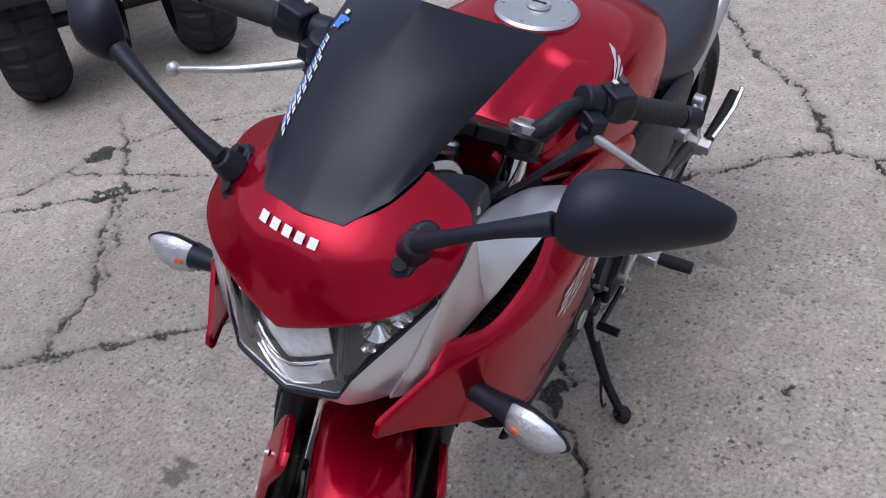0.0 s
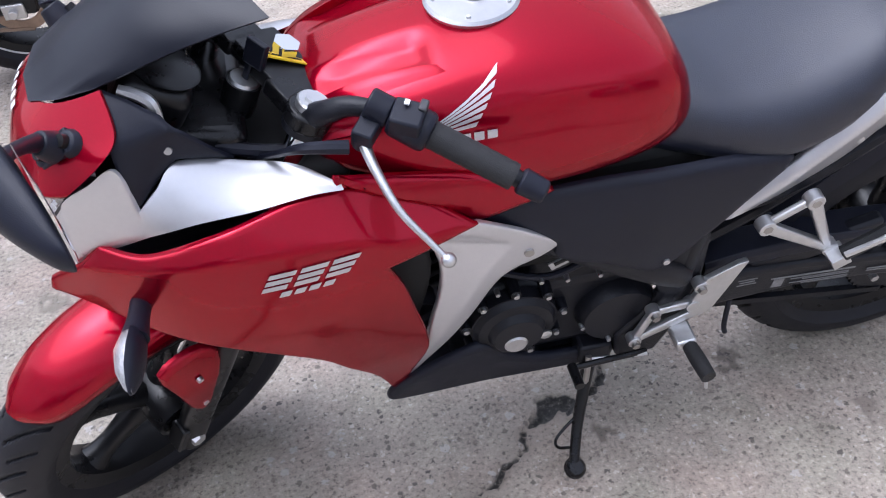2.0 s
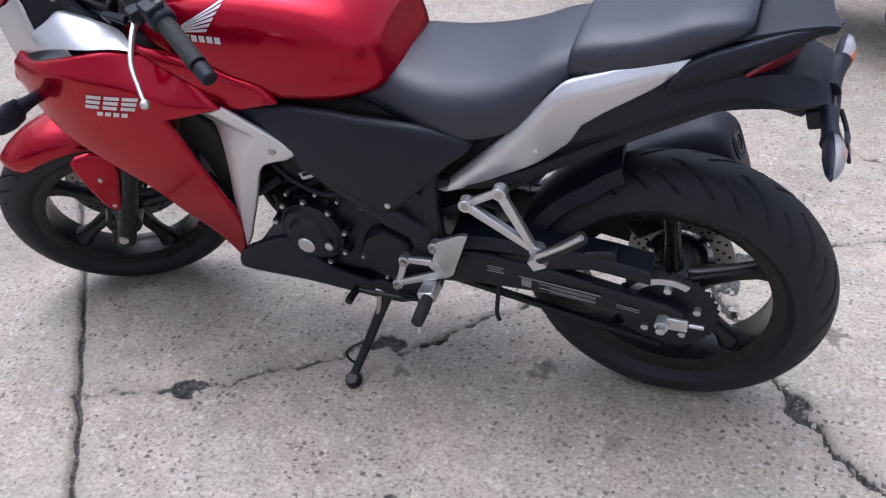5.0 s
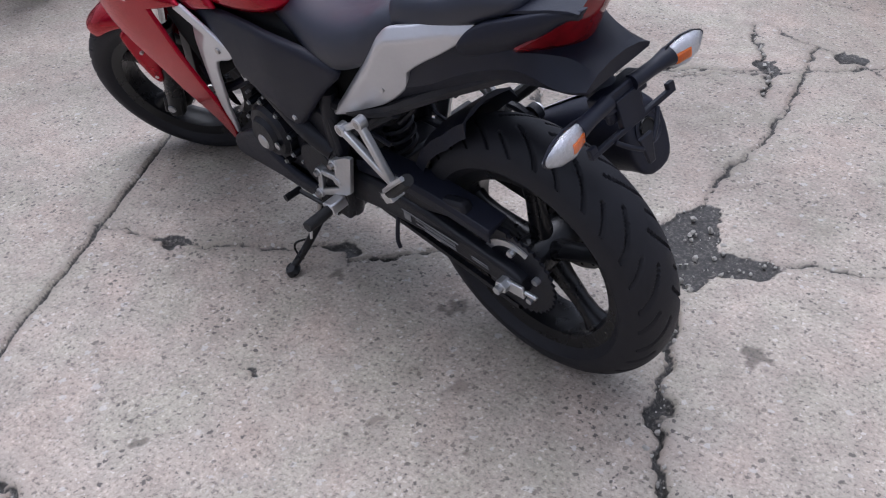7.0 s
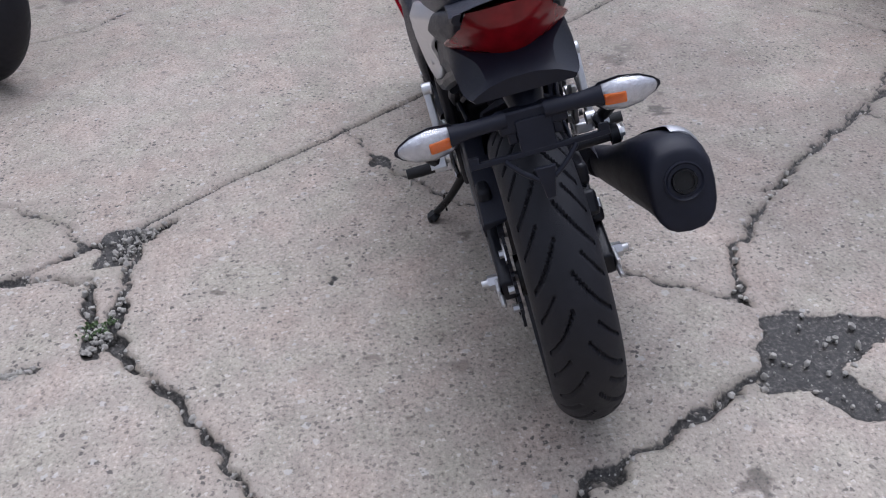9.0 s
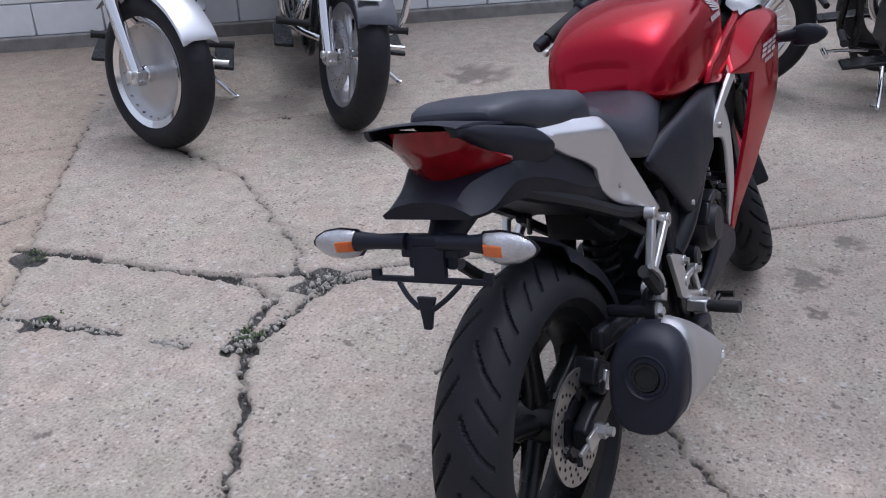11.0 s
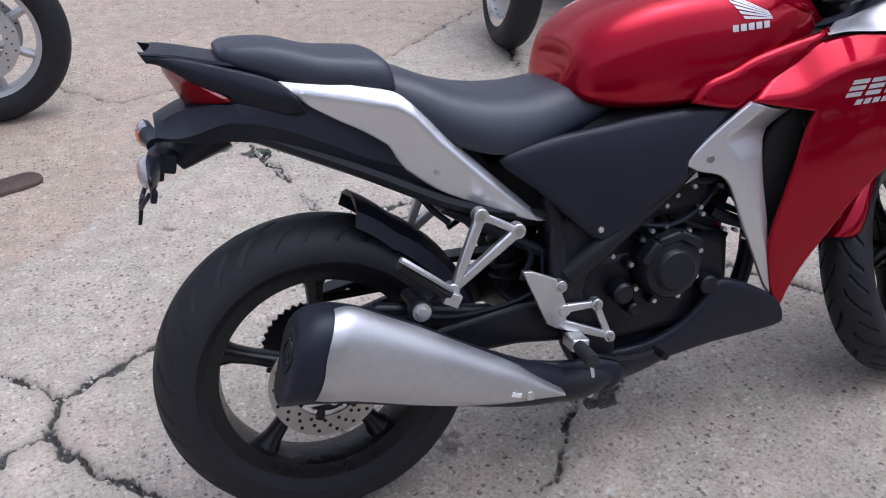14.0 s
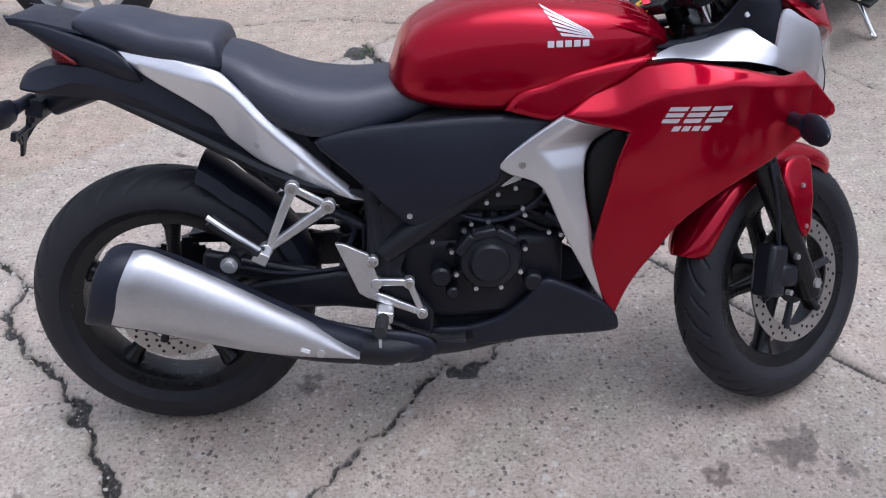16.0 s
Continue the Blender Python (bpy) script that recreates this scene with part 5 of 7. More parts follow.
indicator(None, pose(-0.228, 0.040, 0.764, 0, 0, 6) @ Matrix.Diagonal((1.1, 1.25, 1.02, 1)), "rear_indicator")
indicator(None, pose(-0.228, -0.020, 0.764, 0, 0, -6) @ Matrix.Diagonal((1.1, -1.25, 1.02, 1)), "rear_indicator")
indicator(None, pose(1.250, 0.165, 0.714, 0, 0, -8) @ Matrix.Scale(1.15, 4) @ Matrix.Diagonal((-1, 1, 1, 1)), "front_indicator")
indicator(None, pose(1.250, -0.165, 0.714, 0, 0, 8) @ Matrix.Scale(1.15, 4) @ Matrix.Diagonal((-1, -1, 1, 1)), "front_indicator")

# -- side covers, frame --
cover_y = lambda x, z: 0.142 + 0.020 * table(x, [0.33, 0.55, 0.83], [0, 1, 0.9]) - 0.10 * max(0.0, z - 0.69) + 0.03 * math.sin((z - 0.5) * 14) * 0.3
side_cover = panel([(0.335, 0.690), (0.41, 0.712), (0.50, 0.722), (0.60, 0.730), (0.70, 0.731), (0.78, 0.727), (0.826, 0.716), (0.76, 0.682), (0.70, 0.636), (0.69, 0.598), (0.61, 0.556), (0.545, 0.514), (0.515, 0.510), (0.47, 0.552), (0.40, 0.626)], cover_y, 0.005, 0.012, 0.018, 3)
for s, ob in zip((1, -1), both("side_cover", side_cover, BLACK, bike, "black textured plastic side cover")):
    part("screw", bolt(Geo(), (0.515, s * cover_y(0.515, 0.535), 0.536), (0, s, 0), 0.008, 0.004), ALU, ob)
fr = Geo()
for s in (1, -1):
    fr.tube([(0.462, s * 0.126, 0.445), (0.52, s * 0.140, 0.490), (0.62, s * 0.140, 0.560), (0.70, s * 0.132, 0.612), (0.80, s * 0.116, 0.680), (1.0, s * 0.07, 0.80)], 0.025, 12)
    fr.tube([(0.44, s * 0.112, 0.60), (0.45, s * 0.118, 0.50), (0.46, s * 0.116, 0.40), (0.47, s * 0.11, 0.30), (0.50, s * 0.10, 0.24)], 0.022, 10)
    fr.tube([(0.47, s * 0.105, 0.56), (0.36, s * 0.118, 0.585), (0.25, s * 0.112, 0.62), (0.10, s * 0.095, 0.70), (-0.08, s * 0.07, 0.79)], 0.014, 8)
    fr.tube([(0.44, s * 0.10, 0.48), (0.33, s * 0.105, 0.55), (0.24, s * 0.10, 0.61)], 0.012, 8)
part("chassis", fr, ENGINE, bike, "black steel chassis tubes")
plate = Geo().prism([(0.428, 0.545), (0.470, 0.560), (0.520, 0.515), (0.512, 0.455), (0.492, 0.405), (0.520, 0.350), (0.560, 0.305), (0.552, 0.240), (0.478, 0.236), (0.452, 0.300), (0.438, 0.360), (0.424, 0.440)], 0.112, 0.136)
both("pivot_plate", plate, ENGINE, bike, "black cast swing arm pivot plate", bevel=0.007)
# near-black infill blocks stand in for the shaded inside of the frame
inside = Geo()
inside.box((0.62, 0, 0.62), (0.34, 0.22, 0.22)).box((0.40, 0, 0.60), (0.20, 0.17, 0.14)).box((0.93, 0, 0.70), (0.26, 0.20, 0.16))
part("dark_infill", inside, DARK, bike, bevel=0.02)
part("radiator", Geo().box((0.985, 0, 0.55), (0.05, 0.27, 0.26), (0, -18, 0)), ENGINE, bike, "black radiator", bevel=0.008)
fins = Geo()
for k in range(14):
    fins.box((1.012 - 0.0052 * (k - 7) * 0.9, 0, 0.55 + 0.017 * (k - 7)), (0.006, 0.25, 0.004), (0, -18, 0))
part("radiator_fins", fins, GREYTRIM, bike)

# -- engine --
eng = Geo()
eng.box((0.66, 0, 0.36), (0.36, 0.20, 0.20), (0, 0, 0))
engine = part("engine", eng, ENGINE, bike, "black painted single-cylinder engine", bevel=0.025, segs=3)
part("gearbox_housing", Geo().box((0.60, 0, 0.46), (0.22, 0.19, 0.12)), ENGINE, engine, bevel=0.025, segs=3)
part("oil_sump", Geo().box((0.69, 0, 0.25), (0.28, 0.16, 0.08)), ENGINE, engine, bevel=0.025, segs=3)
for k in range(7):
    part("cooling_fin", Geo().box((0.775 + 0.012 * k, 0, 0.47 + 0.024 * k), (0.15, 0.17, 0.012), (0, 26, 0)), ENGINE, engine, bevel=0.003)
part("cylinder", Geo().box((0.80, 0, 0.54), (0.12, 0.14, 0.20), (0, 26, 0)), ENGINE, engine, bevel=0.006)
part("cylinder_head", Geo().box((0.855, 0, 0.645), (0.14, 0.17, 0.07), (0, 26, 0)), ENGINE, engine, bevel=0.006)


def engine_cover(s, c, r, y0, y1, squeeze=1.0):
    g = Geo().lathe([(0.001, y1), (r * 0.55, y1), (r * 0.60, y1 - 0.004), (r * 0.66, y1 - 0.012), (r * 0.86, y1 - 0.016), (r * 0.96, y1 - 0.026), (r, y0 + 0.02), (r * 1.04, y0), (0.001, y0)], (0, 0, 0), 40)
    return g.move(Matrix.Translation((c[0], 0, c[1])) @ Matrix.Diagonal((1, s, squeeze, 1)))


right_cover = part("clutch_cover", engine_cover(-1, (0.676, 0.422), 0.068, 0.10, 0.168), ENGINE, engine, "round black clutch cover", sharp=30)
left_cover = part("alternator_cover", engine_cover(1, (0.738, 0.385), 0.074, 0.10, 0.146), ENGINE, engine, "round black alternator cover", sharp=30)
part("timing_cap", Geo().lathe([(0.001, 0), (0.019, 0), (0.020, 0.004), (0.017, 0.007), (0.001, 0.007)], (0.742, 0.143, 0.368), 24), ALU, left_cover, "silver inspection cap")
part("timing_cap", Geo().lathe([(0.001, 0), (0.010, 0), (0.010, 0.004), (0.001, 0.006)], (0.690, 0.140, 0.372), 20), ALU, left_cover)
for s, c, r, ob in ((-1, (0.676, 0.422), 0.078, right_cover), (1, (0.738, 0.385), 0.084, left_cover)):
    for k in range(9):
        a = radians(40 * k + 10)
        x, z = c[0] + r * math.cos(a), c[1] + r * math.sin(a)
        boss = Geo().cyl((x, s * 0.09, z), (x, s * 0.122, z), 0.011, 0.009, 10)
        part("bolt_boss", boss, ENGINE, ob)
        part("bolt", Geo().cyl((x, s * 0.120, z), (x, s * 0.127, z), 0.0055, 0.005, 8), ALU, ob)
ear = Geo()
for a in (60, 100, 140):
    ear.box((0.676 + 0.066 * math.cos(radians(a)), -0.148, 0.422 + 0.066 * math.sin(radians(a))), (0.05, 0.03, 0.020), (0, 90 - a, 0))
part("cover_ribs", ear, ENGINE, right_cover, bevel=0.005)
spr = Geo().lathe([(0.001, 0.128), (0.062, 0.128), (0.070, 0.115), (0.072, 0.09), (0.001, 0.09)], (0.555, 0, 0.355), 28)
part("sprocket_cover", spr, ENGINE, engine)
part("starter_motor", Geo().cyl((0.72, -0.075, 0.55), (0.72, 0.075, 0.55), 0.03, round_end=0.006), ENGINE, engine)
part("oil_plug", Geo().cyl((0.575, -0.10, 0.385), (0.575, -0.145, 0.385), 0.022, round_end=0.005), ENGINE, engine)
part("oil_plug", Geo().cyl((0.60, -0.10, 0.345), (0.60, -0.14, 0.345), 0.014, round_end=0.004), ENGINE, engine)
part("oil_sight_cap", Geo().cyl((0.77, -0.10, 0.36), (0.77, -0.135, 0.36), 0.02, round_end=0.004), ENGINE, engine)
hoses = [[(0.30, -0.105, 0.50), (0.36, -0.115, 0.53), (0.40, -0.105, 0.49), (0.38, -0.10, 0.44)], [(0.30, 0.09, 0.50), (0.37, 0.10, 0.52), (0.42, 0.10, 0.47)]]
for s in (1, -1):
    hoses += [[(0.80, s * 0.09, 0.50), (0.86, s * 0.12, 0.47), (0.92, s * 0.125, 0.46), (0.965, s * 0.12, 0.50)], [(0.70, s * 0.10, 0.60), (0.77, s * 0.115, 0.575), (0.83, s * 0.11, 0.60), (0.90, s * 0.10, 0.63)], [(0.60, s * 0.11, 0.52), (0.68, s * 0.12, 0.50), (0.75, s * 0.115, 0.52), (0.80, s * 0.11, 0.56)]]
for k, way in enumerate(hoses):
    part("hose", Geo().tube(way, (0.006, 0.006, 0.012, 0.009, 0.006)[min(k, 4)] if k < 5 else (0.012, 0.009, 0.006)[k - 5], 8), BLACK, engine)
for x, y, z in ((0.695, -0.128, 0.562), (0.73, -0.132, 0.575), (0.672, -0.128, 0.545), (0.745, -0.13, 0.53), (0.75, -0.13, 0.515), (0.80, -0.13, 0.475), (0.825, -0.13, 0.468), (0.865, -0.135, 0.43), (0.79, -0.13, 0.565), (0.88, -0.135, 0.415), (0.64, -0.13, 0.50), (0.56, -0.12, 0.46),
                (0.70, 0.125, 0.50), (0.655, 0.12, 0.485), (0.77, 0.125, 0.49), (0.60, 0.12, 0.48), (0.62, 0.125, 0.345), (0.57, 0.13, 0.30)):
    part("engine_screw", Geo().cyl((x, y - 0.006, z), (x, y + 0.006, z), 0.0048, 0.004, 8), SATIN, engine)
part("throttle_link", Geo().box((0.72, -0.118, 0.592), (0.045, 0.02, 0.022), (0, -20, 0)), PAPER, engine, bevel=0.004)
part("horn_lever", Geo().cyl((0.84, -0.13, 0.452), (0.885, -0.138, 0.435), 0.006, 0.004), ALU, engine)
part("warning_plate", Geo().box((0.665, 0.156, 0.586), (0.075, 0.003, 0.016), (0, 24, 0)), SATIN, bike, "small silver label plate")
part("plate_writing", Geo().box((0.668, 0.158, 0.588), (0.055, 0.002, 0.007), (0, 24, 0)), DARK, bike)

belly_y = lambda x, z: 0.118 + 0.02 * table(z, [0.18, 0.30, 0.37], [-0.6, 0.6, 1.0]) + 0.02 * (x - 0.7)
belly = panel([(0.545, 0.246), (0.56, 0.190), (0.68, 0.200), (0.79, 0.215), (0.94, 0.222), (0.962, 0.245), (0.932, 0.298), (0.845, 0.352), (0.79, 0.366), (0.752, 0.318), (0.70, 0.275), (0.63, 0.252)], belly_y, 0.005, 0.014, 0.018, 3)
both("belly_cowl", belly, BLACK, bike, "black plastic belly cowl")
part("belly_pan", Geo().rings([[(x, y, z) for y, z in ((-w, z1), (-w * 0.6, z0), (w * 0.6, z0), (w, z1))] for x, w, z0, z1 in ((0.55, 0.105, 0.176, 0.21), (0.75, 0.115, 0.196, 0.23), (0.95, 0.115, 0.215, 0.25))]), BLACK, bike, bevel=0.01)

# -- swing arm, chain, rear brake --
arm, beams, braces = Geo(), [], []
for s in (1, -1):
    rows = []
    for x, z, hh, yy in ((0.46, 0.345, 0.045, 0.105), (0.36, 0.36, 0.042, 0.108), (0.22, 0.352, 0.034, 0.104), (0.08, 0.325, 0.028, 0.100), (-0.01, 0.305, 0.030, 0.098), (-0.045, 0.300, 0.022, 0.098)):
        rows.append([(x, s * (yy + 0.016 * a), z + hh * b) for a, b in ((-1, -0.8), (-0.6, -1), (0.6, -1), (1, -0.8), (1, 0.8), (0.6, 1), (-0.6, 1), (-1, 0.8))])
    beams.append(Geo().rings(rows))
    braces.append(Geo().box((0.20, s * 0.098, 0.405), (0.24, 0.028, 0.045), (0, 13, 0)))
arm.box((0.40, 0, 0.36), (0.08, 0.20, 0.07))
swing = part("swing_arm", arm, ENGINE, bike, "black steel swing arm", bevel=0.008)
for q in beams:
    part("arm_beam", q, ENGINE, swing, bevel=0.008)
for q in braces:
    part("arm_brace", q, ENGINE, swing, bevel=0.008)
for s in (1, -1):
    ax = Geo().cyl((RX, s * 0.09, RZ), (RX, s * 0.135, RZ), 0.016, 0.015, 6).cyl((RX, s * 0.13, RZ), (RX, s * 0.148, RZ), 0.009, n=10)
    part("axle_nut", ax, ALU, swing)
    part("chain_adjuster", Geo().box((-0.03, s * 0.118, 0.30), (0.05, 0.008, 0.03)).cyl((-0.055, s * 0.115, 0.30), (-0.085, s * 0.115, 0.30), 0.005), ALU, swing, bevel=0.002)
part("axle_spindle", Geo().cyl((RX, -0.13, RZ), (RX, 0.13, RZ), 0.010), STEEL, swing)
sp = Geo()
teeth = []
for k in range(76):
    a = 6.28318531 * k / 76
    r = 0.094 if k % 2 else 0.101
    teeth.append((RX + r * math.cos(a), RZ + r * math.sin(a)))
sp.prism(teeth, 0.082, 0.088)
part("rear_sprocket", sp, ENGINE, rear, "dark steel rear sprocket")
part("sprocket_ring", Geo().lathe([(0.070, 0.088), (0.085, 0.088), (0.085, 0.091), (0.070, 0.091)], (RX, 0, RZ), 40, (20, 120)), ALU, rear)
for k in range(5):
    a = radians(72 * k + 20)
    part("sprocket_bolt", Geo().cyl((RX + 0.062 * math.cos(a), 0.088, RZ + 0.062 * math.sin(a)), (RX + 0.062 * math.cos(a), 0.100, RZ + 0.062 * math.sin(a)), 0.008, n=6), ALU, rear)
chain = Geo()
for k in range(64):
    t = k / 63
    for dz, sl in ((0.100, -0.060), (-0.100, 0.055)):
        p = Vector((RX + 0.012 + 0.545 * t, 0.085, RZ + dz + (sl + 0.052) * t))
        chain.box(p, (0.0105, 0.012, 0.013), (0, 0, 0))
tagged(part("drive_chain", chain, ENGINE, bike, "dark drive chain"), kind="stuff")
guard = Geo()
rows = []
for x, z in ((0.41, 0.424), (0.34, 0.434), (0.26, 0.436), (0.18, 0.432), (0.10, 0.424), (0.02, 0.412)):
    rows.append([(x, 0.060, z + 0.012), (x, 0.112, z + 0.010), (x, 0.118, z), (x, 0.116, z - 0.022), (x, 0.112, z - 0.022), (x, 0.112, z - 0.006), (x, 0.060, z + 0.006)])
part("chain_guard", guard.rings(rows), BLACK, bike, "black plastic chain guard", bevel=0.002)
lb = Geo().box((0.195, 0.1215, 0.352), (0.165, 0.0012, 0.0036), (0, -6, 0))
for k in range(4):
    lb.box((0.180 - 0.012 * (k % 2), 0.1215, 0.343 - 0.0056 * k), (0.115 - 0.024 * (k % 2), 0.0012, 0.0018), (0, -6, 0))
lb.box((0.262, 0.1222, 0.346), (0.020, 0.0013, 0.020), (0, -6, 0)).box((0.060, 0.1180, 0.322), (0.045, 0.0012, 0.0022), (0, -8, 0)).box((0.060, 0.1180, 0.316), (0.045, 0.0012, 0.0016), (0, -8, 0))
for k in range(3):
    lb.box((0.325, 0.1235, 0.377 - 0.0065 * k), (0.036 - 0.008 * (k % 2), 0.0012, 0.0022), (0, -3, 0))
part("caution_label", lb, LABEL, swing, "pale caution print on the swing arm")
cal = Geo().box((0.065, -0.088, 0.375), (0.075, 0.05, 0.052), (0, 38, 0)).box((0.045, -0.105, 0.36), (0.03, 0.03, 0.03), (0, 30, 0))
part("rear_caliper", cal, ENGINE, bike, "black rear brake caliper", bevel=0.008)
part("caliper_piston", Geo().box((0.060, -0.116, 0.366), (0.022, 0.010, 0.036), (0, 38, 0)), ALU, bike, bevel=0.003)
part("brake_hose", Geo().tube([(0.09, -0.10, 0.40), (0.14, -0.11, 0.42), (0.26, -0.115, 0.40), (0.40, -0.115, 0.42), (0.42, -0.11, 0.50)], 0.004, 8), BLACK, bike)
coil = [(0.385 + 0.028 * math.cos(k * 0.9), 0.035 * math.sin(k * 0.9), 0.40 + 0.0038 * k) for k in range(50)]
part("shock_spring", Geo().tube(coil, 0.006, 6, 2), ENGINE, bike, "black shock absorber spring")
part("shock_body", Geo().cyl((0.385, 0, 0.36), (0.385, 0, 0.62), 0.022), ENGINE, bike)
part("shock_adjuster", Geo().cyl((0.30, 0.03, 0.60), (0.30, 0.03, 0.64), 0.016, n=14), BRASS, bike)
rows = []
for a in range(8, 74, 5):
    t = radians(a)
    lift = 0.006 + 0.02 * max(0, (a - 58) / 14)
    rows.append([(RX + (r + lift) * math.cos(t), y, RZ + (r + lift) * math.sin(t)) for y, r in ((-0.074, RR - 0.030), (-0.066, RR - 0.002), (-0.035, RR + 0.012), (0, RR + 0.015), (0.035, RR + 0.012), (0.066, RR - 0.002), (0.074, RR - 0.030), (0.06, RR - 0.004), (0, RR + 0.008), (-0.06, RR - 0.004))])
part("rear_mudguard", Geo().rings(rows), BLACK, bike, "black inner rear mudguard")
for s in (1, -1):
    part("mudguard_strap", Geo().tube([(0.205, s * 0.06, 0.628), (0.225, s * 0.075, 0.60), (0.25, s * 0.09, 0.575)], 0.006, 8), ENGINE, bike)

# -- foot rests --
def bar(g, p, q, w0, w1, y, thick):
    """A flat tapered bar between two points of (x, z), in a plane across y."""
    d = Vector((q[0] - p[0], 0, q[1] - p[1])).normalized()
    n = Vector((-d.z, 0, d.x))
    rows = []
    for (x, z), w in ((p, w0), (q, w1)):
        c = Vector((x, 0, z))
        rows.append([tuple(c + n * a * w / 2 + Vector((0, y + b * thick / 2, 0))) for a, b in ((-1, -0.7), (-0.7, -1), (0.7, -1), (1, -0.7), (1, 0.7), (0.7, 1), (-0.7, 1), (-1, 0.7))])
    return g.rings(rows)


for s in (1, -1):
    y = s * 0.150
    g = Geo()
    bar(g, (0.287, 0.602), (0.226, 0.470), 0.020, 0.015, s * 0.156, 0.016)
    bar(g, (0.355, 0.562), (0.224, 0.474), 0.021, 0.016, s * 0.156, 0.016)
    bar(g, (0.287, 0.602), (0.355, 0.562), 0.015, 0.015, s * 0.153, 0.010)
    for x, z, r in ((0.287, 0.602, 0.0150), (0.355, 0.562, 0.0150), (0.224, 0.474, 0.0145)):
        g.cyl((x, s * 0.144, z), (x, s * 0.165, z), r, r * 0.94, 20)
    g.box((0.216, s * 0.172, 0.468), (0.030, 0.034, 0.024), (0, 30, 0))
    st = part("pillion_bracket", g, ALU, bike, "cast aluminium pillion foot rest bracket", bevel=0.002)
    for x, z in ((0.287, 0.602), (0.355, 0.562)):
        part("bolt", Geo().cyl((x, s * 0.158, z), (x, s * 0.166, z), 0.009, 0.008, 6), STEEL, st)
    peg = Geo().tube([(0.212, s * 0.178, 0.478), (0.17, s * 0.185, 0.515), (0.128, s * 0.19, 0.556)], 0.013, 8)
    part("pillion_foot_rest", peg, GRIPM, st, "folded black rubber foot rest")
    part("foot_rest_plate", Geo().tube([(0.216, s * 0.188, 0.488), (0.165, s * 0.202, 0.535), (0.126, s * 0.202, 0.568)], 0.0055, 6), ALU, st)
    h = Geo()
    h.prism([(0.362, 0.480), (0.380, 0.477), (0.428, 0.452), (0.446, 0.394), (0.444, 0.364), (0.424, 0.352), (0.404, 0.366)], s * 0.146, s * 0.157)
    bar(h, (0.436, 0.388), (0.508, 0.384), 0.017, 0.014, y, 0.012)
    bar(h, (0.508, 0.384), (0.533, 0.312), 0.014, 0.014, y, 0.012)
    bar(h, (0.425, 0.362), (0.533, 0.312), 0.020, 0.015, y, 0.012)
    for x, z in ((0.436, 0.436), (0.441, 0.386), (0.508, 0.384), (0.533, 0.312)):
        h.cyl((x, y - 0.010, z), (x, y + 0.010, z), 0.0118)
    rest = part("rider_bracket", h, ALU, bike, "cast aluminium rider foot rest bracket with heel guard", bevel=0.002)
    for x, z in ((0.436, 0.436), (0.508, 0.384), (0.533, 0.312)):
        part("bolt", Geo().cyl((x, s * 0.16, z), (x, s * 0.168, z), 0.008, 0.007, 6), STEEL, rest)
    part("foot_rest_clevis", Geo().box((0.455, s * 0.172, 0.325), (0.035, 0.045, 0.026), (0, 10, 0)), ALU, rest, bevel=0.004)
    part("rider_foot_rest", Geo().tube([(0.452, s * 0.185, 0.325), (0.449, s * 0.22, 0.326), (0.446, s * 0.262, 0.328)], [0.012, 0.014, 0.013], 10), GRIPM, rest, "black rubber rider foot rest")
    part("foot_rest_feeler", Geo().cyl((0.446, s * 0.255, 0.318), (0.445, s * 0.262, 0.296), 0.004, 0.003, 8), ALU, rest)
lev = Geo().tube([(0.50, 0.145, 0.255), (0.56, 0.150, 0.262), (0.64, 0.155, 0.268)], 0.006, 8).cyl((0.64, 0.15, 0.268), (0.64, 0.195, 0.270), 0.009)
part("gear_lever", lev, GLOSSB, bike, "black gear lever")
part("gear_link", Geo().tube([(0.50, 0.150, 0.255), (0.54, 0.148, 0.258), (0.60, 0.142, 0.262)], 0.0038, 8), ALU, bike)
bl = Geo().tube([(0.47, -0.150, 0.29), (0.56, -0.160, 0.258), (0.63, -0.168, 0.262)], 0.006, 8).cyl((0.63, -0.16, 0.262), (0.63, -0.20, 0.264), 0.008)
part("brake_pedal", bl, GLOSSB, bike, "black brake pedal")

# -- exhaust --
def ring_at(x, y, z, w, h, k=20, sq=0.75):
    out = []
    for i in range(k):
        a = 6.28318531 * i / k
        c, s_ = math.cos(a), math.sin(a)
        out.append((x + 0.42 * h * s_, y + w * math.copysign(abs(c) ** sq, c), z + h * math.copysign(abs(s_) ** sq, s_)))
    return out


MUF = [(-0.091, -0.247, 0.452, 0.048, 0.058), (-0.084, -0.247, 0.454, 0.059, 0.071), (-0.050, -0.247, 0.455, 0.063, 0.077), (0.02, -0.239, 0.432, 0.060, 0.074), (0.12, -0.228, 0.384, 0.055, 0.064), (0.22, -0.216, 0.334, 0.047, 0.050), (0.32, -0.202, 0.286, 0.038, 0.040), (0.40, -0.188, 0.256, 0.030, 0.032)]
muf = part("muffler", Geo().rings([ring_at(*r) for r in spline(MUF, 4)]), BLACK, bike, "exhaust muffler with black end cap and silver heat shield")
END = pose(-0.084, -0.252, 0.471, 23, 0, 90)
part("cap_rim", Geo().lathe([(0.026, -0.005), (0.034, 0.003), (0.037, 0.002), (0.036, -0.010)], (0, 0, 0), 32).move(END), BLACK, muf)
part("muffler_outlet", Geo().lathe([(0.017, -0.010), (0.018, 0.003), (0.022, 0.003), (0.028, -0.008)], (0, 0, 0), 28).move(END), GLOSSB, muf)
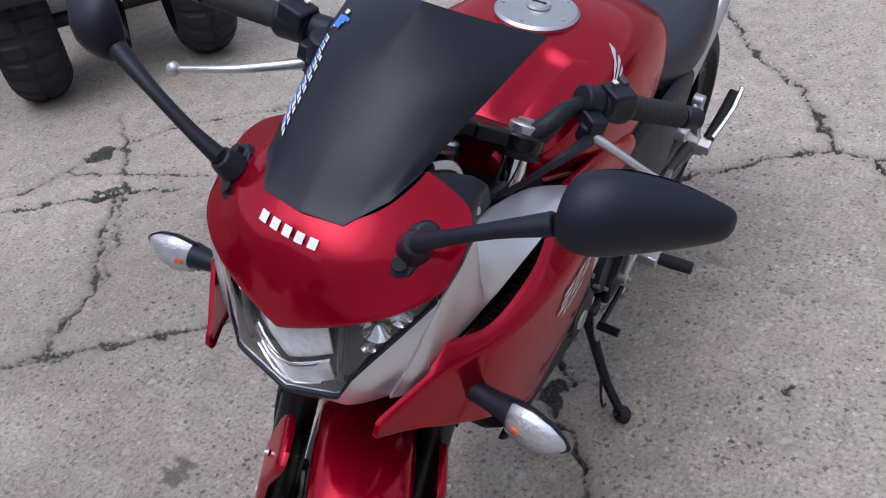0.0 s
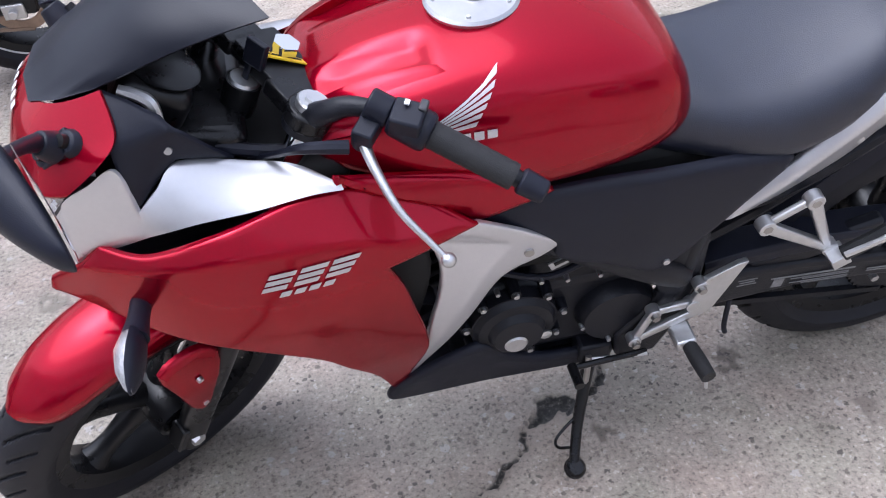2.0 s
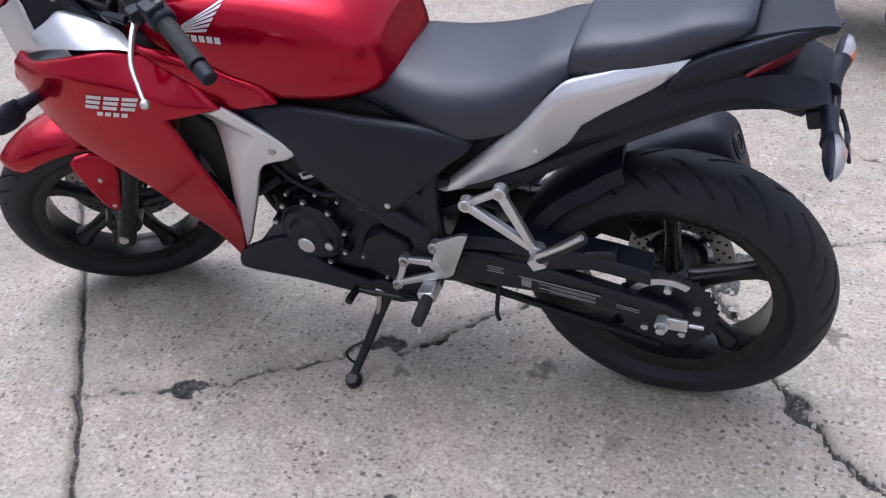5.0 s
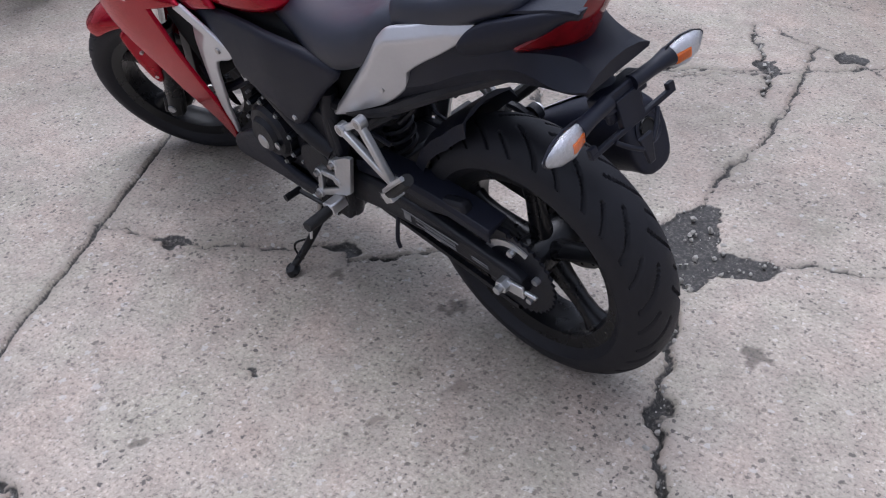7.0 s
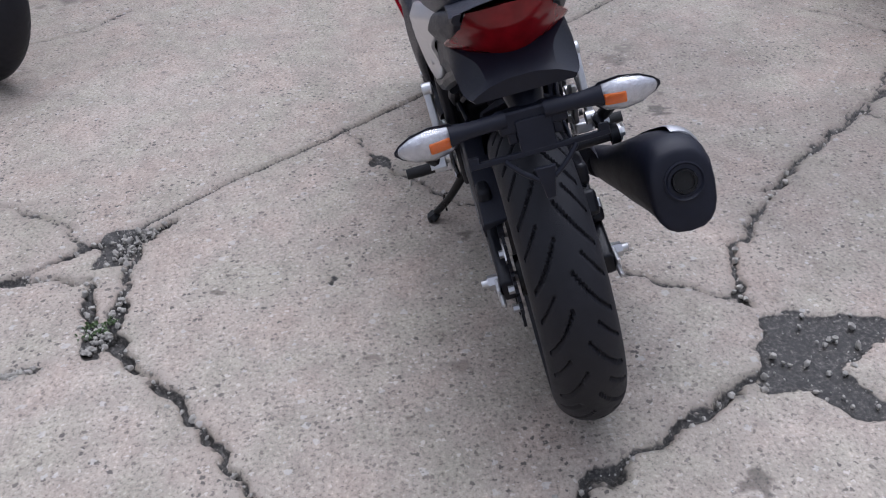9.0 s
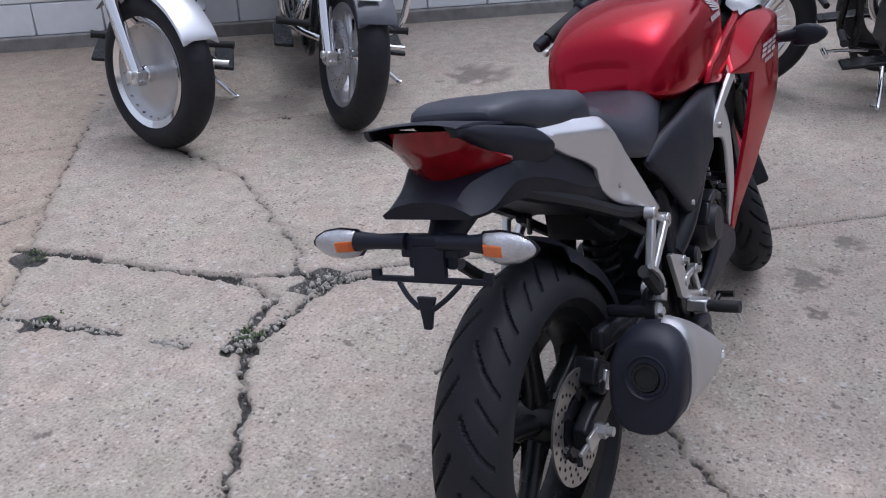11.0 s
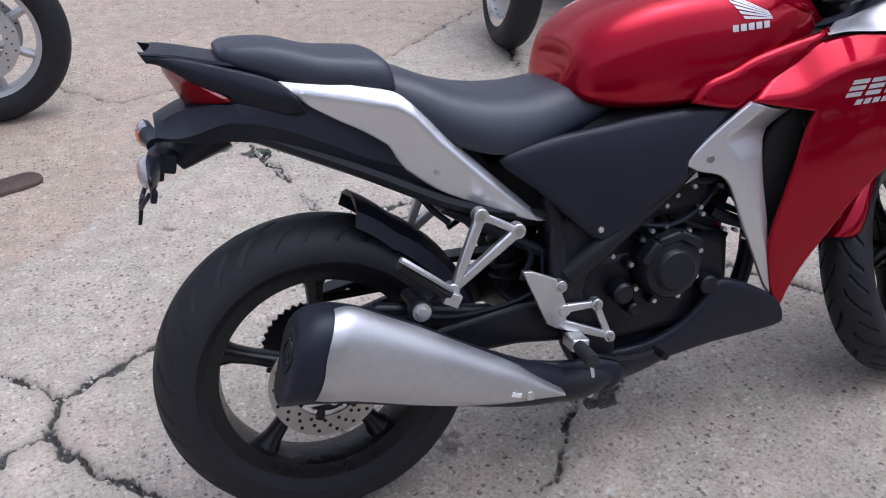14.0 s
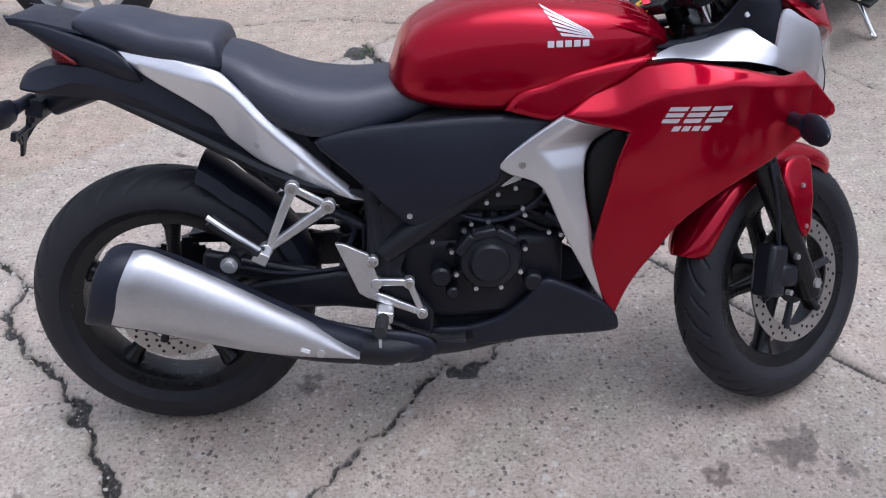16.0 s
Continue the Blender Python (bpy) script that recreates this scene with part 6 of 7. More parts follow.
part("outlet_hole", Geo().lathe([(0.001, -0.008), (0.0185, -0.008), (0.0185, 0.0005), (0.001, 0.0005)], (0, 0, 0), 24).move(END), DARK, muf)
rows = []
for x, y, z, w, h in spline([(-0.036, -0.247, 0.453, 0.064, 0.077), (-0.012, -0.243, 0.448, 0.068, 0.081), (0.03, -0.240, 0.431, 0.064, 0.076), (0.12, -0.232, 0.387, 0.060, 0.066), (0.20, -0.224, 0.347, 0.054, 0.054), (0.28, -0.216, 0.311, 0.047, 0.039), (0.34, -0.209, 0.284, 0.041, 0.023), (0.40, -0.203, 0.258, 0.036, 0.004)], 4):
    out = []
    for i in range(15):
        a = radians(98 + 124 * i / 14)
        c, s_ = math.cos(a), math.sin(a)
        out.append((x + 0.42 * h * s_, y + w * math.copysign(abs(c) ** 0.75, c), z + h * math.copysign(abs(s_) ** 0.75, s_)))
    rows.append(out)
inner = [[(x, y + (0.004 if y < -0.2 else 0.002), z - 0.001) for x, y, z in r] for r in rows]
g = Geo().sheet(rows)
m0 = len(g.v)
g.sheet(inner)
n_, k_ = len(rows[0]), len(rows)
edge = list(range(n_)) + [i * n_ + n_ - 1 for i in range(1, k_)] + [(k_ - 1) * n_ + j for j in range(n_ - 2, -1, -1)] + [i * n_ for i in range(k_ - 2, 0, -1)]
g.f += [(a, b, b + m0, a + m0) for a, b in zip(edge, edge[1:] + edge[:1])]
shield = part("heat_shield", g, SATIN, muf, "satin silver heat shield")
part("shield_bolt", Geo().cyl((0.325, -0.246, 0.284), (0.325, -0.256, 0.284), 0.009, 0.008), ALU, shield)
part("shield_label", Geo().box((0.296, -0.2615, 0.297), (0.018, 0.002, 0.008), (0, 22, 0)), WHITE, shield)
hanger = Geo().cyl((0.155, -0.10, 0.458), (0.155, -0.196, 0.462), 0.012).cyl((0.155, -0.176, 0.461), (0.155, -0.194, 0.462), 0.021)
hanger.tube([(0.155, -0.17, 0.462), (0.19, -0.165, 0.478), (0.222, -0.165, 0.474)], 0.010, 8)
hang_ob = part("muffler_hanger", hanger, ENGINE, bike, "black muffler hanger with a bright bolt")
part("hanger_bolt", Geo().cyl((0.155, -0.194, 0.462), (0.155, -0.199, 0.462), 0.017, n=20).cyl((0.155, -0.198, 0.462), (0.155, -0.206, 0.462), 0.010, n=6), ALU, hang_ob)
pipe = Geo().tube([(0.38, -0.185, 0.258), (0.46, -0.165, 0.234), (0.54, -0.135, 0.226), (0.64, -0.09, 0.205), (0.78, -0.05, 0.215), (0.90, -0.03, 0.28), (0.94, -0.02, 0.42), (0.90, -0.01, 0.58)], [0.034, 0.034, 0.027, 0.022, 0.019, 0.019, 0.019, 0.019], 14)
part("exhaust_pipe", pipe, ENGINE, bike, "black exhaust pipe")
pg = panel([(0.30, 0.318), (0.40, 0.296), (0.55, 0.256), (0.548, 0.205), (0.48, 0.200), (0.40, 0.225)], lambda x, z: 0.182 - 0.12 * max(0, x - 0.42), 0.004, 0.012, 0.02, 3)
part("pipe_guard", pg.mirrored(), BLACK, bike, "black pipe guard")
part("guard_bolt", Geo().cyl((0.475, -0.178, 0.212), (0.475, -0.186, 0.212), 0.007), ALU, bike)

# -- side stand: its foot meets the ground when the machine leans --
foot = BIKE.inverted() @ Vector((0.655, 0.212, 0.012))
stand = Geo().tube([(0.585, 0.105, 0.235), (0.60, 0.13, 0.20), (0.63, (foot.y + 0.13) / 2, 0.12), (foot.x, foot.y - 0.01, foot.z + 0.012)], [0.016, 0.0125, 0.0105, 0.010], 12)
sd = part("side_stand", stand, GLOSSB, bike, "black steel side stand with round foot")
part("stand_foot", Geo().cyl((foot.x, foot.y - 0.004, foot.z - 0.004), (foot.x, foot.y + 0.004, foot.z + 0.014), 0.021, 0.017, round_end=0.004), GLOSSB, sd)
part("stand_loop", Geo().tube([(0.634, 0.178, 0.128), (0.668, 0.196, 0.112), (0.676, 0.204, 0.098), (0.668, 0.207, 0.082), (0.648, 0.205, 0.070)], 0.0030, 8), GLOSSB, sd)
part("stand_spring", Geo().tube([(0.60, 0.128, 0.25), (0.605, 0.142, 0.20), (0.615, 0.15, 0.16)], 0.006, 8), STEEL, sd)
part("stand_bracket", Geo().box((0.585, 0.10, 0.245), (0.06, 0.05, 0.05)), ENGINE, bike, bevel=0.006)
part("drain_hose_end", Geo().tube([(0.33, 0.10, 0.30), (0.335, 0.115, 0.24), (0.33, 0.118, 0.215)], 0.005, 8), BLACK, bike)

# -- fork, front mudguard, brakes: all turned with the bars --
AX = Vector((-math.sin(RAKE), 0, math.cos(RAKE)))
BASE = Vector((FX - 0.004, 0, FZ))


def fork_at(d, s, off=0.0):
    return BASE + AX * d + Vector((off * math.cos(RAKE), s, off * math.sin(RAKE)))


for s in (1, -1):
    y = s * 0.098
    g = Geo().cyl(fork_at(-0.035, y), fork_at(0.32, y), 0.026, 0.027, 20).cyl(fork_at(0.31, y), fork_at(0.335, y), 0.031, 0.030, 20)
    g.box(fork_at(-0.005, y, 0.004), (0.055, 0.036, 0.060), (0, -25, 0))
    lg = part("fork_leg", g.move(STEER), GLOSSB, bike, "black lower fork leg", bevel=0.004)
    part("fork_tube", Geo().cyl(fork_at(0.32, y), fork_at(0.715, y), 0.0185, n=20).move(STEER), CHROME, lg)
    top = Geo().cyl(fork_at(0.713, y), fork_at(0.728, y), 0.021, n=24, round_end=0.002).cyl(fork_at(0.727, y), fork_at(0.733, y), 0.013, n=6)
    part("fork_cap", top.move(STEER), ALU, lg, "silver fork top cap")
    part("axle_end", Geo().cyl((FX, s * 0.112, FZ), (FX, s * 0.128, FZ), 0.014, 0.012, 6).move(STEER), ALU, lg)
    part("reflector", Geo().box(fork_at(0.30, s * 0.126, 0.0), (0.02, 0.004, 0.03), (0, -25, 0)).move(STEER), BLACK, lg, bevel=0.002)
part("front_spindle", Geo().cyl((FX, -0.115, FZ), (FX, 0.115, FZ), 0.010).move(STEER), STEEL, bike)
part("lower_clamp", Geo().box(fork_at(0.50, 0, -0.02), (0.10, 0.25, 0.035), (0, -25, 0)).move(STEER), ENGINE, bike, bevel=0.01)
tc = Geo().box(fork_at(0.705, 0, -0.022), (0.075, 0.10, 0.022), (0, -25, 0))
for s in (1, -1):
    tc.box(fork_at(0.705, s * 0.072, -0.008), (0.06, 0.075, 0.022), (0, -25, 0)).cyl(fork_at(0.693, s * 0.098), fork_at(0.717, s * 0.098), 0.030, n=24)
clamp = part("top_clamp", tc.move(STEER), GLOSSB, bike, "black top fork clamp", bevel=0.004)
part("steering_nut", Geo().cyl(fork_at(0.717, 0, -0.035), fork_at(0.732, 0, -0.035), 0.018, n=6).move(STEER), CHROME, clamp)
ig = Geo().cyl(fork_at(0.640, 0, 0.018), fork_at(0.684, 0, 0.018), 0.023, n=28)
part("ignition_switch", ig.move(STEER), GLOSSB, clamp)
part("ignition_ring", Geo().cyl(fork_at(0.684, 0, 0.018), fork_at(0.688, 0, 0.018), 0.020, 0.018, n=28).move(STEER), ALU, clamp, "silver ignition switch ring")
key = Geo().box(fork_at(0.700, 0, 0.018), (0.004, 0.010, 0.030), (0, -25, 0)).box(fork_at(0.728, 0.004, 0.016), (0.010, 0.030, 0.034), (0, -25, 12))
part("ignition_key", key.move(STEER), BLACK, clamp, bevel=0.003)
tag = Geo().box((1.012, 0.000, 0.908), (0.085, 0.045, 0.0018), (14, -30, 8))
tg = part("key_tag", tag, YELLOW, clamp, "yellow plastic key tag")
tm = Geo()
for k in range(3):
    tm.box(Vector((1.012, 0.000, 0.908)) + pose(0, 0, 0, 14, -30, 8) @ Vector((0.010, 0.012 * (k - 1), 0.0012)), (0.045, 0.004, 0.0006), (14, -30, 8))
part("tag_writing", tm, DARK, tg)
part("key_ring", Geo().tube([tuple(fork_at(0.735, 0.0, 0.012)), tuple(fork_at(0.730, 0.006, 0.0)), tuple(fork_at(0.722, 0.004, -0.010))], 0.0015, 6).move(STEER), CHROME, clamp)


def mud_row(a, w, r):
    t = radians(a)
    pts = [(-w, r - 0.040), (-w * 0.97, r - 0.020), (-w * 0.80, r - 0.005), (-w * 0.45, r + 0.004), (0, r + 0.008), (w * 0.45, r + 0.004), (w * 0.80, r - 0.005), (w * 0.97, r - 0.020), (w, r - 0.040)]
    inn = [(y * 0.95, q - 0.005) for y, q in reversed(pts)]
    return [(FX + q * math.cos(t), y, FZ + q * math.sin(t)) for y, q in pts + inn]


rows = [mud_row(a, w * 0.93, r - 0.002) for a, w, r in ((52, 0.030, 0.304), (56, 0.050, 0.306), (62, 0.061, 0.307), (68, 0.067, 0.308), (76, 0.071, 0.308), (84, 0.073, 0.308), (95, 0.074, 0.308), (110, 0.072, 0.308), (128, 0.069, 0.309), (142, 0.066, 0.310), (152, 0.060, 0.312), (158, 0.050, 0.314), (161, 0.034, 0.316))]
mud = part("front_mudguard", Geo().rings(spline_rows(rows, 4)).move(STEER), RED, bike, "glossy red front mudguard", sharp=50)
for s in (1, -1):
    tab = panel([(FX - 0.055, FZ + 0.285), (FX + 0.002, FZ + 0.275), (FX - 0.008, FZ + 0.20), (FX - 0.018, FZ + 0.128), (FX - 0.042, FZ + 0.112), (FX - 0.068, FZ + 0.17), (FX - 0.092, FZ + 0.25)], lambda x, z: 0.128 - 0.20 * max(0, z - FZ - 0.20), 0.005, 0.01, 0.018, 3)
    tab = tab if s > 0 else tab.mirrored()
    q = part("mudguard_side", tab.move(STEER), RED, mud, "red mudguard side bracket")
    for x, z in ((FX - 0.045, FZ + 0.225), (FX - 0.038, FZ + 0.135)):
        part("screw", bolt(Geo(), (x, s * 0.126, z), (0, s, 0), 0.007, 0.004).move(STEER), ALU, mud)
fc = Geo().box((FX - 0.108, -0.085, FZ + 0.045), (0.055, 0.055, 0.115), (0, 12, 0)).box((FX - 0.075, -0.105, FZ + 0.03), (0.06, 0.022, 0.05), (0, 12, 0))
part("front_caliper", fc.move(STEER), ENGINE, bike, "black front brake caliper", bevel=0.010)
part("caliper_bolt", Geo().cyl((FX - 0.06, -0.115, FZ + 0.07), (FX - 0.06, -0.125, FZ + 0.07), 0.007, n=6).move(STEER), ALU, bike)
part("caliper_bolt", Geo().cyl((FX - 0.085, -0.112, FZ - 0.005), (FX - 0.085, -0.124, FZ - 0.005), 0.007, n=6).move(STEER), ALU, bike)
part("front_brake_hose", Geo().tube([(FX - 0.10, -0.105, FZ + 0.10), (FX - 0.13, -0.125, FZ + 0.22), (FX - 0.17, -0.12, FZ + 0.36), (FX - 0.22, -0.09, FZ + 0.50)], 0.0045, 8).move(STEER), BLACK, bike)

# -- handlebars, controls --
for s in (1, -1):
    a = fork_at(0.70, s * 0.100)
    grip_in, grip_out = Vector((0.990, s * 0.205, 0.962)), Vector((0.925, s * 0.335, 0.930))
    ar = Geo().tube([tuple(a), tuple(a + Vector((-0.006, s * 0.022, 0.030))), (1.022, s * 0.150, 0.962), tuple(grip_in), tuple(grip_out)], [0.019, 0.015, 0.012, 0.011, 0.011], 12)
    ar.cyl(fork_at(0.685, s * 0.098), fork_at(0.715, s * 0.098), 0.029, n=20)
    bar = part("handlebar", ar.move(STEER), ENGINE, bike, "black clip-on handlebar")
    d = (grip_out - grip_in).normalized()
    gr = []
    for k in range(19):
        p = grip_in + d * (0.026 + 0.0062 * k)
        gr.append((*p, 0.0172 if k % 2 else 0.0167))
    part("grip", Geo().tube([q[:3] for q in gr], [q[3] for q in gr], 16, 2).move(STEER), GRIPM, bar, "ribbed black rubber grip")
    part("bar_end", Geo().cyl(grip_out - d * 0.004, grip_out + d * 0.030, 0.0165, 0.015, 18, 0.003).move(STEER), BLACK, bar)
    sw = Geo().cyl(grip_in - d * 0.022, grip_in + d * 0.030, 0.024, 0.025, 16, 0.005)
    sw.box(grip_in + d * 0.004 + Vector((0.006, 0, 0.014)), (0.038, 0.036, 0.030), (0, 0, -58 * s))
    hs = part("switch_housing", sw.move(STEER), BLACK, bar, "black switch housing", bevel=0.004)
    part("switch_button", Geo().box(grip_in + d * 0.010 + Vector((-0.010, 0, 0.030)), (0.010, 0.016, 0.008), (0, 0, -58 * s)).move(STEER), GREYTRIM, hs, bevel=0.002)
    part("switch_mark", Geo().box(grip_in - d * 0.006 + Vector((-0.004, 0, 0.0305)), (0.006, 0.007, 0.002), (0, 0, -58 * s)).move(STEER), PAPER, hs)
    pv = Vector((1.036, s * 0.178, 0.942))
    pc = Geo().cyl(grip_in - d * 0.052, grip_in - d * 0.022, 0.019, n=16).box((grip_in - d * 0.036 + pv) / 2, (0.055, 0.026, 0.022), (0, 0, 25 * s))
    pc.cyl(pv - Vector((0, 0, 0.012)), pv + Vector((0, 0, 0.012)), 0.013, n=14)
    part("lever_perch", pc.move(STEER), BLACK, bar, bevel=0.003)
    part("pivot_bolt", Geo().cyl(pv + Vector((0, 0, 0.012)), pv + Vector((0, 0, 0.015)), 0.0085, n=14).move(STEER), WHITE if s > 0 else ALU, bar)
    ball = Vector((1.0425, s * 0.3415, 0.8865))
    path = [pv, pv + (ball - pv) * 0.22 + Vector((0.010, 0, 0.004)), pv + (ball - pv) * 0.55 + Vector((0.016, 0, 0.006)), pv + (ball - pv) * 0.85 + Vector((0.006, 0, 0.002)), ball]
    part("lever", Geo().tube([tuple(q) for q in path], [0.0080, 0.0064, 0.0050, 0.0043, 0.0042], 10).ball(ball, (0.0095, 0.0095, 0.0095), 14).move(STEER), ALU, bar, "polished aluminium hand lever")
    cb = [tuple(pv + Vector((0.02, 0, 0))), tuple(pv + Vector((0.06, -s * 0.03, 0.0))), (1.11, s * 0.11, 0.90), (1.12, s * 0.05, 0.82), (1.06, s * 0.03, 0.70)]
    part("cable", Geo().tube(cb, [0.009, 0.007, 0.0045, 0.0045, 0.0045], 8).move(STEER), BLACK, bar)
part("brake_reservoir", Geo().cyl((1.050, -0.165, 0.955), (1.050, -0.165, 0.992), 0.022, n=20, round_end=0.003).move(STEER), BLACK, bike, "black brake fluid reservoir")

# -- mirrors --
for s in (1, -1):
    base = Geo().cyl((1.263, s * 0.119, 0.926), (1.272, s * 0.126, 0.940), 0.019, 0.015, 16, 0.003).cyl((1.296, s * 0.106, 0.902), (1.305, s * 0.113, 0.916), 0.019, 0.015, 16, 0.003).box((1.284, s * 0.116, 0.921), (0.050, 0.032, 0.016), (s * -28, 38, -s * 18))
    base.cyl((1.286, s * 0.120, 0.928), (1.298, s * 0.130, 0.948), 0.020, 0.014, 16)
    mb = part("mirror_stay", base.tube([(1.298, s * 0.130, 0.948), (1.303, s * 0.165, 0.975), (1.302, s * 0.215, 1.008), (1.292, s * 0.270, 1.035)], [0.011, 0.0085, 0.0085, 0.012], 12), BLACK, bike, "black mirror stay", bevel=0.004)
    for x, y, z in ((1.271, 0.125, 0.938), (1.304, 0.112, 0.914), (1.296, 0.129, 0.946)):
        part("stay_bolt", Geo().cyl((x, s * y, z), (x + 0.005, s * (y + 0.004), z + 0.007), 0.009, 0.008, 12), GLOSSB, mb)
    rows = []
    for y, xc, d, h, z in ((0.270, 1.281, 0.010, 0.018, 1.045), (0.276, 1.279, 0.024, 0.034, 1.047), (0.291, 1.273, 0.034, 0.042, 1.050), (0.315, 1.264, 0.038, 0.043, 1.052), (0.345, 1.248, 0.033, 0.037, 1.052), (0.378, 1.232, 0.023, 0.027, 1.050), (0.402, 1.220, 0.012, 0.017, 1.047), (0.408, 1.217, 0.003, 0.006, 1.046)):
        row = []
        for i in range(20):
            a = 6.28318531 * i / 20
            fwd = math.cos(a)
            row.append((xc + (d * 1.25 if fwd > 0 else d * 0.28) * fwd, s * y, z + h * math.sin(a)))
        rows.append(row)
    rows = spline_rows(rows, 4)
    hd = part("mirror_head", Geo().rings(rows), BLACK, bike, "matt black pointed rear-view mirror", sharp=60)
    gl = []
    for y, xc, h, z in ((0.281, 1.268, 0.029, 1.048), (0.295, 1.262, 0.036, 1.050), (0.315, 1.254, 0.037, 1.052), (0.346, 1.239, 0.031, 1.052), (0.378, 1.2255, 0.021, 1.050), (0.396, 1.219, 0.012, 1.047)):
        gl.append([(xc - 0.003, s * y, z - h), (xc - 0.004, s * y, z), (xc - 0.003, s * y, z + h)])
    part("mirror_glass", shell(gl, 0.002), MIRROR, hd)

# -- cockpit --
dash = Geo().box((1.180, 0, 0.925), (0.09, 0.17, 0.065), (0, -35, 0)).box((1.145, 0, 0.862), (0.13, 0.19, 0.05), (0, -10, 0))
dsh = part("dashboard", dash, GLOSSB, bike, "black dashboard under the windscreen", bevel=0.018, segs=3)
part("rev_counter", Geo().lathe([(0.001, 0), (0.040, 0), (0.042, 0.004), (0.038, 0.006), (0.001, 0.005)], (0, 0, 0), 32).move(pose(1.156, 0.042, 0.950, 62, 0, 90)), GLOSSB, dsh)
part("display", Geo().box((1.152, -0.045, 0.950), (0.004, 0.075, 0.055), (0, -35, 0)), GREYTRIM, dsh, bevel=0.002)
inner_y = lambda x, z: table(z, [0.85, 0.88, 0.935, 0.972], [0.110, 0.122, 0.134, 0.094]) + min(1.0, max(0.0, (x - 1.165) / 0.05)) * table(z, [0.85, 0.90, 0.93, 0.972], [0.050, 0.028, 0.012, 0.0])
inner_panel = panel([(1.222, 0.972, 1), (1.224, 0.945), (1.226, 0.914), (1.216, 0.846, 1), (1.192, 0.862), (1.165, 0.878), (1.135, 0.868), (1.10, 0.854, 1), (1.13, 0.90), (1.165, 0.945)], inner_y, 0.004, 0.004, 0.008, 2)
for s, ob in zip((1, -1), both("cockpit_panel", inner_panel, BLACK, bike, "black inner cockpit panel")):
    part("screw", bolt(Geo(), (1.168, s * inner_y(1.168, 0.90), 0.902), (0, s, 0.3), 0.007, 0.003), ALU, ob)
    part("stay_bracket", Geo().tube([(1.205, s * 0.088, 0.968), (1.175, s * 0.098, 0.952), (1.168, s * 0.112, 0.920)], [0.006, 0.008, 0.004], 8), ALU, ob)
# near-black blocks added for the shaded depth of the cockpit
part("cockpit_infill", Geo().box((1.08, 0, 0.80), (0.24, 0.26, 0.05), (0, 8, 0)).box((1.22, 0, 0.84), (0.10, 0.20, 0.12), (0, 0, 0)), DARK, bike, bevel=0.02)
both("wiring_loom", Geo().tube([(1.12, 0.09, 0.86), (1.05, 0.10, 0.845), (0.99, 0.09, 0.84), (0.95, 0.07, 0.86)], 0.009, 8), BLACK, bike)


# ---- parked vehicles round the yard ----
def plain_tread(s, w):
    a = abs(w)
    d = abs((s * 1.0 + 0.03 * a) % 0.045 - 0.0225)
    return 0.004 * max(0.0, min(1.0, (0.004 - d) / 0.002)) if 0.3 < a < 0.8 else (0.004 if abs(a - 0.18) < 0.035 else 0.0)


